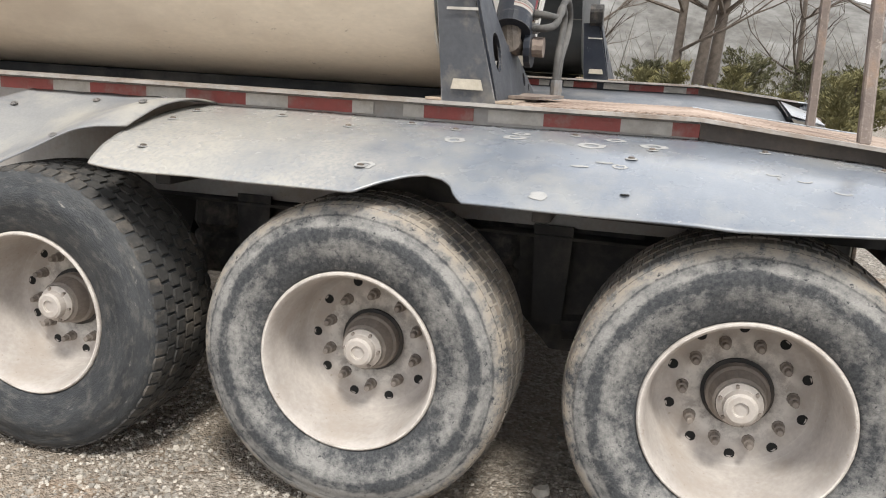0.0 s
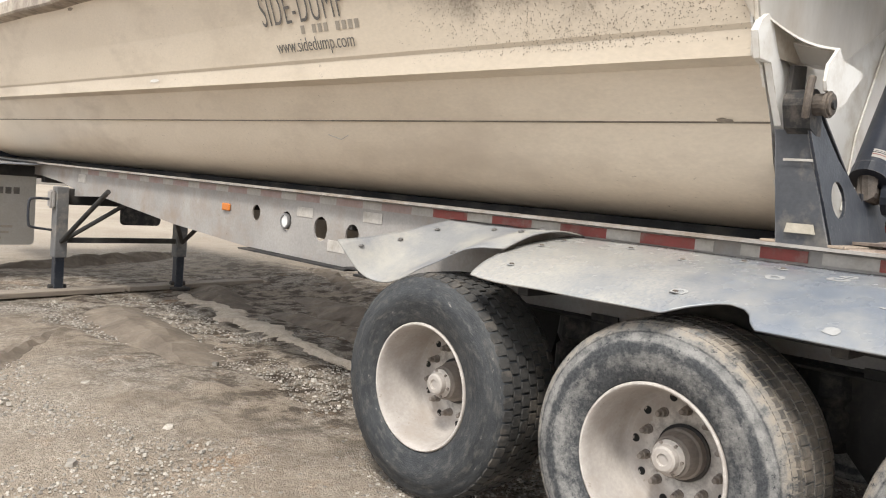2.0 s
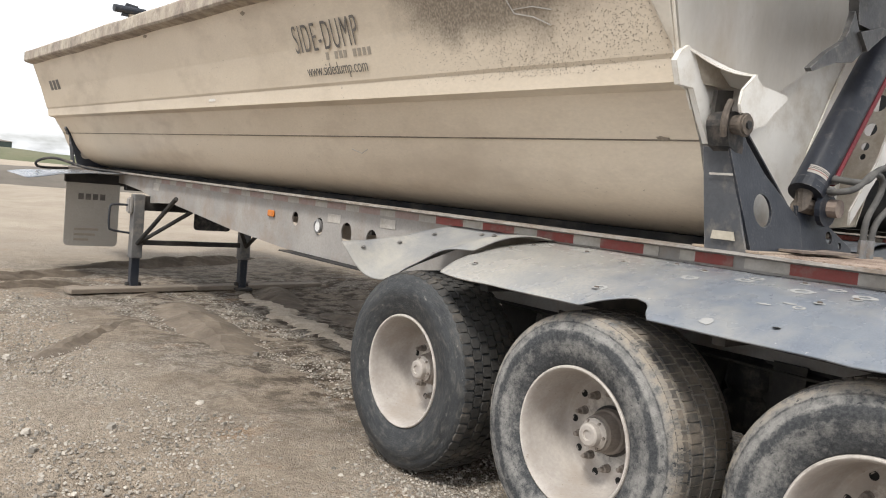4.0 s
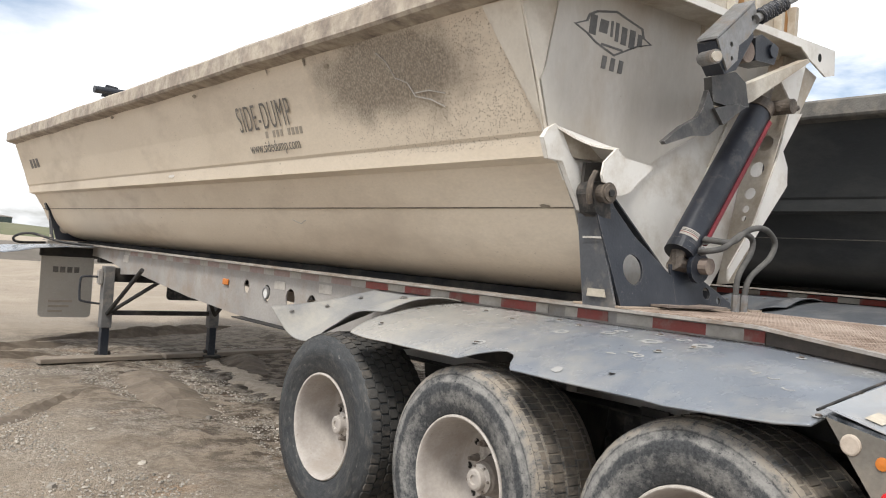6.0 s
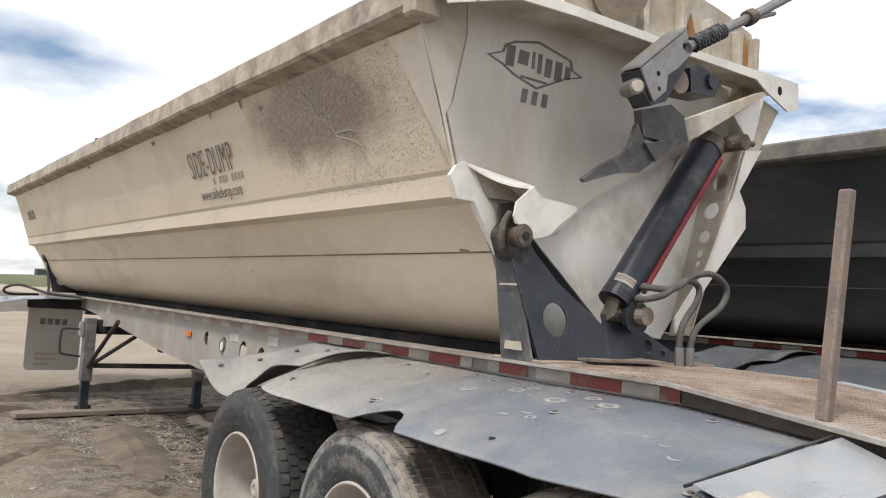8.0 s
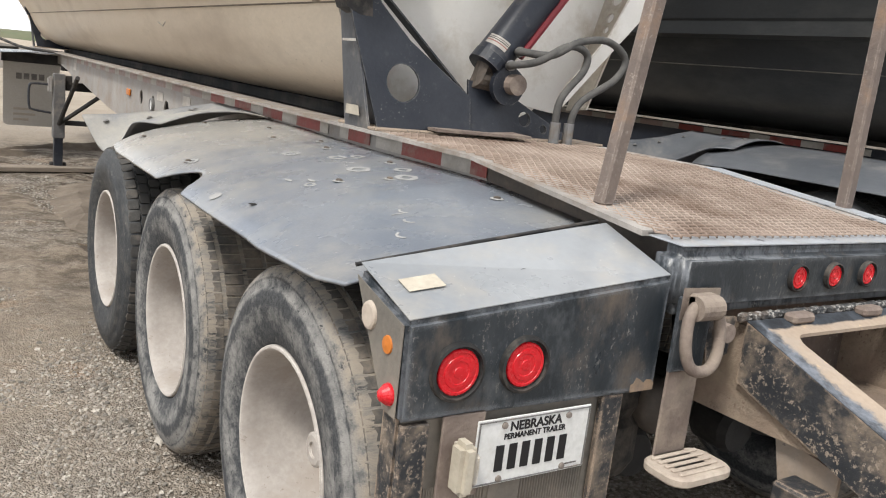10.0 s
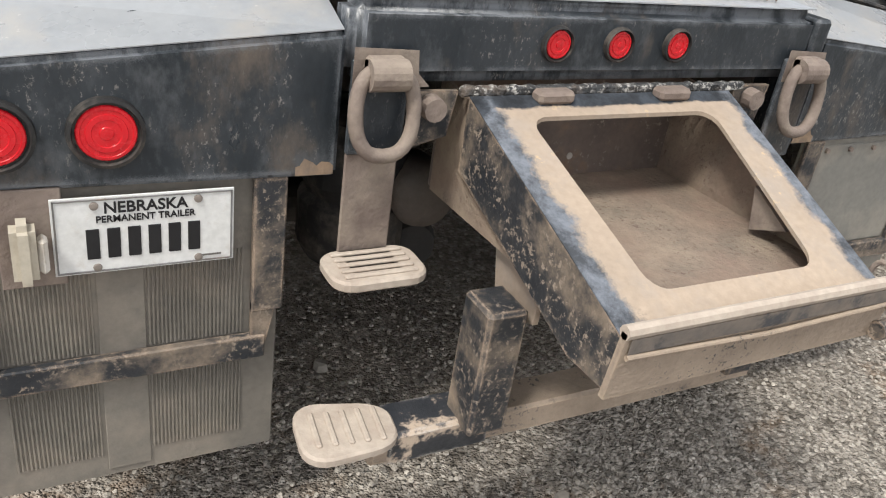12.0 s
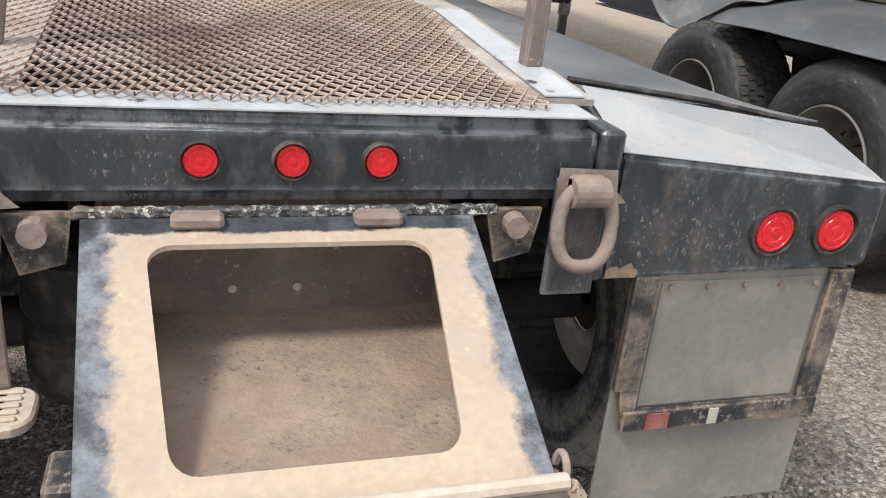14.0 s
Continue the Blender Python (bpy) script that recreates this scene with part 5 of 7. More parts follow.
def make_trailer(name, label, ox, oy, detailed):
    t = thing(name, label, "trailer", (ox, oy, -0.10 if detailed else 0.0), "parked side-dump trailers")
    SPAN[t.name] = 0.0
    rail(t, -1, detailed, True, None if detailed else M_BLACK)
    rail(t, 1, False, True)
    # cross members and belly
    for y in [0.35, 0.9, 1.45, 2.1, 2.8, 3.5, 4.2, 5.0, 6.0, 7.0, 8.0, 9.0, 9.8, 11.0, 12.5, 13.8]:
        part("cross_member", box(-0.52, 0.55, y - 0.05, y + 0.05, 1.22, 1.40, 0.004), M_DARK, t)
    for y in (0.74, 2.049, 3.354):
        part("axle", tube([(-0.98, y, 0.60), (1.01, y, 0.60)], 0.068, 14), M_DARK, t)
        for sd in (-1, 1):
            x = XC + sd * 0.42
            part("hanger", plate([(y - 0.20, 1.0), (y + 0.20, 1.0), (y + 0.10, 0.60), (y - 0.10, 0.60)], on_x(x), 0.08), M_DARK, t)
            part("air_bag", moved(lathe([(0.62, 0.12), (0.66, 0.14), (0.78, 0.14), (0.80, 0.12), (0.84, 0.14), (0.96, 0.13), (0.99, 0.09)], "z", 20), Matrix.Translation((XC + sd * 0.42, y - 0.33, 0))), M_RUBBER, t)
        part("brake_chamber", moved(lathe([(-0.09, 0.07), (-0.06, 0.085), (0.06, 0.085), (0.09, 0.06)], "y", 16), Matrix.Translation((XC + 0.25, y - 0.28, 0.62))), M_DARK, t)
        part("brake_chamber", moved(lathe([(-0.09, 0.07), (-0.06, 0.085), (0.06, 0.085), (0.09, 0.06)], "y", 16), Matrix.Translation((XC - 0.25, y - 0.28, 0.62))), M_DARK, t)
    for y in (1.40, 2.72):
        for sd in (-1, 1):
            x = XC + sd * 0.50
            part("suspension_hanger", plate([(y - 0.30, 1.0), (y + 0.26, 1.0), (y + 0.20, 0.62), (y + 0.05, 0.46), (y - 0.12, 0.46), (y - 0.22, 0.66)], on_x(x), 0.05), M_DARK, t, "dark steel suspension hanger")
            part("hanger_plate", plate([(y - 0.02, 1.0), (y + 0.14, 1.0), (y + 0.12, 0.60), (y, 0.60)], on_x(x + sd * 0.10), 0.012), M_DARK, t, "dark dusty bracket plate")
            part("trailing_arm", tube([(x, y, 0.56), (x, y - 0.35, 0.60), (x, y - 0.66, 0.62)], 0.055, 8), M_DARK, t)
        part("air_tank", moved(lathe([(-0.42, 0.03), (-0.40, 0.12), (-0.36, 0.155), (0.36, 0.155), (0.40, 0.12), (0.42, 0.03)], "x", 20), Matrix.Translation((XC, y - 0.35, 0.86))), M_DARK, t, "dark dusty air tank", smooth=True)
    for sd in (-1, 1):
        X = (lambda x: x) if sd < 0 else mx
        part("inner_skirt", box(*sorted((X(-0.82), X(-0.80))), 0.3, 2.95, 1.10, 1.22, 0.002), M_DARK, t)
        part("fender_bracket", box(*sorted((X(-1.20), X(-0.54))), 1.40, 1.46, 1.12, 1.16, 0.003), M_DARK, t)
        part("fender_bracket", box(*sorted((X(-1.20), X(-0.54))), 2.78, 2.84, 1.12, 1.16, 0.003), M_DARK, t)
    wheels = ((0.705, 0.3, False, False), (1.935, 0.0, False, False), (3.168, 0.18, True, True))
    for y, spin, dark, lugs in wheels:
        make_wheel((-1.072, y, 0.632), 1, t, dark or not detailed, lugs, spin, None if detailed else M_DIM)
        make_wheel((mx(-1.072), y, 0.632), -1, t, dark or not detailed, lugs, spin + 0.2, None if detailed else M_DIM)
    fender(t, -1, detailed, 3.2, M_FENDERPALE)
    fender(t, 1, False, 4.1, M_FENDERPALE)
    skirt(t, -1, M_FENDERDUST if detailed else M_FENDERPALE)
    # bumper and rear lights
    b = box(-0.606, 0.615, 0.0, 0.11, 1.205, 1.372, 0.030, seg=5)
    for fc in b.faces:
        fc.smooth = fc.calc_area() < 0.02
    part("rear_bumper", b, M_BUMPER, t, "scuffed black bumper beam")
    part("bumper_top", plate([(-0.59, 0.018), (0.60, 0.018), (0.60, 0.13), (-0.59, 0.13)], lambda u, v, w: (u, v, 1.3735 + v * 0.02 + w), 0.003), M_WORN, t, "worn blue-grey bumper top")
    for x in (-0.158, 0.0, 0.162):
        lens(t, "marker_lamp", x, 1.291, 0.031)
    tail_box(t, -1)
    tail_box(t, 1)
    part("deck_plate", plate([(-0.595, 0.13), (-0.515, 0.13), (-0.515, 0.95), (-0.60, 0.95)], lambda u, v, w: (u, v, top_z(v) + 0.005 + w), 0.003), M_WORN, t, "worn pale edge plate")
    part("deck_plate", plate([(0.53, 0.131), (0.622, 0.131), (0.622, 0.95), (0.53, 0.95)], lambda u, v, w: (u, v, top_z(v) + 0.0165 + w), 0.003), M_WORN, t, "dusty pale edge plate")
    part("box_filler", box(0.6155, 0.6715, 0.012, 0.262, 1.02, 1.352, 0.008), M_BUMPER, t, "scuffed black filler plate")
    # landing gear
    for x in (-0.68, 0.72):
        part("landing_leg", box(x - 0.065, x + 0.065, 9.86, 10.0, 0.44, 1.22, 0.008), M_GREYPOST, t, "square grey landing leg")
        part("inner_leg", box(x - 0.05, x + 0.05, 9.88, 9.98, 0.06, 0.46, 0.006), M_BLACK, t, "black sliding inner leg")
        part("foot", box(x - 0.11, x + 0.11, 9.80, 10.06, 0.03, 0.07, 0.008), M_DARK, t, "flat steel landing foot")
        part("foot_pin", tube([(x - 0.09, 9.93, 0.11), (x + 0.09, 9.93, 0.11)], 0.03, 10), M_DARK, t)
        part("brace", tube([(x, 9.86, 0.62), (x * 0.95, 8.75, 1.24)], 0.025, 8), M_DARK, t)
        part("brace", tube([(x, 9.86, 0.62), (XC + (x - XC) * 0.2, 9.1, 1.22)], 0.025, 8), M_DARK, t)
    part("cross_brace", box(-0.62, 0.66, 9.90, 9.95, 0.60, 0.66, 0.006), M_DARK, t)
    part("gear_beam", box(-0.60, 0.66, 9.98, 10.10, 1.02, 1.20, 0.006), M_DARK, t, "dark beam joining the landing legs")
    part("gear_box", box(-0.80, -0.74, 9.87, 10.0, 0.98, 1.18, 0.02, seg=2), M_RAIL, t, "landing gear crank box")
    part("crank_handle", tube(curve_pts([(-0.78, 9.93, 1.08), (-0.95, 9.93, 1.08), (-1.0, 9.93, 1.04), (-1.0, 9.93, 0.82), (-0.96, 9.93, 0.77), (-0.76, 9.93, 0.74)]), 0.014, 8), M_BLACK, t, "bent crank handle")
    # added dark sheet that stands in for the shade below the mesh
    part("mesh_shade_sheet", box(-0.51, 0.54, 0.14, 1.98, 1.235, 1.245, 0.002), M_DARK, t, "added dark sheet standing in for the shade under the walkway mesh")
    # added plate that keeps ground bounce off the belly of the tub
    part("bounce_blocker", box(-0.51, 0.54, 2.0, 13.9, 1.405, 1.418, 0.002), M_DARK, t)
    a_frame(t, 1.76, 1, False, not detailed)
    a_frame(t, 13.3, 1, True)
    dring(t, -0.545, 1.075)
    dring(t, 0.577, 1.005)
    part("joint_strip", tube([(-1.30, 0.283, 1.284), (-1.0, 0.283, 1.328), (-0.62, 0.283, 1.380)], 0.005, 8), M_RUBBER, t, "black rubber joint strip")
    part("joint_strip", tube([(mx(-1.30), 0.283, 1.314), (mx(-1.0), 0.283, 1.362), (mx(-0.62), 0.283, 1.402)], 0.008, 8), M_RUBBER, t, "black rubber joint strip")
    return t


trailer = make_trailer("side_dump_trailer", "tri-axle side-dump trailer chassis, grey rails and dented fenders", 0, 0, True)


def trailer_details(t):
    expanded_deck(t)
    tow_frame(t)
    mud_flap(t, -1, True)
    mud_flap(t, 1, False)
    part("step_strap", box(-0.602, -0.492, -0.010, -0.002, 0.86, 1.08, 0.003), M_RUSTBAR, t, "rusty strap")
    part("step_strap", box(-0.602, -0.492, -0.10, -0.004, 0.852, 0.862, 0.003), M_RUSTBAR, t)
    step_pad(t, -0.545, -0.068, 0.838, 0.205, 0.135)
    step_pad(t, -0.635, -0.215, 0.556, 0.20, 0.185, -0.12, False, 0.32)
    # licence plate with its lamp
    pl = part("licence_plate", box(-1.120, -0.806, 0.018, 0.022, 0.858, 1.010, 0.001), M_PLATE, t, "white licence plate with black lettering")
    b = bmesh.new()
    for x0, x1, z0, z1 in ((-1.116, -0.810, 0.8615, 0.8645), (-1.116, -0.810, 1.0035, 1.0065), (-1.1165, -1.1135, 0.8615, 1.0065), (-0.8125, -0.8095, 0.8615, 1.0065)):
        b = box(x0, x1, 0.0155, 0.018, z0, z1, 0.0005, b)
    part("plate_rim", b, M_STEEL, pl)
    up = Matrix.Translation((-0.963, 0.0175, 0)) @ Matrix.Rotation(math.pi / 2, 4, "X")
    text("plate_word", "NEBRASKA", 0.030, Matrix.Translation((0, 0, 0.978)) @ up, M_INK, pl, 0.98, "CENTER", 0.0006)
    text("plate_word", "PERMANENT TRAILER", 0.0185, Matrix.Translation((0, 0, 0.960)) @ up, M_INK, pl, 0.95, "CENTER", 0.0003)
    for k in range(6):
        x = -1.066 + 0.035 * k
        part("plate_bar", box(x, x + 0.022, 0.0160, 0.0175, 0.888, 0.948, 0.001), M_INK, pl)
    part("plate_bar", box(-0.875, -0.83, 0.0160, 0.0175, 0.872, 0.8755, 0.0003), M_LETTER, pl)
    for x, z in ((-1.05, 0.993), (-0.872, 0.993), (-1.05, 0.870), (-0.872, 0.870)):
        part("plate_bolt", moved(lathe([(0, 0.008), (-0.004, 0.007), (-0.005, 0.002)], "y", 10), Matrix.Translation((x, 0.018, z))), M_HUB, pl)
    part("plate_bracket", box(-1.205, -1.10, 0.022, 0.03, 0.84, 1.03, 0.002), M_RUSTBAR, t, "rusty plate bracket")
    lampb = part("plate_lamp", box(-1.185, -1.145, -0.032, 0.022, 0.868, 0.985, 0.012, seg=2), M_STICKER, t, "yellowed plastic plate lamp")
    part("lamp_lens", box(-1.144, -1.128, -0.02, 0.012, 0.885, 0.955, 0.007), M_WHITE, lampb)
    # side lamps on the light box
    part("side_marker", moved(lathe([(0, 0.024), (-0.012, 0.022), (-0.026, 0.012), (-0.031, 0.002)], "x", 16), Matrix.Translation((-1.312, 0.060, 1.078))), M_REDLENS, t, "small red side marker")
    part("side_marker", moved(lathe([(0, 0.020), (-0.006, 0.018), (-0.008, 0.002)], "x", 16), Matrix.Translation((-1.314, 0.085, 1.172))), M_AMBER, t, "amber side reflector")
    part("side_reflector", moved(lathe([(0, 0.031), (-0.006, 0.029), (-0.008, 0.024), (-0.007, 0.002)], "x", 20), Matrix.Translation((-1.312, 0.175, 1.205))), M_STEPPAD, t, "faded round reflector")
    part("box_sticker", plate([(-1.262, 0.115), (-1.175, 0.115), (-1.175, 0.165), (-1.262, 0.165)], lambda u, v, w: (u, v, 1.235 + (v - 0.02) * 0.2273 + (u + 1.31) / 0.71 * (0.066 + (v - 0.02) * 0.09) + 0.0072 + w), 0.0008), M_STICKER, t, "peeling cream sticker")
    # posts
    for x, lean in ((-0.538, 0.118), (0.588, 0.02)):
        b = box(-0.023, 0.023, -0.022, 0.022, 0.0, 0.745, 0.006)
        for v in b.verts:
            v.co.x += lean * v.co.z / 0.74
            v.co.y += 0.02 * v.co.z
        part("stake_post", moved(b, Matrix.Translation((x, 0.366, 1.41))), M_POST, t, "rusty square stake post")
    # fender fixings and scuffs
    f = fender_fn(-1, lambda u, v: 0.29 + 2.78 * u)
    def on_f(x, y):
        v = 0.0
        for k in range(200):
            p = f((y - 0.29) / 2.78, k / 199)
            if p[0] <= x:
                break
        return p[2]
    def pre(x, y):
        return (x + 0.021) / 0.974, (y / 0.9445 if y > 0.9 else 0.29 + (y - 0.287) / 0.924)
    for x, y in ((-0.96, 1.11), (-0.652, 0.68), (-1.235, 0.305), (-0.953, 0.315), (-0.678, 0.31), (-0.661, 1.937), (-0.796, 2.138), (-0.664, 1.323), (-0.81, 1.05), (-0.90, 2.80), (-0.732, 2.80), (-1.20, 2.72), (-0.70, 2.45), (-0.72, 1.75), (-1.21, 1.93)):
        x, y = pre(x, y)
        z = on_f(x, y)
        w = part("fender_washer", moved(lathe([(0.0, 0.022), (0.002, 0.021), (0.0025, 0.010), (0.0, 0.010)], "z", 16, close=True), Matrix.Translation((x, y, z + 0.001))), M_SCUFF, t)
        part("fender_bolt", moved(lathe([(0.0, 0.012), (0.007, 0.011), (0.009, 0.006), (0.009, 0.002)], "z", 10), Matrix.Translation((x, y, z + 0.001))), M_PIN, w)
    x, y = pre(-1.237, 1.109)
    part("fender_hole", moved(lathe([(0.0, 0.015), (0.001, 0.0145)], "z", 14), Matrix.Translation((x, y, on_f(x, y) + 0.0035))), M_GAPSHADE, t)
    rnd = random.Random(4)
    for x, y, r in ((-0.882, 1.712, 0.034), (-0.776, 1.519, 0.036), (-0.823, 1.249, 0.040), (-0.701, 1.511, 0.028), (-0.751, 1.045, 0.038), (-1.045, 1.14, 0.020), (-0.69, 1.18, 0.030), (-1.20, 1.92, 0.026)):
        x, y = pre(x, y)
        ring = [(x + r * rnd.uniform(0.85, 1.15) * math.cos(q), y + 1.25 * r * rnd.uniform(0.85, 1.15) * math.sin(q)) for q in [k * math.pi / 9 for k in range(18)]]
        hole = [(x + (u - x) * 0.52 * rnd.uniform(0.8, 1.2), y + (v - y) * 0.52 * rnd.uniform(0.8, 1.2)) for u, v in ring]
        part("scuff_ring", plate(ring, lambda u, v, w: (u, v, on_f(u, v) + 0.0015 + w), 0.0008, [hole]), M_SCUFF, t, "pale ring rubbed round an old bolt hole")
    for x, y, r, a0 in ((-0.944, 0.685, 0.030, 2.2), (-0.975, 0.60, 0.030, 2.4), (-1.045, 0.50, 0.034, 2.1), (-0.99, 0.655, 0.022, 0.4)):
        x, y = pre(x, y)
        arc = [(r, a0 + 0.22 * k) for k in range(10)]
        pts = [(x + q * math.cos(a), y + q * math.sin(a)) for q, a in arc] + [(x + q * 0.74 * math.cos(a), y + q * 0.74 * math.sin(a)) for q, a in arc[::-1]]
        part("scuff_arc", plate(pts, lambda u, v, w: (u, v, on_f(u, v) + 0.0015 + w), 0.0008), M_SCUFF, t, "pale crescent scuff")
    for x, y, a, bb in ((-1.278, 1.354, 0.022, 0.030), (-1.02, 1.19, 0.008, 0.035), (-1.07, 1.26, 0.007, 0.03)):
        x, y = pre(x, y)
        pts = [(x + a * rnd.uniform(0.7, 1.2) * math.cos(q), y + bb * rnd.uniform(0.7, 1.2) * math.sin(q)) for q in [k * math.pi / 6 for k in range(12)]]
        part("scuff_patch", plate(pts, lambda u, v, w: (u, v, on_f(u, v) + 0.0025 + w), 0.001), M_SCUFF, t)
    # rail fittings
    b = box(-0.553, -0.533, 6.555, 6.675, 1.225, 1.285, 0.008)
    part("rail_lamp", b, M_AMBER, t, "small orange side lamp")
    g = lathe([(0, 0.058), (-0.02, 0.058), (-0.022, 0.046), (-0.012, 0.046)], "x", 20)
    gauge = part("air_gauge", moved(g, Matrix.Translation((-0.53, 5.74, 1.215))), M_STEEL, t, "round air gauge with a white dial")
    part("dial", moved(lathe([(0, 0.047), (-0.002, 0.046), (-0.003, 0.001)], "x", 20), Matrix.Translation((-0.541, 5.74, 1.215))), M_PLATE, gauge)
    for y, z, h in ((5.50, 1.30, 0.07), (4.72, 1.325, 0.07), (9.75, 1.33, 0.09), (5.1, 1.09, 0.08)):
        part("rail_sticker", box(-0.5345, -0.5305, y - 0.10, y + 0.10, z - h / 2, z + h / 2, 0.001), M_WHITETAPE, t, "worn white sticker")
    # front flap and loose sheet
    def soft_flap(x0, x1, z0, z1, r=0.06):
        pts = [(x1, z1), (x0, z1)]
        for cx, a0 in ((x0 + r, 180), (x1 - r, 270)):
            pts += [(cx + r * math.cos(radians(a0 + 18 * k)), z0 + r + r * math.sin(radians(a0 + 18 * k))) for k in range(6)]
        return plate(pts, on_y(11.28), 0.018)
    part("front_flap", soft_flap(-1.17, -0.50, 0.43, 1.27), M_FLAPFRONT, t, "dusty grey front mud flap with worn print")
    part("flap_hanger", box(-1.19, -0.45, 11.26, 11.34, 1.27, 1.40, 0.006), M_DARK, t, "dark flap hanger beam")
    for k in range(4):
        part("print_bar", box(-1.02 + 0.09 * k, -0.955 + 0.09 * k, 11.272, 11.279, 1.05, 1.13, 0.001), M_LETTER, t)
    for k, w in ((0, 0.30), (1, 0.26), (2, 0.18)):
        part("print_bar", box(-1.05, -1.05 + w, 11.272, 11.279, 0.64 - 0.07 * k, 0.67 - 0.07 * k, 0.001), M_FADED, t)
    part("front_flap", soft_flap(0.55, 1.10, 0.70, 1.27), M_RUBBER, t, "dark rubber front mud flap")
    def loose(u, v):
        x, y = -0.45 - 1.25 * u, 10.9 + 1.3 * v
        return (x, y, 1.43 - 0.10 * u * u - 0.10 * max(0, u - 0.7) * (1 - v) + 0.02 * noise.noise((x * 3, y * 2, 1)))
    part("front_sheet", sheet(loose, 14, 8, 0.008), M_FENDER, t, "bent grey front fender sheet", smooth=True)
    part("air_line", tube(curve_pts([(-0.55, 10.9, 1.45), (-0.95, 11.2, 1.47), (-1.25, 11.6, 1.56), (-1.40, 11.9, 1.50), (-1.30, 12.2, 1.42), (-0.9, 12.4, 1.43)]), 0.018, 8), M_RUBBER, t, "black air line")
    # hydraulic cylinder with hoses
    c0, c1 = Vector((0.004, 1.80, 1.787)), Vector((0.665, 1.81, 2.665))
    d = (c1 - c0).normalized()
    cyl = part("hydraulic_cylinder", tube([c0, c1], 0.085, 32, cap=False), M_CYL, t, "blue-black hydraulic cylinder with a red stripe", smooth=True)
    part("cylinder_cap", tube([c1 - d * 0.02, c1 + d * 0.05], 0.092, 24), M_PIN, cyl)
    part("cylinder_cap", tube([c0 - d * 0.035, c0 + d * 0.02], 0.088, 24), M_BLACK, cyl)
    side = d.cross(Vector((0, -1, 0))).normalized()
    side = side if side.x > 0 else -side
    o = side * 0.070 + Vector((0, -0.060, 0))
    part("red_stripe", tube([c0 + d * 0.10 + o, c1 - d * 0.03 + o], 0.020, 8), M_REDSTRIPE, cyl, "faded red stripe")
    f1 = Vector((-0.75, -0.66, 0))
    f1 = (f1 - d * f1.dot(d)).normalized()
    f2 = d.cross(f1)
    for q0, q1, mt in ((0.045, 0.092, M_WHITETAPE), (0.060, 0.064, M_REDTAPE), (0.072, 0.075, M_INK), (0.081, 0.083, M_INK)):
        rr_ = 0.0856 if mt == M_WHITETAPE else 0.0866
        part("cylinder_sticker", sheet(lambda u, v: tuple(c0 + d * (q0 + (q1 - q0) * v) + (f1 * math.cos(1.3 * u - 0.75) + f2 * math.sin(1.3 * u - 0.75)) * rr_), 10, 1, 0.0006), mt, cyl, "white warning sticker on the barrel" if mt == M_WHITETAPE else "")
    part("pivot_pin", tube([(0.085, 1.69, 1.69), (0.085, 1.90, 1.69)], 0.032, 14), M_PIN, t, "rusty pivot pin")
    part("clevis", tube([c0 - d * 0.03, c0 - d * 0.10, Vector((0.075, 1.80, 1.70))], 0.050, 12), M_PIN, t, "rusty clevis at the foot of the cylinder")
    part("clevis_pin", tube([(0.075, 1.66, 1.70), (0.075, 1.74, 1.70)], 0.046, 14), M_RUSTBAR, t, "worn rusty pin end")
    part("pivot_ear", plate(circle_pts(0.06, 1.69, 0.085, 16), on_y(1.71), 0.03), M_BLACK, t)
    h1 = [c0 + d * 0.13 + side * 0.080, Vector((0.08, 1.68, 1.845)), Vector((0.207, 1.62, 1.846)), Vector((0.355, 1.62, 1.92)), Vector((0.517, 1.62, 1.942)), Vector((0.639, 1.62, 1.877)), Vector((0.595, 1.62, 1.776)), Vector((0.392, 1.62, 1.639)), Vector((0.358, 1.62, 1.455))]
    h2 = [c0 + d * 0.05 + side * 0.080, Vector((0.03, 1.66, 1.782)), Vector((0.136, 1.62, 1.811)), Vector((0.29, 1.62, 1.893)), Vector((0.399, 1.62, 1.876)), Vector((0.399, 1.62, 1.797)), Vector((0.285, 1.62, 1.65)), Vector((0.279, 1.62, 1.455))]
    for hp in (h1, h2):
        part("hydraulic_hose", tube(curve_pts(hp), 0.017, 10), M_HOSE, t, "dusty black hydraulic hose", smooth=True)
        part("hose_fitting", tube([hp[0], hp[0] + (hp[1] - hp[0]) * 0.8], 0.024, 8), M_STEEL, t)
        part("hose_fitting", tube([hp[-1], hp[-1] + Vector((0, 0, 0.10))], 0.024, 8), M_STEEL, t)
    part("deck_scrap", plate([(-0.35, 1.60), (0.1, 1.55), (0.15, 1.78), (-0.05, 1.84), (-0.3, 1.80)], lambda u, v, w: (u, v, top_z(v) + 0.024 + 0.01 * math.sin(u * 12) + w), 0.012), M_RUSTBAR, t, "curled scrap of rusted mesh and mud")


trailer_details(trailer)

# ---------------------------------------------------------------- tub
PROFILE = [(-1.235, 3.02), (-1.145, 2.955), (-1.000, 2.580), (-0.915, 2.320), (-0.900, 2.300), (-0.885, 2.195), (-0.800, 2.172), (-0.662, 1.954), (-0.655, 1.945), (-0.626, 1.87), (-0.590, 1.79), (-0.540, 1.710), (-0.475, 1.640), (-0.39, 1.580), (-0.30, 1.535), (-0.20, 1.505), (-0.10, 1.492)]


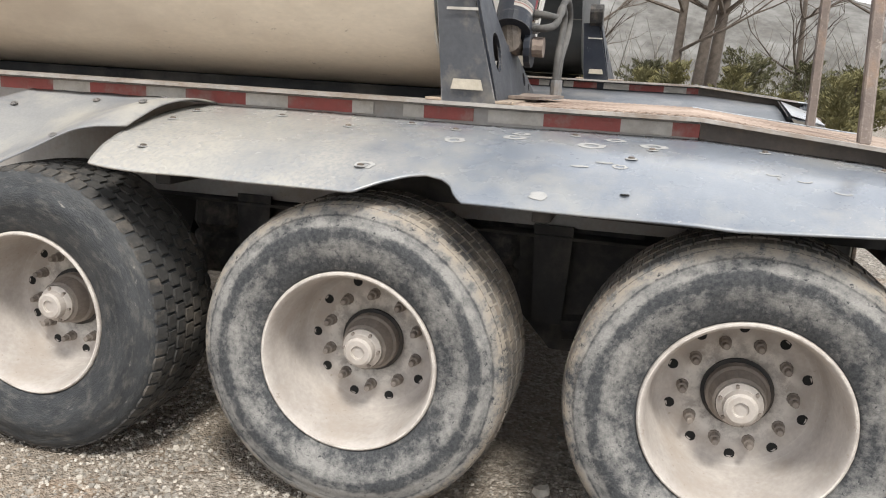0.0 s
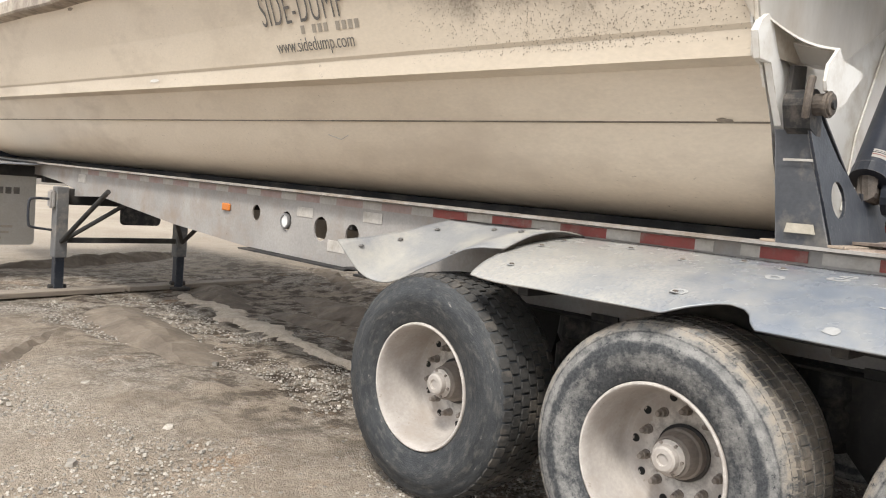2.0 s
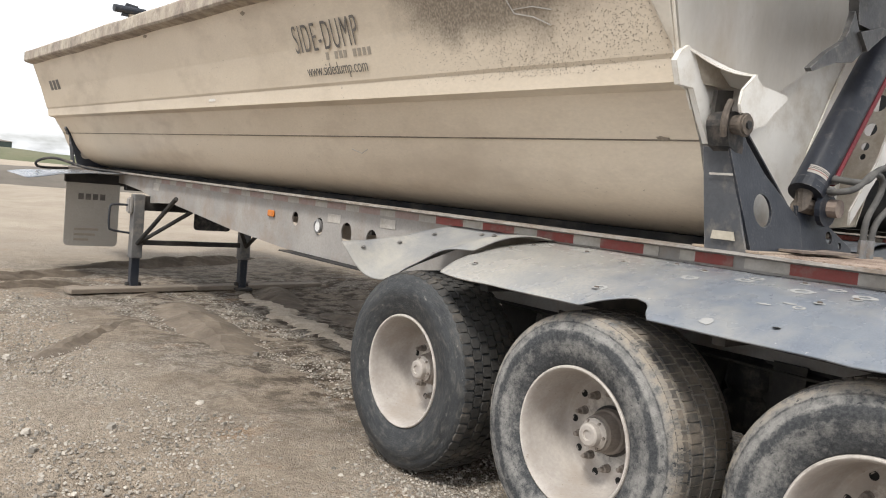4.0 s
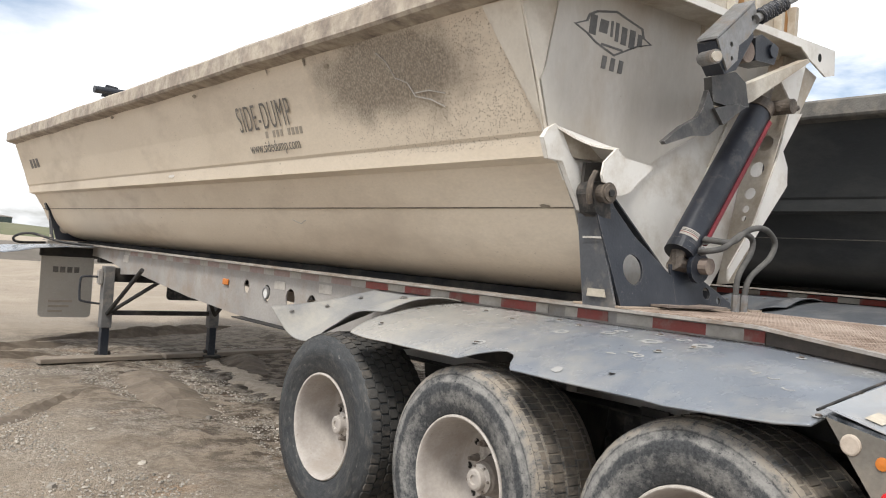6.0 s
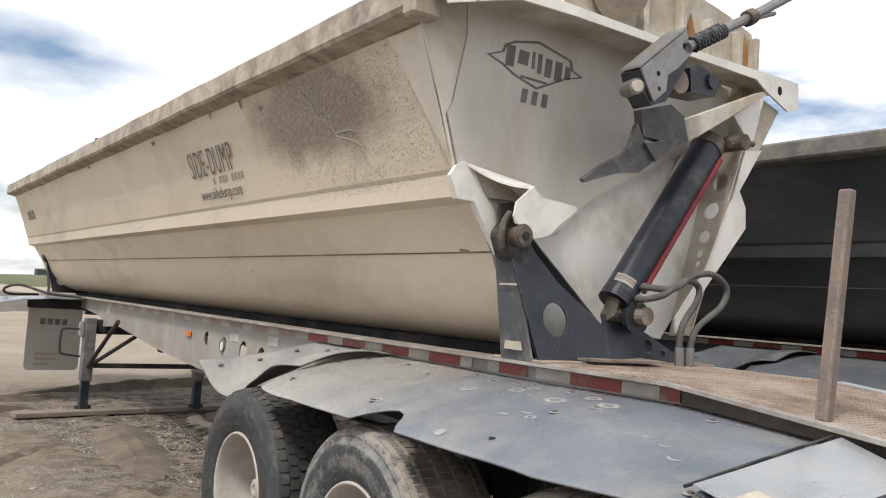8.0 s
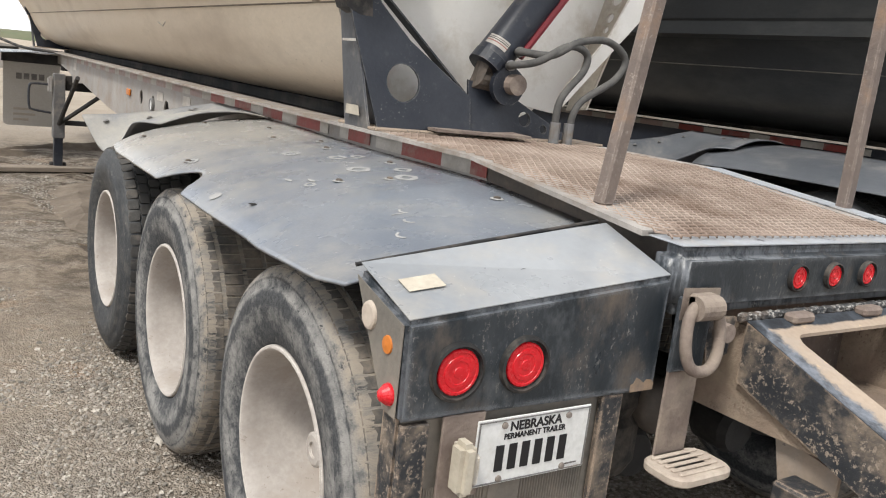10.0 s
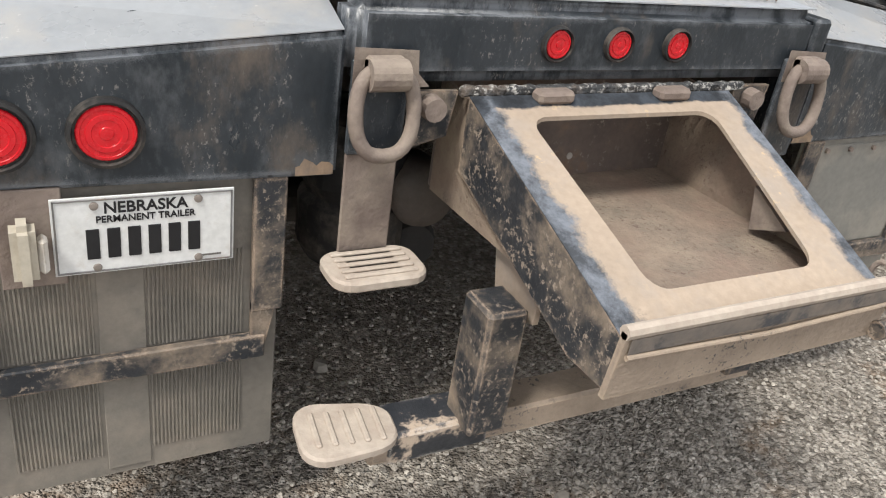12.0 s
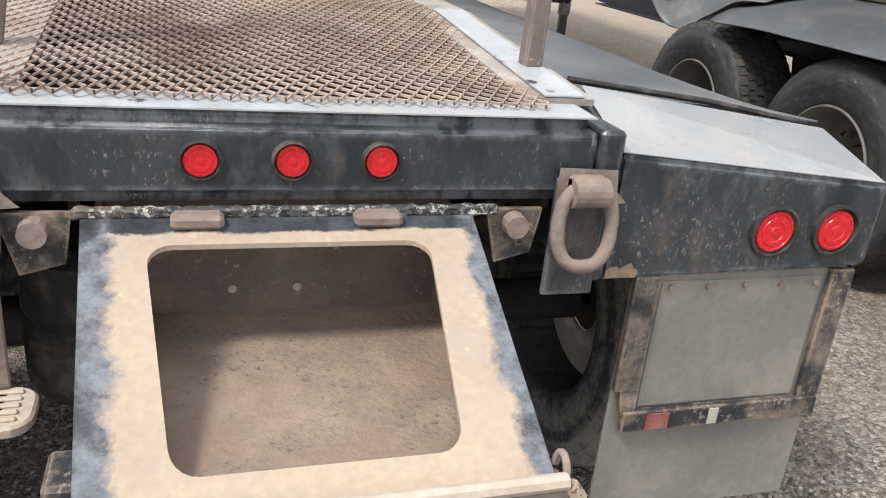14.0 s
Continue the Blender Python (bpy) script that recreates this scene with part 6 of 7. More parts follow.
def make_tub(name, label, ox, oy, m_side, m_lip, m_end, detailed):
    t = thing(name, label, "dump tub", (ox, oy, 1.36 if detailed else 1.46), "side-dump tubs")
    SPAN[t.name] = 1.46
    Z = -1.46
    def dn(bm):
        return moved(bm, Matrix.Translation((0, 0, Z)))
    Y0, Y1 = 2.0, 13.8
    left = PROFILE[1:]
    full = left + [(mx(x), z) for x, z in left[::-1]]
    inner = [(x + 0.012 if x < XC else x - 0.012, z + 0.012) for x, z in full]
    b = bmesh.new()
    NY = 40
    def ring(pts, y):
        return [b.verts.new((x + 0.006 * noise.noise((y * 0.7, z * 2, 3)) * (1 if z > 1.7 else 0), y, z)) for x, z in pts]
    outs = [ring(full, Y0 + (Y1 - Y0) * k / NY) for k in range(NY + 1)]
    ins = [ring(inner, Y0 + (Y1 - Y0) * k / NY) for k in range(NY + 1)]
    for k in range(NY):
        for i in range(len(full) - 1):
            b.faces.new((outs[k][i], outs[k][i + 1], outs[k + 1][i + 1], outs[k + 1][i]))
            b.faces.new((ins[k][i], ins[k + 1][i], ins[k + 1][i + 1], ins[k][i + 1]))
    for f in b.faces:
        f.smooth = f.calc_center_median().z < 1.93
    part("tub_shell", dn(b), m_side, t, "ribbed steel tub wall")
    part("wear_strip", dn(box(-0.12, 0.15, 2.05, 13.75, 1.419, 1.490, 0.002)), M_DARK, t)
    for sd in (-1, 1):
        X = (lambda x: x) if sd < 0 else mx
        b = bmesh.new()
        sec = [(-1.250, 2.965), (-1.265, 2.985), (-1.262, 3.105), (-1.245, 3.125), (-1.12, 3.125), (-1.11, 3.10), (-1.11, 2.96), (-1.13, 2.945)]
        rs = []
        for k in range(61):
            y = Y0 - 0.06 + (Y1 - Y0 + 0.08) * k / 60
            rs.append([b.verts.new((X(x) + 0.006 * noise.noise((y * 1.7, z, 5)), y, z + 0.010 * noise.noise((y * 1.3, x, 8)))) for x, z in sec])
        for a, c in zip(rs, rs[1:]):
            for i in range(len(sec)):
                b.faces.new((a[i], a[(i + 1) % len(sec)], c[(i + 1) % len(sec)], c[i]))
        b.faces.new(rs[0])
        b.faces.new(rs[-1])
        part("top_rim", dn(b), m_lip, t, "battered top rim with chipped paint")
    # lap seam along the wall
    part("lap_seam", dn(tube([(-0.664, Y0, 1.955), (-0.664, Y1, 1.955)], 0.0045, 6)), M_SEAMLINE if detailed else m_lip, t, "dark dirty lap seam")
    # end sheets
    for y, dy in ((Y0, 0.012), (Y1, -0.012)):
        part("end_sheet", dn(plate(full, on_y(y), dy)), m_end, t, "smooth white end sheet" if detailed else "dark end sheet")
    return t, dn


tub, TD = make_tub("dump_tub", "cream side-dump tub with white end and battered rim", 0, 0, M_TUB, M_LIP, M_WHITE, True)


def tub_details(t, dn):
    def add(name, bm, m, label="", smooth=False):
        return part(name, dn(bm), m, t, label, smooth)
    # top flange of the end, bent out over the sheet
    fl = [(-1.20, 3.06), (-0.89, 3.13), (-0.70, 3.155), (0.0, 3.155), (0.48, 3.16), (0.98, 3.175), (1.42, 3.185), (1.433, 3.024), (1.318, 2.994), (1.10, 3.069), (1.0, 3.12), (0.546, 3.118), (0.20, 3.115), (-0.45, 3.105), (-0.775, 3.09), (-0.93, 3.045), (-1.175, 2.965)]
    add("end_flange", plate(fl, on_y(1.74), 0.012), M_WHITE, "white folded top flange of the end")
    def shelf(u, v):
        x = -1.20 + 2.63 * u
        z = lerp_table([(-1.20, 3.045), (-0.89, 3.11), (0.0, 3.135), (0.90, 3.15), (1.43, 3.16)], x)[0]
        return (x, 1.742 + 0.27 * v, z)
    add("flange_shelf", sheet(shelf, 26, 2, 0.010), M_CHANNEL)
    # left corner post and cap
    add("corner_plate", plate([(-1.17, 3.06), (-0.885, 3.11), (-0.90, 2.95), (-0.96, 2.62), (-0.985, 2.56), (-1.0, 2.58), (-1.145, 2.95)], on_y(1.985), 0.010), M_GUSSET, "pale cream corner gusset")
    add("wall_edge", tube([(-1.150, 1.985, 2.955), (-1.005, 1.985, 2.58), (-0.920, 1.985, 2.325)], 0.009, 8), M_GUSSET, "pale rubbed edge of the tub wall")
    add("corner_cap", box(-1.275, -1.13, 1.86, 1.955, 2.93, 3.10, 0.012), M_LIP)
    add("flange_hole", plate(circle_pts(-1.03, 3.045, 0.024, 14, 0.03), on_y(1.7385), 0.001), M_GAPSHADE)
    add("flange_hole", plate(circle_pts(1.23, 3.10, 0.022, 14, 0.028), on_y(1.7385), 0.001), M_GAPSHADE)
    # doubler sheet with a stepped lower edge
    dbl = [(-0.91, 3.11), (-0.5, 3.13), (0.0, 3.14), (0.9, 3.155), (1.05, 3.10), (0.95, 2.76), (0.75, 2.69), (0.40, 2.515), (0.16, 2.40), (-0.10, 2.256), (-0.13, 2.218), (-0.27, 2.077), (-0.40, 2.06), (-0.55, 2.20), (-0.905, 2.33), (-0.982, 2.565), (-0.955, 2.63), (-0.90, 2.95)]
    add("doubler_sheet", plate(dbl, on_y(1.975), 0.012), M_DUSTSHADE, "dusty white doubler sheet, flange shade in its grey, with a jagged lower edge")
    # pivot pocket
    add("pivot_flange", plate([(-0.958, 2.278), (-0.926, 2.327), (-0.879, 2.357), (-0.838, 2.336), (-0.762, 2.227), (-0.671, 2.135), (-0.656, 1.941), (-0.719, 2.025), (-0.816, 2.176), (-0.916, 2.177)], on_y(1.955), 0.03), M_WHITE, "white corner flange")
    def hood(u, v):
        a = Vector((-0.866, 1.955, 2.346)).lerp(Vector((-0.614, 1.765, 2.258)), u)
        a.z -= 0.028 * math.sin(math.pi * u)
        return tuple(a.lerp(Vector((-0.866 + 0.42 * u, 1.966, 2.352 - 0.05 * u)), v))
    add("pivot_hood", sheet(hood, 12, 4, 0.010), M_WHITE, "white hood over the pivot")
    # beige plate that holds the shadow tone up under the white hood
    add("hood_back", plate([(-0.86, 2.335), (-0.44, 2.29), (-0.55, 2.21), (-0.735, 2.205)], on_y(1.958), 0.006), M_CHANNEL)
    add("pivot_pocket", plate([(-0.685, 2.185), (-0.56, 2.20), (-0.56, 1.98), (-0.70, 2.00)], on_y(1.915), 0.02), M_DARK)
    add("pivot_plate", plate([(-0.626, 2.256), (-0.58, 2.217), (-0.35, 2.201), (-0.339, 2.182), (-0.448, 2.101), (-0.497, 2.05), (-0.549, 2.03), (-0.602, 2.018), (-0.641, 2.071), (-0.71, 2.077), (-0.726, 2.111), (-0.714, 2.176)], on_y(1.765), 0.014), M_WHITE, "white pivot plate")
    add("plate_return", sheet(lambda u, v: (-0.62 + 0.275 * u, 1.768 + 0.2 * v, 2.252 - 0.055 * min(1, u * 3) + 0.04 * v), 6, 2, 0.010), M_WHITE)
    add("pivot_pin", tube([(-0.665, 1.752, 2.027), (-0.665, 1.92, 2.027)], 0.044, 18), M_PIN, "rusty pivot pin")
    add("pivot_washer", tube([(-0.665, 1.762, 2.027), (-0.665, 1.775, 2.027)], 0.054, 20), M_PIN)
    add("pivot_nut", tube([(-0.665, 1.742, 2.027), (-0.665, 1.755, 2.027)], 0.020, 6), M_RUBBER)
    add("latch_hook", tube(curve_pts([(-0.70, 1.83, 2.13), (-0.74, 1.82, 2.08), (-0.75, 1.82, 2.02), (-0.73, 1.83, 1.97)]), 0.016, 8), M_PIN, "dark latch hook")
    # channel with lightening holes beside the cylinder
    hs = [circle_pts(u, v, r, 18) for u, v, r in ((1.865, 2.505, 0.052), (1.885, 2.335, 0.050), (1.895, 2.18, 0.038), (1.90, 2.08, 0.024), (1.90, 2.02, 0.018))]
    web = [(1.985, 2.78), (1.76, 2.78), (1.78, 2.45), (1.81, 1.95), (1.84, 1.62), (1.985, 1.60)]
    add("end_channel", plate(web, lambda u, v, w: (0.63 + (v - 1.60) * 0.27 + w, u, v), 0.012, hs), M_CHANNEL, "dusty stiffener with a row of round holes")
    add("channel_face", plate([(1.127, 2.724), (0.933, 2.456), (0.995, 2.367), (1.005, 2.248), (0.433, 1.623), (0.425, 1.70), (0.665, 1.985), (0.87, 2.40), (0.97, 2.70)], on_y(1.775), 0.012), M_WHITE, "white outer face of the stiffener")
    add("end_skirt", plate([(0.22, 1.62), (0.56, 1.58), (0.74, 1.80), (1.05, 2.26), (1.08, 2.62), (0.7, 2.72), (0.3, 2.0)], on_y(1.986), 0.010), M_WHITE, "white lower corner sheet")
    add("corner_gusset", plate([(0.827, 2.873), (1.114, 3.057), (1.01, 2.724)], on_y(1.76), 0.012), M_WHITE, "white triangular gusset")
    add("right_wall_edge", plate([(1.318, 3.0), (1.12, 3.05), (1.0, 2.70), (0.96, 2.55), (0.945, 2.44)], on_y(1.80), 0.15), M_CHANNEL)
    add("latch_arm", plate([(0.388, 2.768), (1.014, 3.042), (1.048, 3.031), (0.444, 2.677), (0.15, 2.55), (0.12, 2.64)], on_y(1.70), 0.07), M_CHANNEL, "dusty white latch arm")
    add("cylinder_pin", tube([(0.78, 1.64, 2.70), (0.78, 1.90, 2.70)], 0.045, 14), M_PIN, "rusty upper cylinder pin")
    add("cylinder_pin", tube([(0.72, 1.70, 2.68), (0.93, 1.70, 2.72)], 0.018, 8), M_PIN)
    # latch assembly
    add("latch_box", plate([(-0.284, 2.837), (0.016, 3.091), (0.07, 2.994), (-0.028, 2.894), (-0.10, 2.843), (-0.105, 2.767), (-0.187, 2.698), (-0.243, 2.769)], on_y(1.46), 0.012, [circle_pts(-0.165, 2.835, 0.014, 10), circle_pts(0.012, 3.01, 0.016, 10), circle_pts(-0.155, 2.765, 0.012, 10)]), M_STEEL, "grey steel latch cheek plate")
    add("latch_top", plate([(-0.29, 2.838), (0.016, 3.096), (0.016, 3.108), (-0.29, 2.850)], on_y(1.458), 0.125), M_STEEL)
    add("latch_cheek", plate([(-0.284, 2.830), (0.01, 3.08), (0.05, 2.92), (-0.09, 2.72), (-0.187, 2.68), (-0.25, 2.74)], on_y(1.475), 0.11), M_BLACK)
    add("latch_knob", tube([(-0.357, 1.415, 2.726), (-0.30, 1.53, 2.740)], 0.036, 18), M_STEEL, "round steel latch knob")
    add("knob_cap", tube([(-0.364, 1.402, 2.724), (-0.355, 1.420, 2.727)], 0.026, 14), M_CHANNEL)
    add("latch_roller", tube([(0.02, 1.485, 2.845), (0.03, 1.66, 2.845)], 0.060, 20), M_RUSTBAR, "rusty roller")
    add("latch_block", plate([(0.108, 2.937), (0.166, 2.968), (0.248, 2.953), (0.343, 2.933), (0.307, 2.832), (0.123, 2.819)], on_y(1.50), 0.16, [circle_pts(0.274, 2.918, 0.022, 12)]), M_BLACK, "black latch block")
    add("block_boss", tube([(0.274, 1.485, 2.900), (0.274, 1.52, 2.900)], 0.040, 8), M_CYL)
    add("latch_plate", plate([(-0.115, 2.696), (0.10, 2.765), (0.203, 2.724), (0.246, 2.598), (0.029, 2.569), (-0.089, 2.572)], on_y(1.60), 0.05), M_LATCH, "dark grey latch plate")
    add("latch_blade", plate([(-0.134, 2.624), (-0.087, 2.558), (-0.036, 2.495), (-0.02, 2.45), (-0.104, 2.389), (-0.251, 2.364), (-0.455, 2.291), (-0.474, 2.305), (-0.341, 2.399), (-0.213, 2.466), (-0.173, 2.519)], on_y(1.60), 0.03), M_LATCH, "dark bent blade")
    add("latch_fold", plate([(-0.097, 2.531), (0.108, 2.591), (0.192, 2.587), (0.101, 2.531), (-0.009, 2.456)], on_y(1.58), 0.06), M_LATCH)
    rod = [(0.03, 1.46, 3.01), (0.52, 1.45, 3.295), (1.5, 1.43, 3.90)]
    add("tarp_rod", tube(rod, 0.026, 10), M_STEEL, "grey tarp rod")
    sp = []
    d = (Vector(rod[1]) - Vector(rod[0])).normalized()
    e1 = d.orthogonal().normalized()
    e2 = d.cross(e1)
    for k in range(90):
        a = k * 0.75
        sp.append(Vector(rod[0]) + d * (0.04 + 0.0028 * k) + (e1 * math.cos(a) + e2 * math.sin(a)) * 0.036)
    add("rod_spring", tube(sp, 0.009, 6), M_BLACK, "black coil spring")
    add("rod_pin", tube([(0.50, 1.45, 3.27), (0.71, 1.45, 3.36)], 0.012, 8), M_STEEL)
    add("rod_collar", tube([(0.47, 1.45, 3.265), (0.52, 1.45, 3.295)], 0.042, 12), M_PIN)
    add("tarp_arm", tube([(0.60, 1.75, 3.62), (0.95, 1.60, 3.70), (1.8, 1.4, 3.86)], 0.045, 10), M_BLACK, "black tarp arm")
    # raised head board
    add("head_board", plate([(1.37, 3.06), (1.345, 3.54), (1.10, 3.60), (0.87, 3.63), (0.80, 3.95), (-0.25, 3.95), (-0.25, 3.06)], on_y(2.03), 0.02), M_CHANNEL, "cream raised head board with rust runs")
    for x in (0.30, 0.62, 0.86, 1.16, 1.33):
        add("board_rib", box(x - 0.02, x + 0.02, 1.97, 2.03, 3.06, 3.50 + max(0, 0.85 - x) * 0.8, 0.004), M_CHANNEL)
    for x in (0.74, 1.27):
        add("rust_run", plate([(x - 0.05, 3.14), (x + 0.03, 3.14), (x + 0.05, 3.4), (x, 3.52), (x - 0.04, 3.40)], on_y(2.0265), 0.002), mat("orange rust stain", (0.30, 0.14, 0.05), (0.42, 0.24, 0.10), 12, 0.9), "orange rust run")
    add("tarp_post", box(0.16, 0.24, 13.62, 13.70, 3.05, 4.00, 0.006), M_CHANNEL, "cream post of the front tarp gear")
    add("tarp_gear", tube([(-0.08, 13.60, 4.01), (0.42, 13.66, 4.03)], 0.060, 14), M_BLACK, "black front tarp roller")
    add("gear_bracket", plate([(0.05, 3.92), (0.34, 3.92), (0.30, 4.11), (0.12, 4.13)], on_y(13.64), 0.05), M_BLACK)
    add("tarp_roll", tube([(0.02, 1.90, 3.40), (0.10, 2.05, 3.46)], 0.15, 20), M_WOOD, "rolled weathered tarp")
    # soot-caked patch with an uneven outline
    rnd = random.Random(11)
    def wall_x(z):
        return lerp_table([(1.945, -0.655), (2.172, -0.80), (2.195, -0.885), (2.30, -0.90), (2.32, -0.915), (2.58, -1.0), (2.955, -1.145)], z)[0]
    b = bmesh.new()
    for k in range(15000):
        y, z = rnd.uniform(2.03, 4.3), rnd.uniform(2.26, 2.93)
        dens = 0.16 + 0.9 * math.exp(-((y - 3.25) / 0.55) ** 2 - ((z - 2.72) / 0.20) ** 2) + 0.25 * (y < 3.2)
        dens *= 0.45 + noise.noise((y * 3, z * 5, 2)) * 0.9 + 0.4
        if y > 3.75:
            dens *= max(0, 1 - (y - 3.75) / 0.35)
        if rnd.random() > dens:
            continue
        s = rnd.uniform(0.0018, 0.0042)
        x = wall_x(z) - 0.001
        q = [b.verts.new((x - 0.0005, y + s * math.cos(a + rnd.random()), z + s * 0.9 * math.sin(a + rnd.random()))) for a in (0, 1.25, 2.5, 3.75, 5.0)]
        tip = b.verts.new((x - s * 0.45, y, z))
        for i in range(5):
            b.faces.new((q[i], q[(i + 1) % 5], tip))
    g = add("grit_crust", b, M_GRIME, "crust of dark soot and grit")
    g["kind"] = "stuff"
    for y, z, a, bb in ((4.18, 2.93, 0.018, 0.05), (3.9, 2.86, 0.03, 0.015), (6.2, 2.90, 0.05, 0.015), (8.6, 2.92, 0.06, 0.015), (7.3, 2.255, 0.10, 0.018), (2.2, 1.96, 0.05, 0.012), (4.75, 2.93, 0.01, 0.03)):
        pts = [(y + a * rnd.uniform(0.6, 1.2) * math.cos(q), z + bb * rnd.uniform(0.6, 1.2) * math.sin(q)) for q in [k * math.pi / 5 for k in range(10)]]
        add("paint_chip", plate(pts, lambda u, v, w: (wall_x(v) - 0.0075 - w, u, v), 0.001), M_GRIME if y != 7.3 else M_WHITE)
    for pth in (((3.30, 2.86), (3.22, 2.80), (3.16, 2.70), (3.05, 2.66), (3.0, 2.58), (2.86, 2.55), (2.74, 2.50)), ((3.0, 2.60), (2.86, 2.60), (2.72, 2.57)), ((5.1, 1.86), (4.95, 1.83), (4.88, 1.86))):
        add("paint_scratch", tube([(wall_x(z) - 0.007, y, z) for y, z in pth], 0.0035, 5), M_WHITETAPE)
    add("wall_fold", plate([(1.99, 2.93), (2.27, 2.94), (2.20, 2.78), (2.03, 2.40), (1.99, 2.33)], lambda u, v, w: (wall_x(v) - 0.010 - w, u, v), 0.004), M_GUSSET, "smooth cream strip folded round the corner")
    # lettering on the side
    def on_wall(y, z):
        up = Vector((-0.145, 0, 0.375)).normalized()
        right = Vector((0, -1, 0))
        out = right.cross(up)
        m = Matrix((right, up, out)).transposed().to_4x4()
        m.translation = Vector((wall_x(z), y, z)) + out * 0.010
        return m
    T = Matrix.Translation((0, 0, -1.46))
    text("lettering", "SIDE-DUMP", 0.30, T @ on_wall(5.46, 2.545), M_LETTER, t, 0.54, "LEFT", -0.0035, 1.16)
    text("lettering", "www.sidedump.com", 0.125, T @ on_wall(5.34, 2.375), M_LETTER, t, 0.82, "LEFT", -0.0008)
    for k in range(10):
        if k in (1, 5):
            continue
        y = 5.04 - 0.062 * k
        add("number_bar", plate([(y, 2.475), (y - 0.04, 2.475), (y - 0.04, 2.525), (y, 2.525)], lambda u, v, w: (wall_x(v) - 0.002 - w, u, v), 0.001), M_FADED)
    # front decal, plain bars
    for k in range(3):
        add("decal_bar", plate([(13.2 - 0.2 * k, 2.55), (13.05 - 0.2 * k, 2.55), (13.05 - 0.2 * k, 2.68), (13.2 - 0.2 * k, 2.68)], lambda u, v, w: (wall_x(v) - 0.002 - w, u, v), 0.001), M_LETTER)
    # maker's mark as plain shapes, unit number as bars
    dia = [(-0.784, 2.889), (-0.695, 2.925), (-0.678, 2.964), (-0.619, 2.994), (-0.464, 3.029), (-0.334, 3.002), (-0.24, 2.984), (-0.224, 2.934), (-0.155, 2.911), (-0.273, 2.876), (-0.465, 2.783), (-0.62, 2.824), (-0.687, 2.859)]
    add("makers_mark", plate(dia, on_y(1.9725), 0.002, [[(-0.465 + (u + 0.465) * 0.93, 2.905 + (v - 2.905) * 0.90) for u, v in dia]]), M_LOGO, "dark outline of a stencilled badge")
    for k, (x, w, h) in enumerate(((-0.67, 0.060, 0.105), (-0.595, 0.075, 0.07), (-0.505, 0.022, 0.085), (-0.468, 0.032, 0.10), (-0.42, 0.05, 0.095), (-0.355, 0.055, 0.10), (-0.285, 0.045, 0.065))):
        z = 2.915 + 0.01 * math.sin(k)
        add("mark_bar", plate([(x, z - h / 2), (x + w * 0.85, z - h / 2), (x + w, z + h / 2), (x + w * 0.15, z + h / 2)], on_y(1.9725), 0.002), M_LOGO)
    add("mark_bar", plate([(-0.57, 2.822), (-0.40, 2.822), (-0.40, 2.834), (-0.57, 2.834)], on_y(1.9725), 0.002), M_LOGO)
    for k in range(3):
        x = -0.562 + 0.066 * k
        add("number_bar", plate([(x, 2.702), (x + 0.035, 2.702), (x + 0.045, 2.772), (x + 0.01, 2.772)], on_y(1.9725), 0.002), M_LOGO)


tub_details(tub, TD)

# ---------------------------------------------------------------- neighbouring trailer
OX, OY = 4.10, -0.12
other = make_trailer("parked_trailer", "second side-dump trailer with black tub parked alongside", OX, OY, False)
tub2, TD2 = make_tub("black_dump_tub", "scraped black dump tub with dusty rim", OX, OY, M_BLACKTUB, M_BLACKLIP, M_BLACKTUB, False)

# ---------------------------------------------------------------- yard
def gravel():
    rnd = random.Random(5)
    verts, faces = [], []
    def stone(x, y, s):
        k = len(verts)
        a0 = rnd.random() * 6
        n = 5
        for j, (r, h) in enumerate(((1.0, 0.0), (0.75, 0.75))):
            for i in range(n):
                a = a0 + 2 * math.pi * i / n
                q = s * r * rnd.uniform(0.7, 1.2)
                verts.append((x + q * math.cos(a), y + q * math.sin(a), -0.012 + s * h * rnd.uniform(0.7, 1.2)))
        for i in range(n):
            faces.append((k + i, k + (i + 1) % n, k + n + (i + 1) % n, k + n + i))
        faces.append(tuple(k + n + i for i in range(n)))
    for _ in range(34000):
        stone(rnd.uniform(-3.6, 3.4), rnd.uniform(-1.6, 3.0), rnd.uniform(0.003, 0.010))
    for _ in range(46000):
        x, y = rnd.uniform(-5.5, 1.0), rnd.uniform(2.0, 10.0)
        if noise.noise((x * 0.8, y * 0.8, 6)) > -0.15 - 0.5 * (x < -1.6):
            stone(x, y, rnd.uniform(0.004, 0.010) * (1 + rnd.random() ** 6))
    for _ in range(120):
        stone(rnd.uniform(-5, 3), rnd.uniform(-1.5, 10), rnd.uniform(0.02, 0.04))
    me = bpy.data.meshes.new("loose_gravel")
    me.from_pydata(verts, [], faces)
    me.materials.append(M_STONE)
    tagged(new("loose_gravel", me), "loose grey limestone gravel over the yard", "gravel", kind="stuff")


gravel()


def timber(x0, y0, x1, y1, z, w, h, label):
    d = Vector((x1 - x0, y1 - y0, 0))
    L = d.length
    b = box(0, L, -w / 2, w / 2, 0, h, 0.006)
    ob = part("timber", b, M_WOOD)
    ob.matrix_basis = Matrix.Translation((x0, y0, z)) @ Matrix.Rotation(math.atan2(d.y, d.x), 4, "Z")
    tagged(ob, label, "timber", "planks under the landing feet")


timber(-1.45, 9.18, 0.0, 9.38, 0.01, 0.20, 0.055, "weathered plank lying under the landing feet")
timber(0.05, 9.38, 1.95, 9.64, 0.01, 0.20, 0.055, "weathered plank lying under the landing feet")


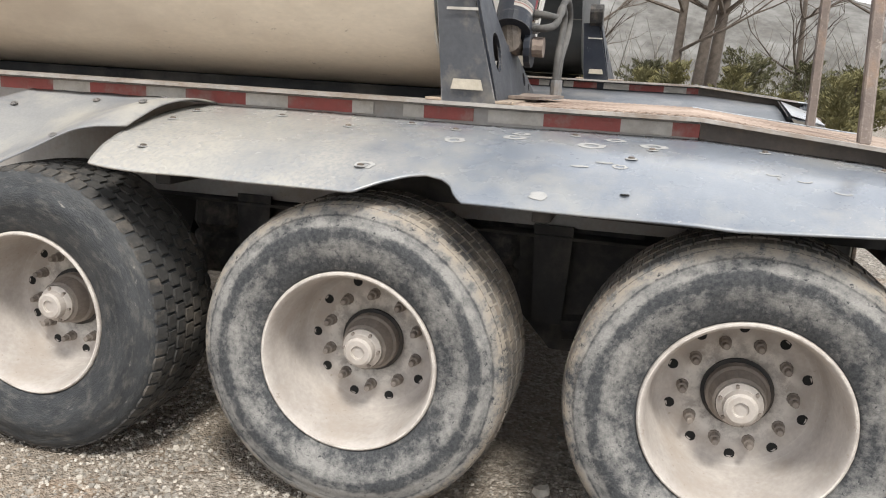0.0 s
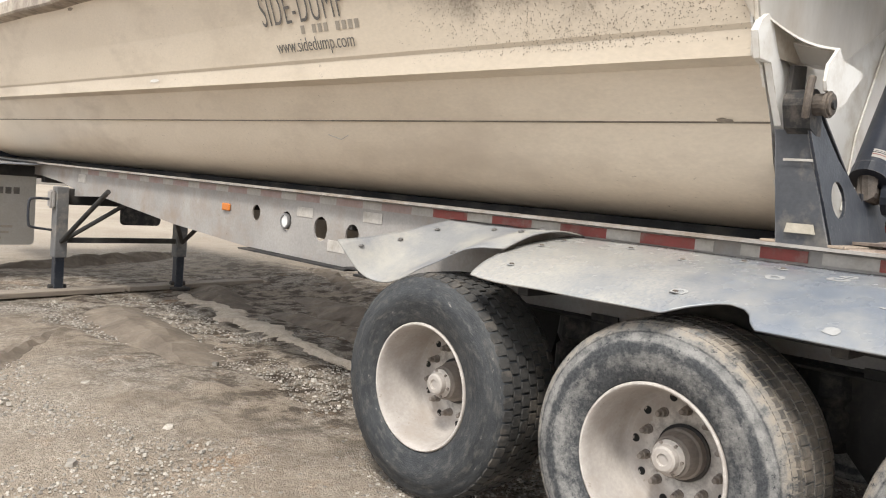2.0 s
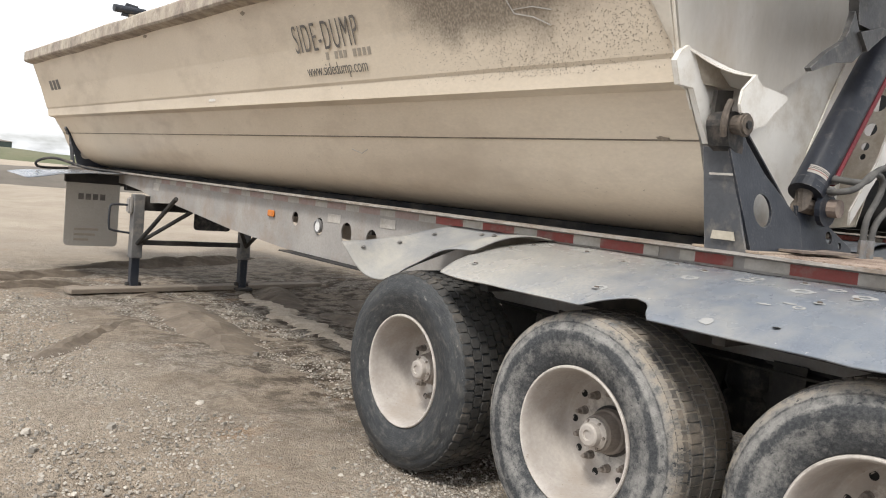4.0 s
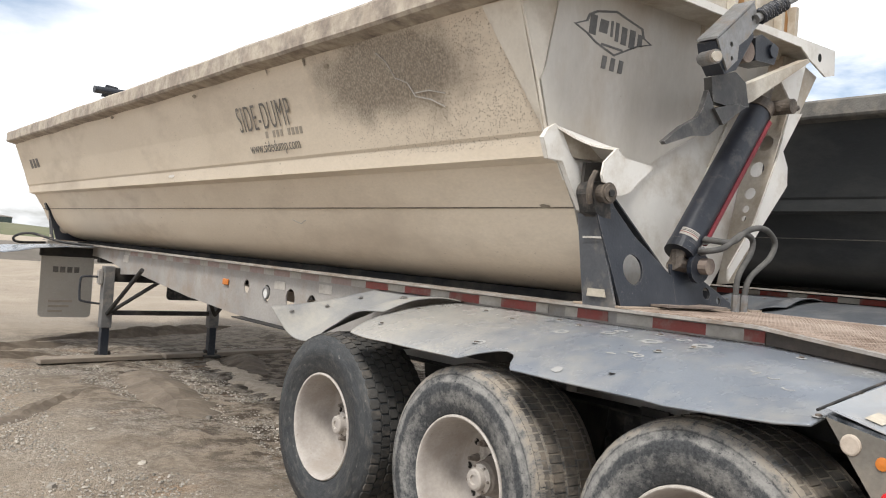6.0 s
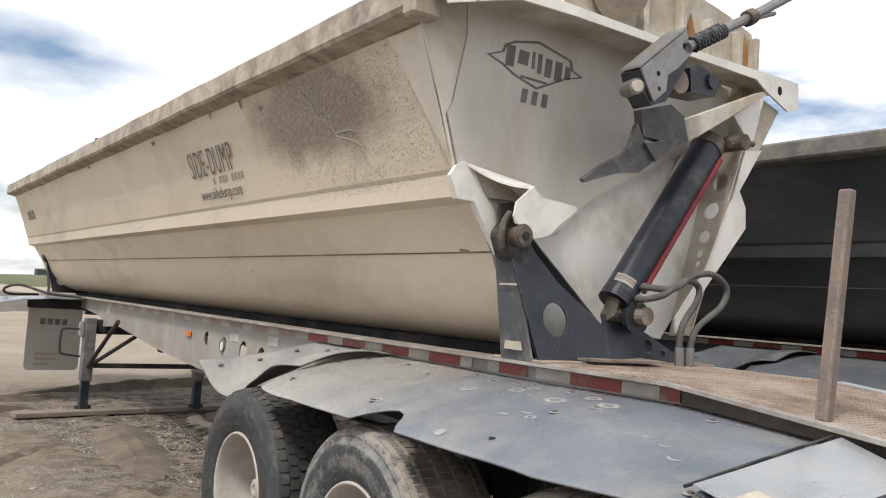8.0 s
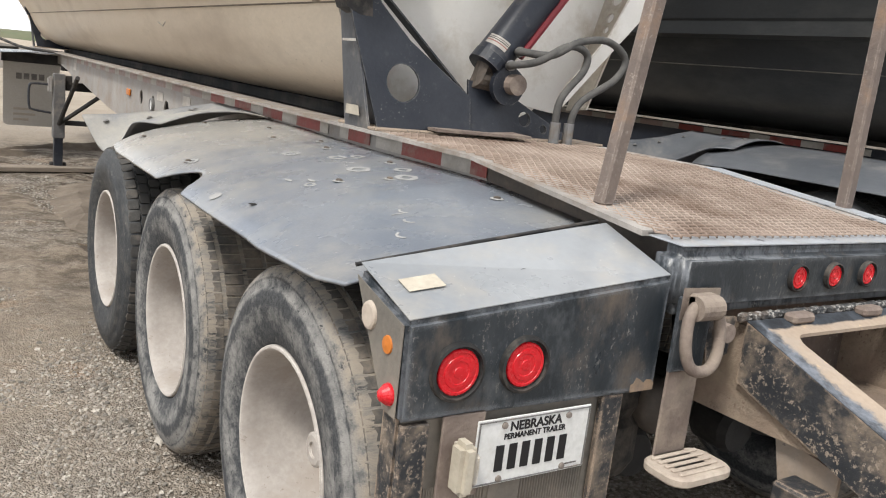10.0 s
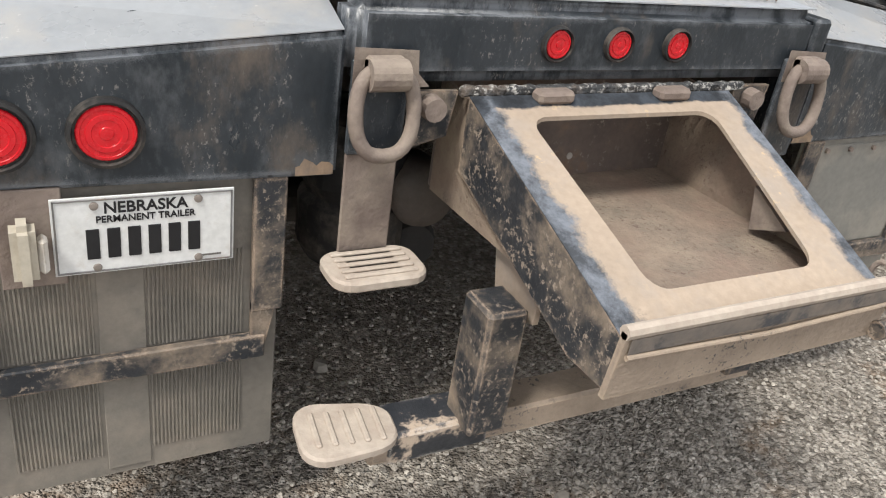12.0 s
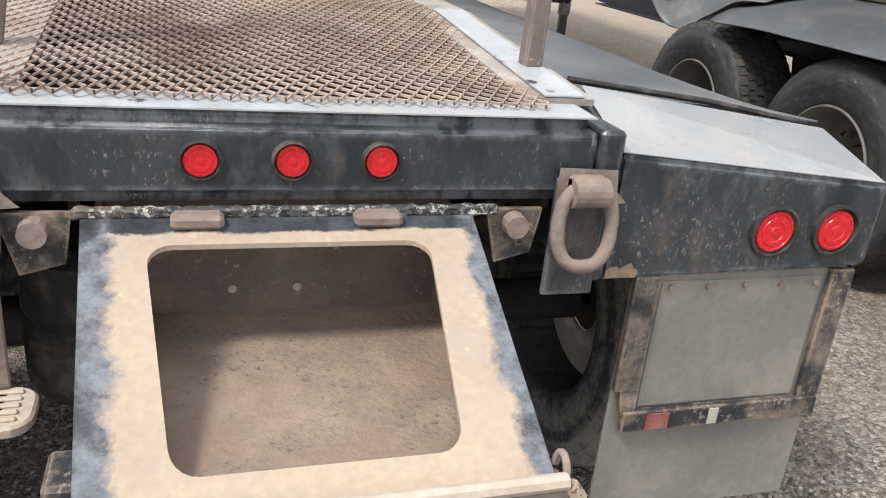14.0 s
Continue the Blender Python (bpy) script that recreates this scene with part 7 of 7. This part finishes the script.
def mud_ridges():
    for (x0, y0, x1, y1, w, h, c) in ((1.8, 9.0, 1.2, 5.0, 0.3, 0.16, 1), (-1.2, 8.2, -2.4, 6.6, 0.16, 0.07, 1), (-1.0, 12.0, 3.0, 13.5, 0.4, 0.16, 1), (2.4, 8.5, 3.5, 11.5, 0.35, 0.20, 1), (-2.6, 10.8, -0.6, 11.6, 0.30, 0.10, 2), (-2.2, 8.6, -3.6, 9.6, 0.18, 0.07, 2), (-0.5, 9.2, -0.9, 6.2, 0.35, 0.10, 3), (1.2, 10.2, 0.6, 8.4, 0.30, 0.12, 4), (-2.4, 10.2, -1.1, 10.5, 0.22, 0.10, 5), (1.0, 8.2, 0.75, 5.2, 0.22, 0.11, 6)):
        b = bmesh.new()
        pts = []
        for k in range(31):
            t = k / 30
            pts.append(Vector((x0 + (x1 - x0) * t + 0.08 * noise.noise((t * 6, c, 0)), 0.94 * (y0 + (y1 - y0) * t), 0)))
        rows = []
        for k, p in enumerate(pts):
            s = math.sin(math.pi * k / 30) ** 0.5
            rows.append([b.verts.new((p.x + w * q * (1 + 0.4 * noise.noise((k * 0.5, q, c))), p.y, -0.02 + s * h * (1 - abs(q)) * (1 + 0.6 * noise.noise((k * 0.7, q * 3, 5))))) for q in (-1, -0.6, -0.2, 0.2, 0.6, 1)])
        for r, q in zip(rows, rows[1:]):
            for i in range(5):
                b.faces.new((r[i], r[i + 1], q[i + 1], q[i]))
        tagged(part("mud_ridge", b, M_MUD, smooth=False), "churned ridge of drying mud in the yard", "mud", "ridges of churned mud", kind="stuff")


mud_ridges()


def sand_streak():
    def fn(u, v):
        y = 8.9 - 4.15 * u
        w = (0.07 + 0.15 * math.sin(math.pi * min(1, u * 1.2 + 0.1))) * (0.8 + 0.5 * noise.noise((u * 9, 1, 2)) + 0.9 * noise.noise((u * 48, v * 2, 2)))
        x = 0.52 - 0.42 * u + 0.09 * noise.noise((u * 7, 4, 1))
        return (x + w * (2 * v - 1), y, 0.026 * (1 - (2 * v - 1) ** 4) - 0.008 + 0.016 * math.sin(math.pi * v) * (1 + 1.2 * noise.noise((u * 20, v * 3, 3))))
    tagged(part("sand_streak", sheet(fn, 140, 10, 0.02), M_SAND, smooth=True), "pale streak of washed sand on the dark mud", "sand", kind="stuff")


sand_streak()

# ---------------------------------------------------------------- distance
def bank(name, label, m, pts, width, height, seed):
    b = bmesh.new()
    path = curve_pts([(x, y, 0) for x, y in pts], 14)
    rows = []
    for k, p in enumerate(path):
        d = (path[min(k + 1, len(path) - 1)] - path[max(k - 1, 0)]).normalized()
        s = Vector((d.y, -d.x, 0))
        e = math.sin(math.pi * min(1, max(0, k / (len(path) - 1)))) ** 0.3
        rows.append([b.verts.new(p + s * width * q + Vector((0, 0, e * height * math.cos(q * math.pi / 2) * (1 + 0.35 * noise.noise((k * 0.22, q, seed))) - 0.3))) for q in (-1, -0.75, -0.5, -0.2, 0, 0.2, 0.5, 0.75, 1)])
    for r, q in zip(rows, rows[1:]):
        for i in range(8):
            b.faces.new((r[i], r[i + 1], q[i + 1], q[i]))
    return tagged(part(name, b, m, smooth=True), label, "hill", kind="structure")


bank("backdrop_hill", "hazy leafless wooded hillside in the distance", M_HILL, [(120, -170), (95, -60), (85, 20), (95, 75), (120, 110)], 34, 12.5, 3)
bank("earth_bank", "low bare earth bank across the yard", M_BERM, [(-60, 58), (-20, 47), (10, 44), (40, 50)], 8, 1.35, 5)
bank("green_bank", "distant low green bank", M_GREENHILL, [(-10, 170), (30, 150), (80, 160)], 18, 1.9, 7)
bank("backdrop_ridge", "far hazy line of trees on the horizon", M_HILL, [(-260, 60), (-120, 140), (-30, 150), (8, 140)], 14, 6.5, 9)

shed = thing("far_shed", "small dark green shed on the horizon", "shed", (66, 400, 0))
part("wall", box(-4.4, 4.4, -3, 3, -2, 4.9, 0.02), M_SHED, shed)
part("roof", plate([(-4.7, 4.8), (4.7, 4.8), (4.7, 5.0), (0, 5.5), (-4.7, 5.0)], on_y(-3.2), 6.4), M_RAIL, shed)


def bare_tree(x, y, h, r, seed):
    rnd = random.Random(seed)
    t = thing("bare_tree", "leafless grey brown tree at the edge of the yard", "tree", (x, y, 0), "trees along the yard")
    lean = Vector((rnd.uniform(-0.08, 0.08), rnd.uniform(-0.1, 0.1), 1))
    pts = [Vector((0.15 * noise.noise((k, seed, 0)), 0.15 * noise.noise((k, seed, 5)), -0.2 + h * k / 8)) + lean * 0 + Vector((lean.x, lean.y, 0)) * h * k / 8 for k in range(9)]
    part("trunk", tube(pts, r, 10, taper=r * 0.25), M_BARK, t, smooth=True)
    b = bmesh.new()
    def limb(p, d, L, rad, depth):
        nonlocal b
        q = [p]
        for k in range(4):
            d = (d + Vector((rnd.uniform(-0.25, 0.25), rnd.uniform(-0.25, 0.25), rnd.uniform(-0.1, 0.22)))).normalized()
            q.append(q[-1] + d * L / 4)
        b = tube(q, rad, 5, b, taper=rad * 0.3, cap=False)
        if depth:
            for _ in range(4):
                e = (d + Vector((rnd.uniform(-0.9, 0.9), rnd.uniform(-0.9, 0.9), rnd.uniform(-0.3, 0.6)))).normalized()
                limb(q[rnd.randint(1, 4)], e, L * 0.55, rad * 0.45, depth - 1)
    for k in range(9):
        i = rnd.randint(2, 7)
        a = rnd.random() * 6.28
        limb(pts[i], Vector((math.cos(a), math.sin(a), rnd.uniform(0.0, 0.6))).normalized(), h * rnd.uniform(0.25, 0.42), r * 0.35, 2)
    part("branchwork", b, M_BARK, t)["kind"] = "stuff"


def cedar(x, y, h, w, seed, m=None, name="cedar", label="olive green cedar at the edge of the yard"):
    rnd = random.Random(seed)
    t = thing(name, label, "tree" if name == "cedar" else "bush", (x, y, 0), "trees along the yard")
    part("trunk", tube([(0, 0, -0.2), (0.05, 0, h * 0.4), (0, 0.05, h * 0.85)], 0.12 * h / 4, 7, taper=0.02), M_BARK, t)
    verts, faces = [], []
    for _ in range(46):
        z0 = h * rnd.uniform(0.02, 0.86)
        a = rnd.random() * 6.28
        L = w * (1 - z0 / h) ** 0.7 * rnd.uniform(0.55, 1.15) + 0.15
        d = Vector((math.cos(a), math.sin(a), rnd.uniform(0.15, 0.9))).normalized()
        for _ in range(int(150 * h / 3)):
            t_ = rnd.uniform(0.15, 1.0)
            c = Vector((0, 0, z0)) + d * L * t_ + Vector((rnd.gauss(0, 1), rnd.gauss(0, 1), rnd.gauss(0, 1))) * (0.13 * (1.25 - t_))
            s = rnd.uniform(0.04, 0.11)
            u = (d + Vector((rnd.uniform(-0.8, 0.8), rnd.uniform(-0.8, 0.8), rnd.uniform(0.0, 1.0)))).normalized()
            v = u.orthogonal().normalized()
            k = len(verts)
            verts += [c - v * s * 0.25, c + u * s, c + v * s * 0.25, c - u * s * 0.6]
            faces.append((k, k + 1, k + 2, k + 3))
    me = bpy.data.meshes.new("crown")
    me.from_pydata(verts, [], faces)
    me.materials.append(m or M_CEDAR)
    ob = new("crown", me)
    ob.parent = t


def woods():
    rnd = random.Random(21)
    for k, (x, y, h, r) in enumerate(((28, 0.95, 11, 0.20), (28, 0.15, 12, 0.24), (28.4, -0.35, 11, 0.27), (34, -4.2, 9, 0.16), (36, 5, 10, 0.2), (38, -8, 10, 0.2))):
        bare_tree(x, y, h, r, 30 + k)
    for k, (x, y, h, w) in enumerate(((31, -1.8, 2.9, 2.3), (31, 1.9, 2.3, 2.0), (33, -4.4, 2.6, 2.2), (35, -7.0, 2.8, 2.4), (34, 4.8, 2.6, 2.0))):
        cedar(x, y, h, w, 60 + k)
    for k in range(13):
        cedar(25.5 + rnd.uniform(0, 3), 5.5 - 1.05 * k + rnd.uniform(-0.5, 0.5), rnd.uniform(0.8, 2.3), rnd.uniform(0.8, 1.5), 80 + k, M_BRUSH, "brush", "dry yellow green brush along the yard edge")
    b = bmesh.new()
    for _ in range(2200):
        x, y = rnd.uniform(33, 80), rnd.uniform(-55, 45)
        h = rnd.uniform(1.5, 4.5) + max(0, x - 55) * 0.22
        p = Vector((x, y, 0))
        b2 = bmesh.new()
        q = [p, p + Vector((rnd.uniform(-0.5, 0.5), rnd.uniform(-0.5, 0.5), h * 0.5)), p + Vector((rnd.uniform(-1, 1), rnd.uniform(-1.2, 1.2), h))]
        tube(q, rnd.uniform(0.02, 0.05), 4, b2, taper=0.01, cap=False)
        b = join(b, b2)
    tagged(part("thicket", b, M_TWIG), "dense thicket of thin bare saplings", "thicket", kind="stuff")


woods()
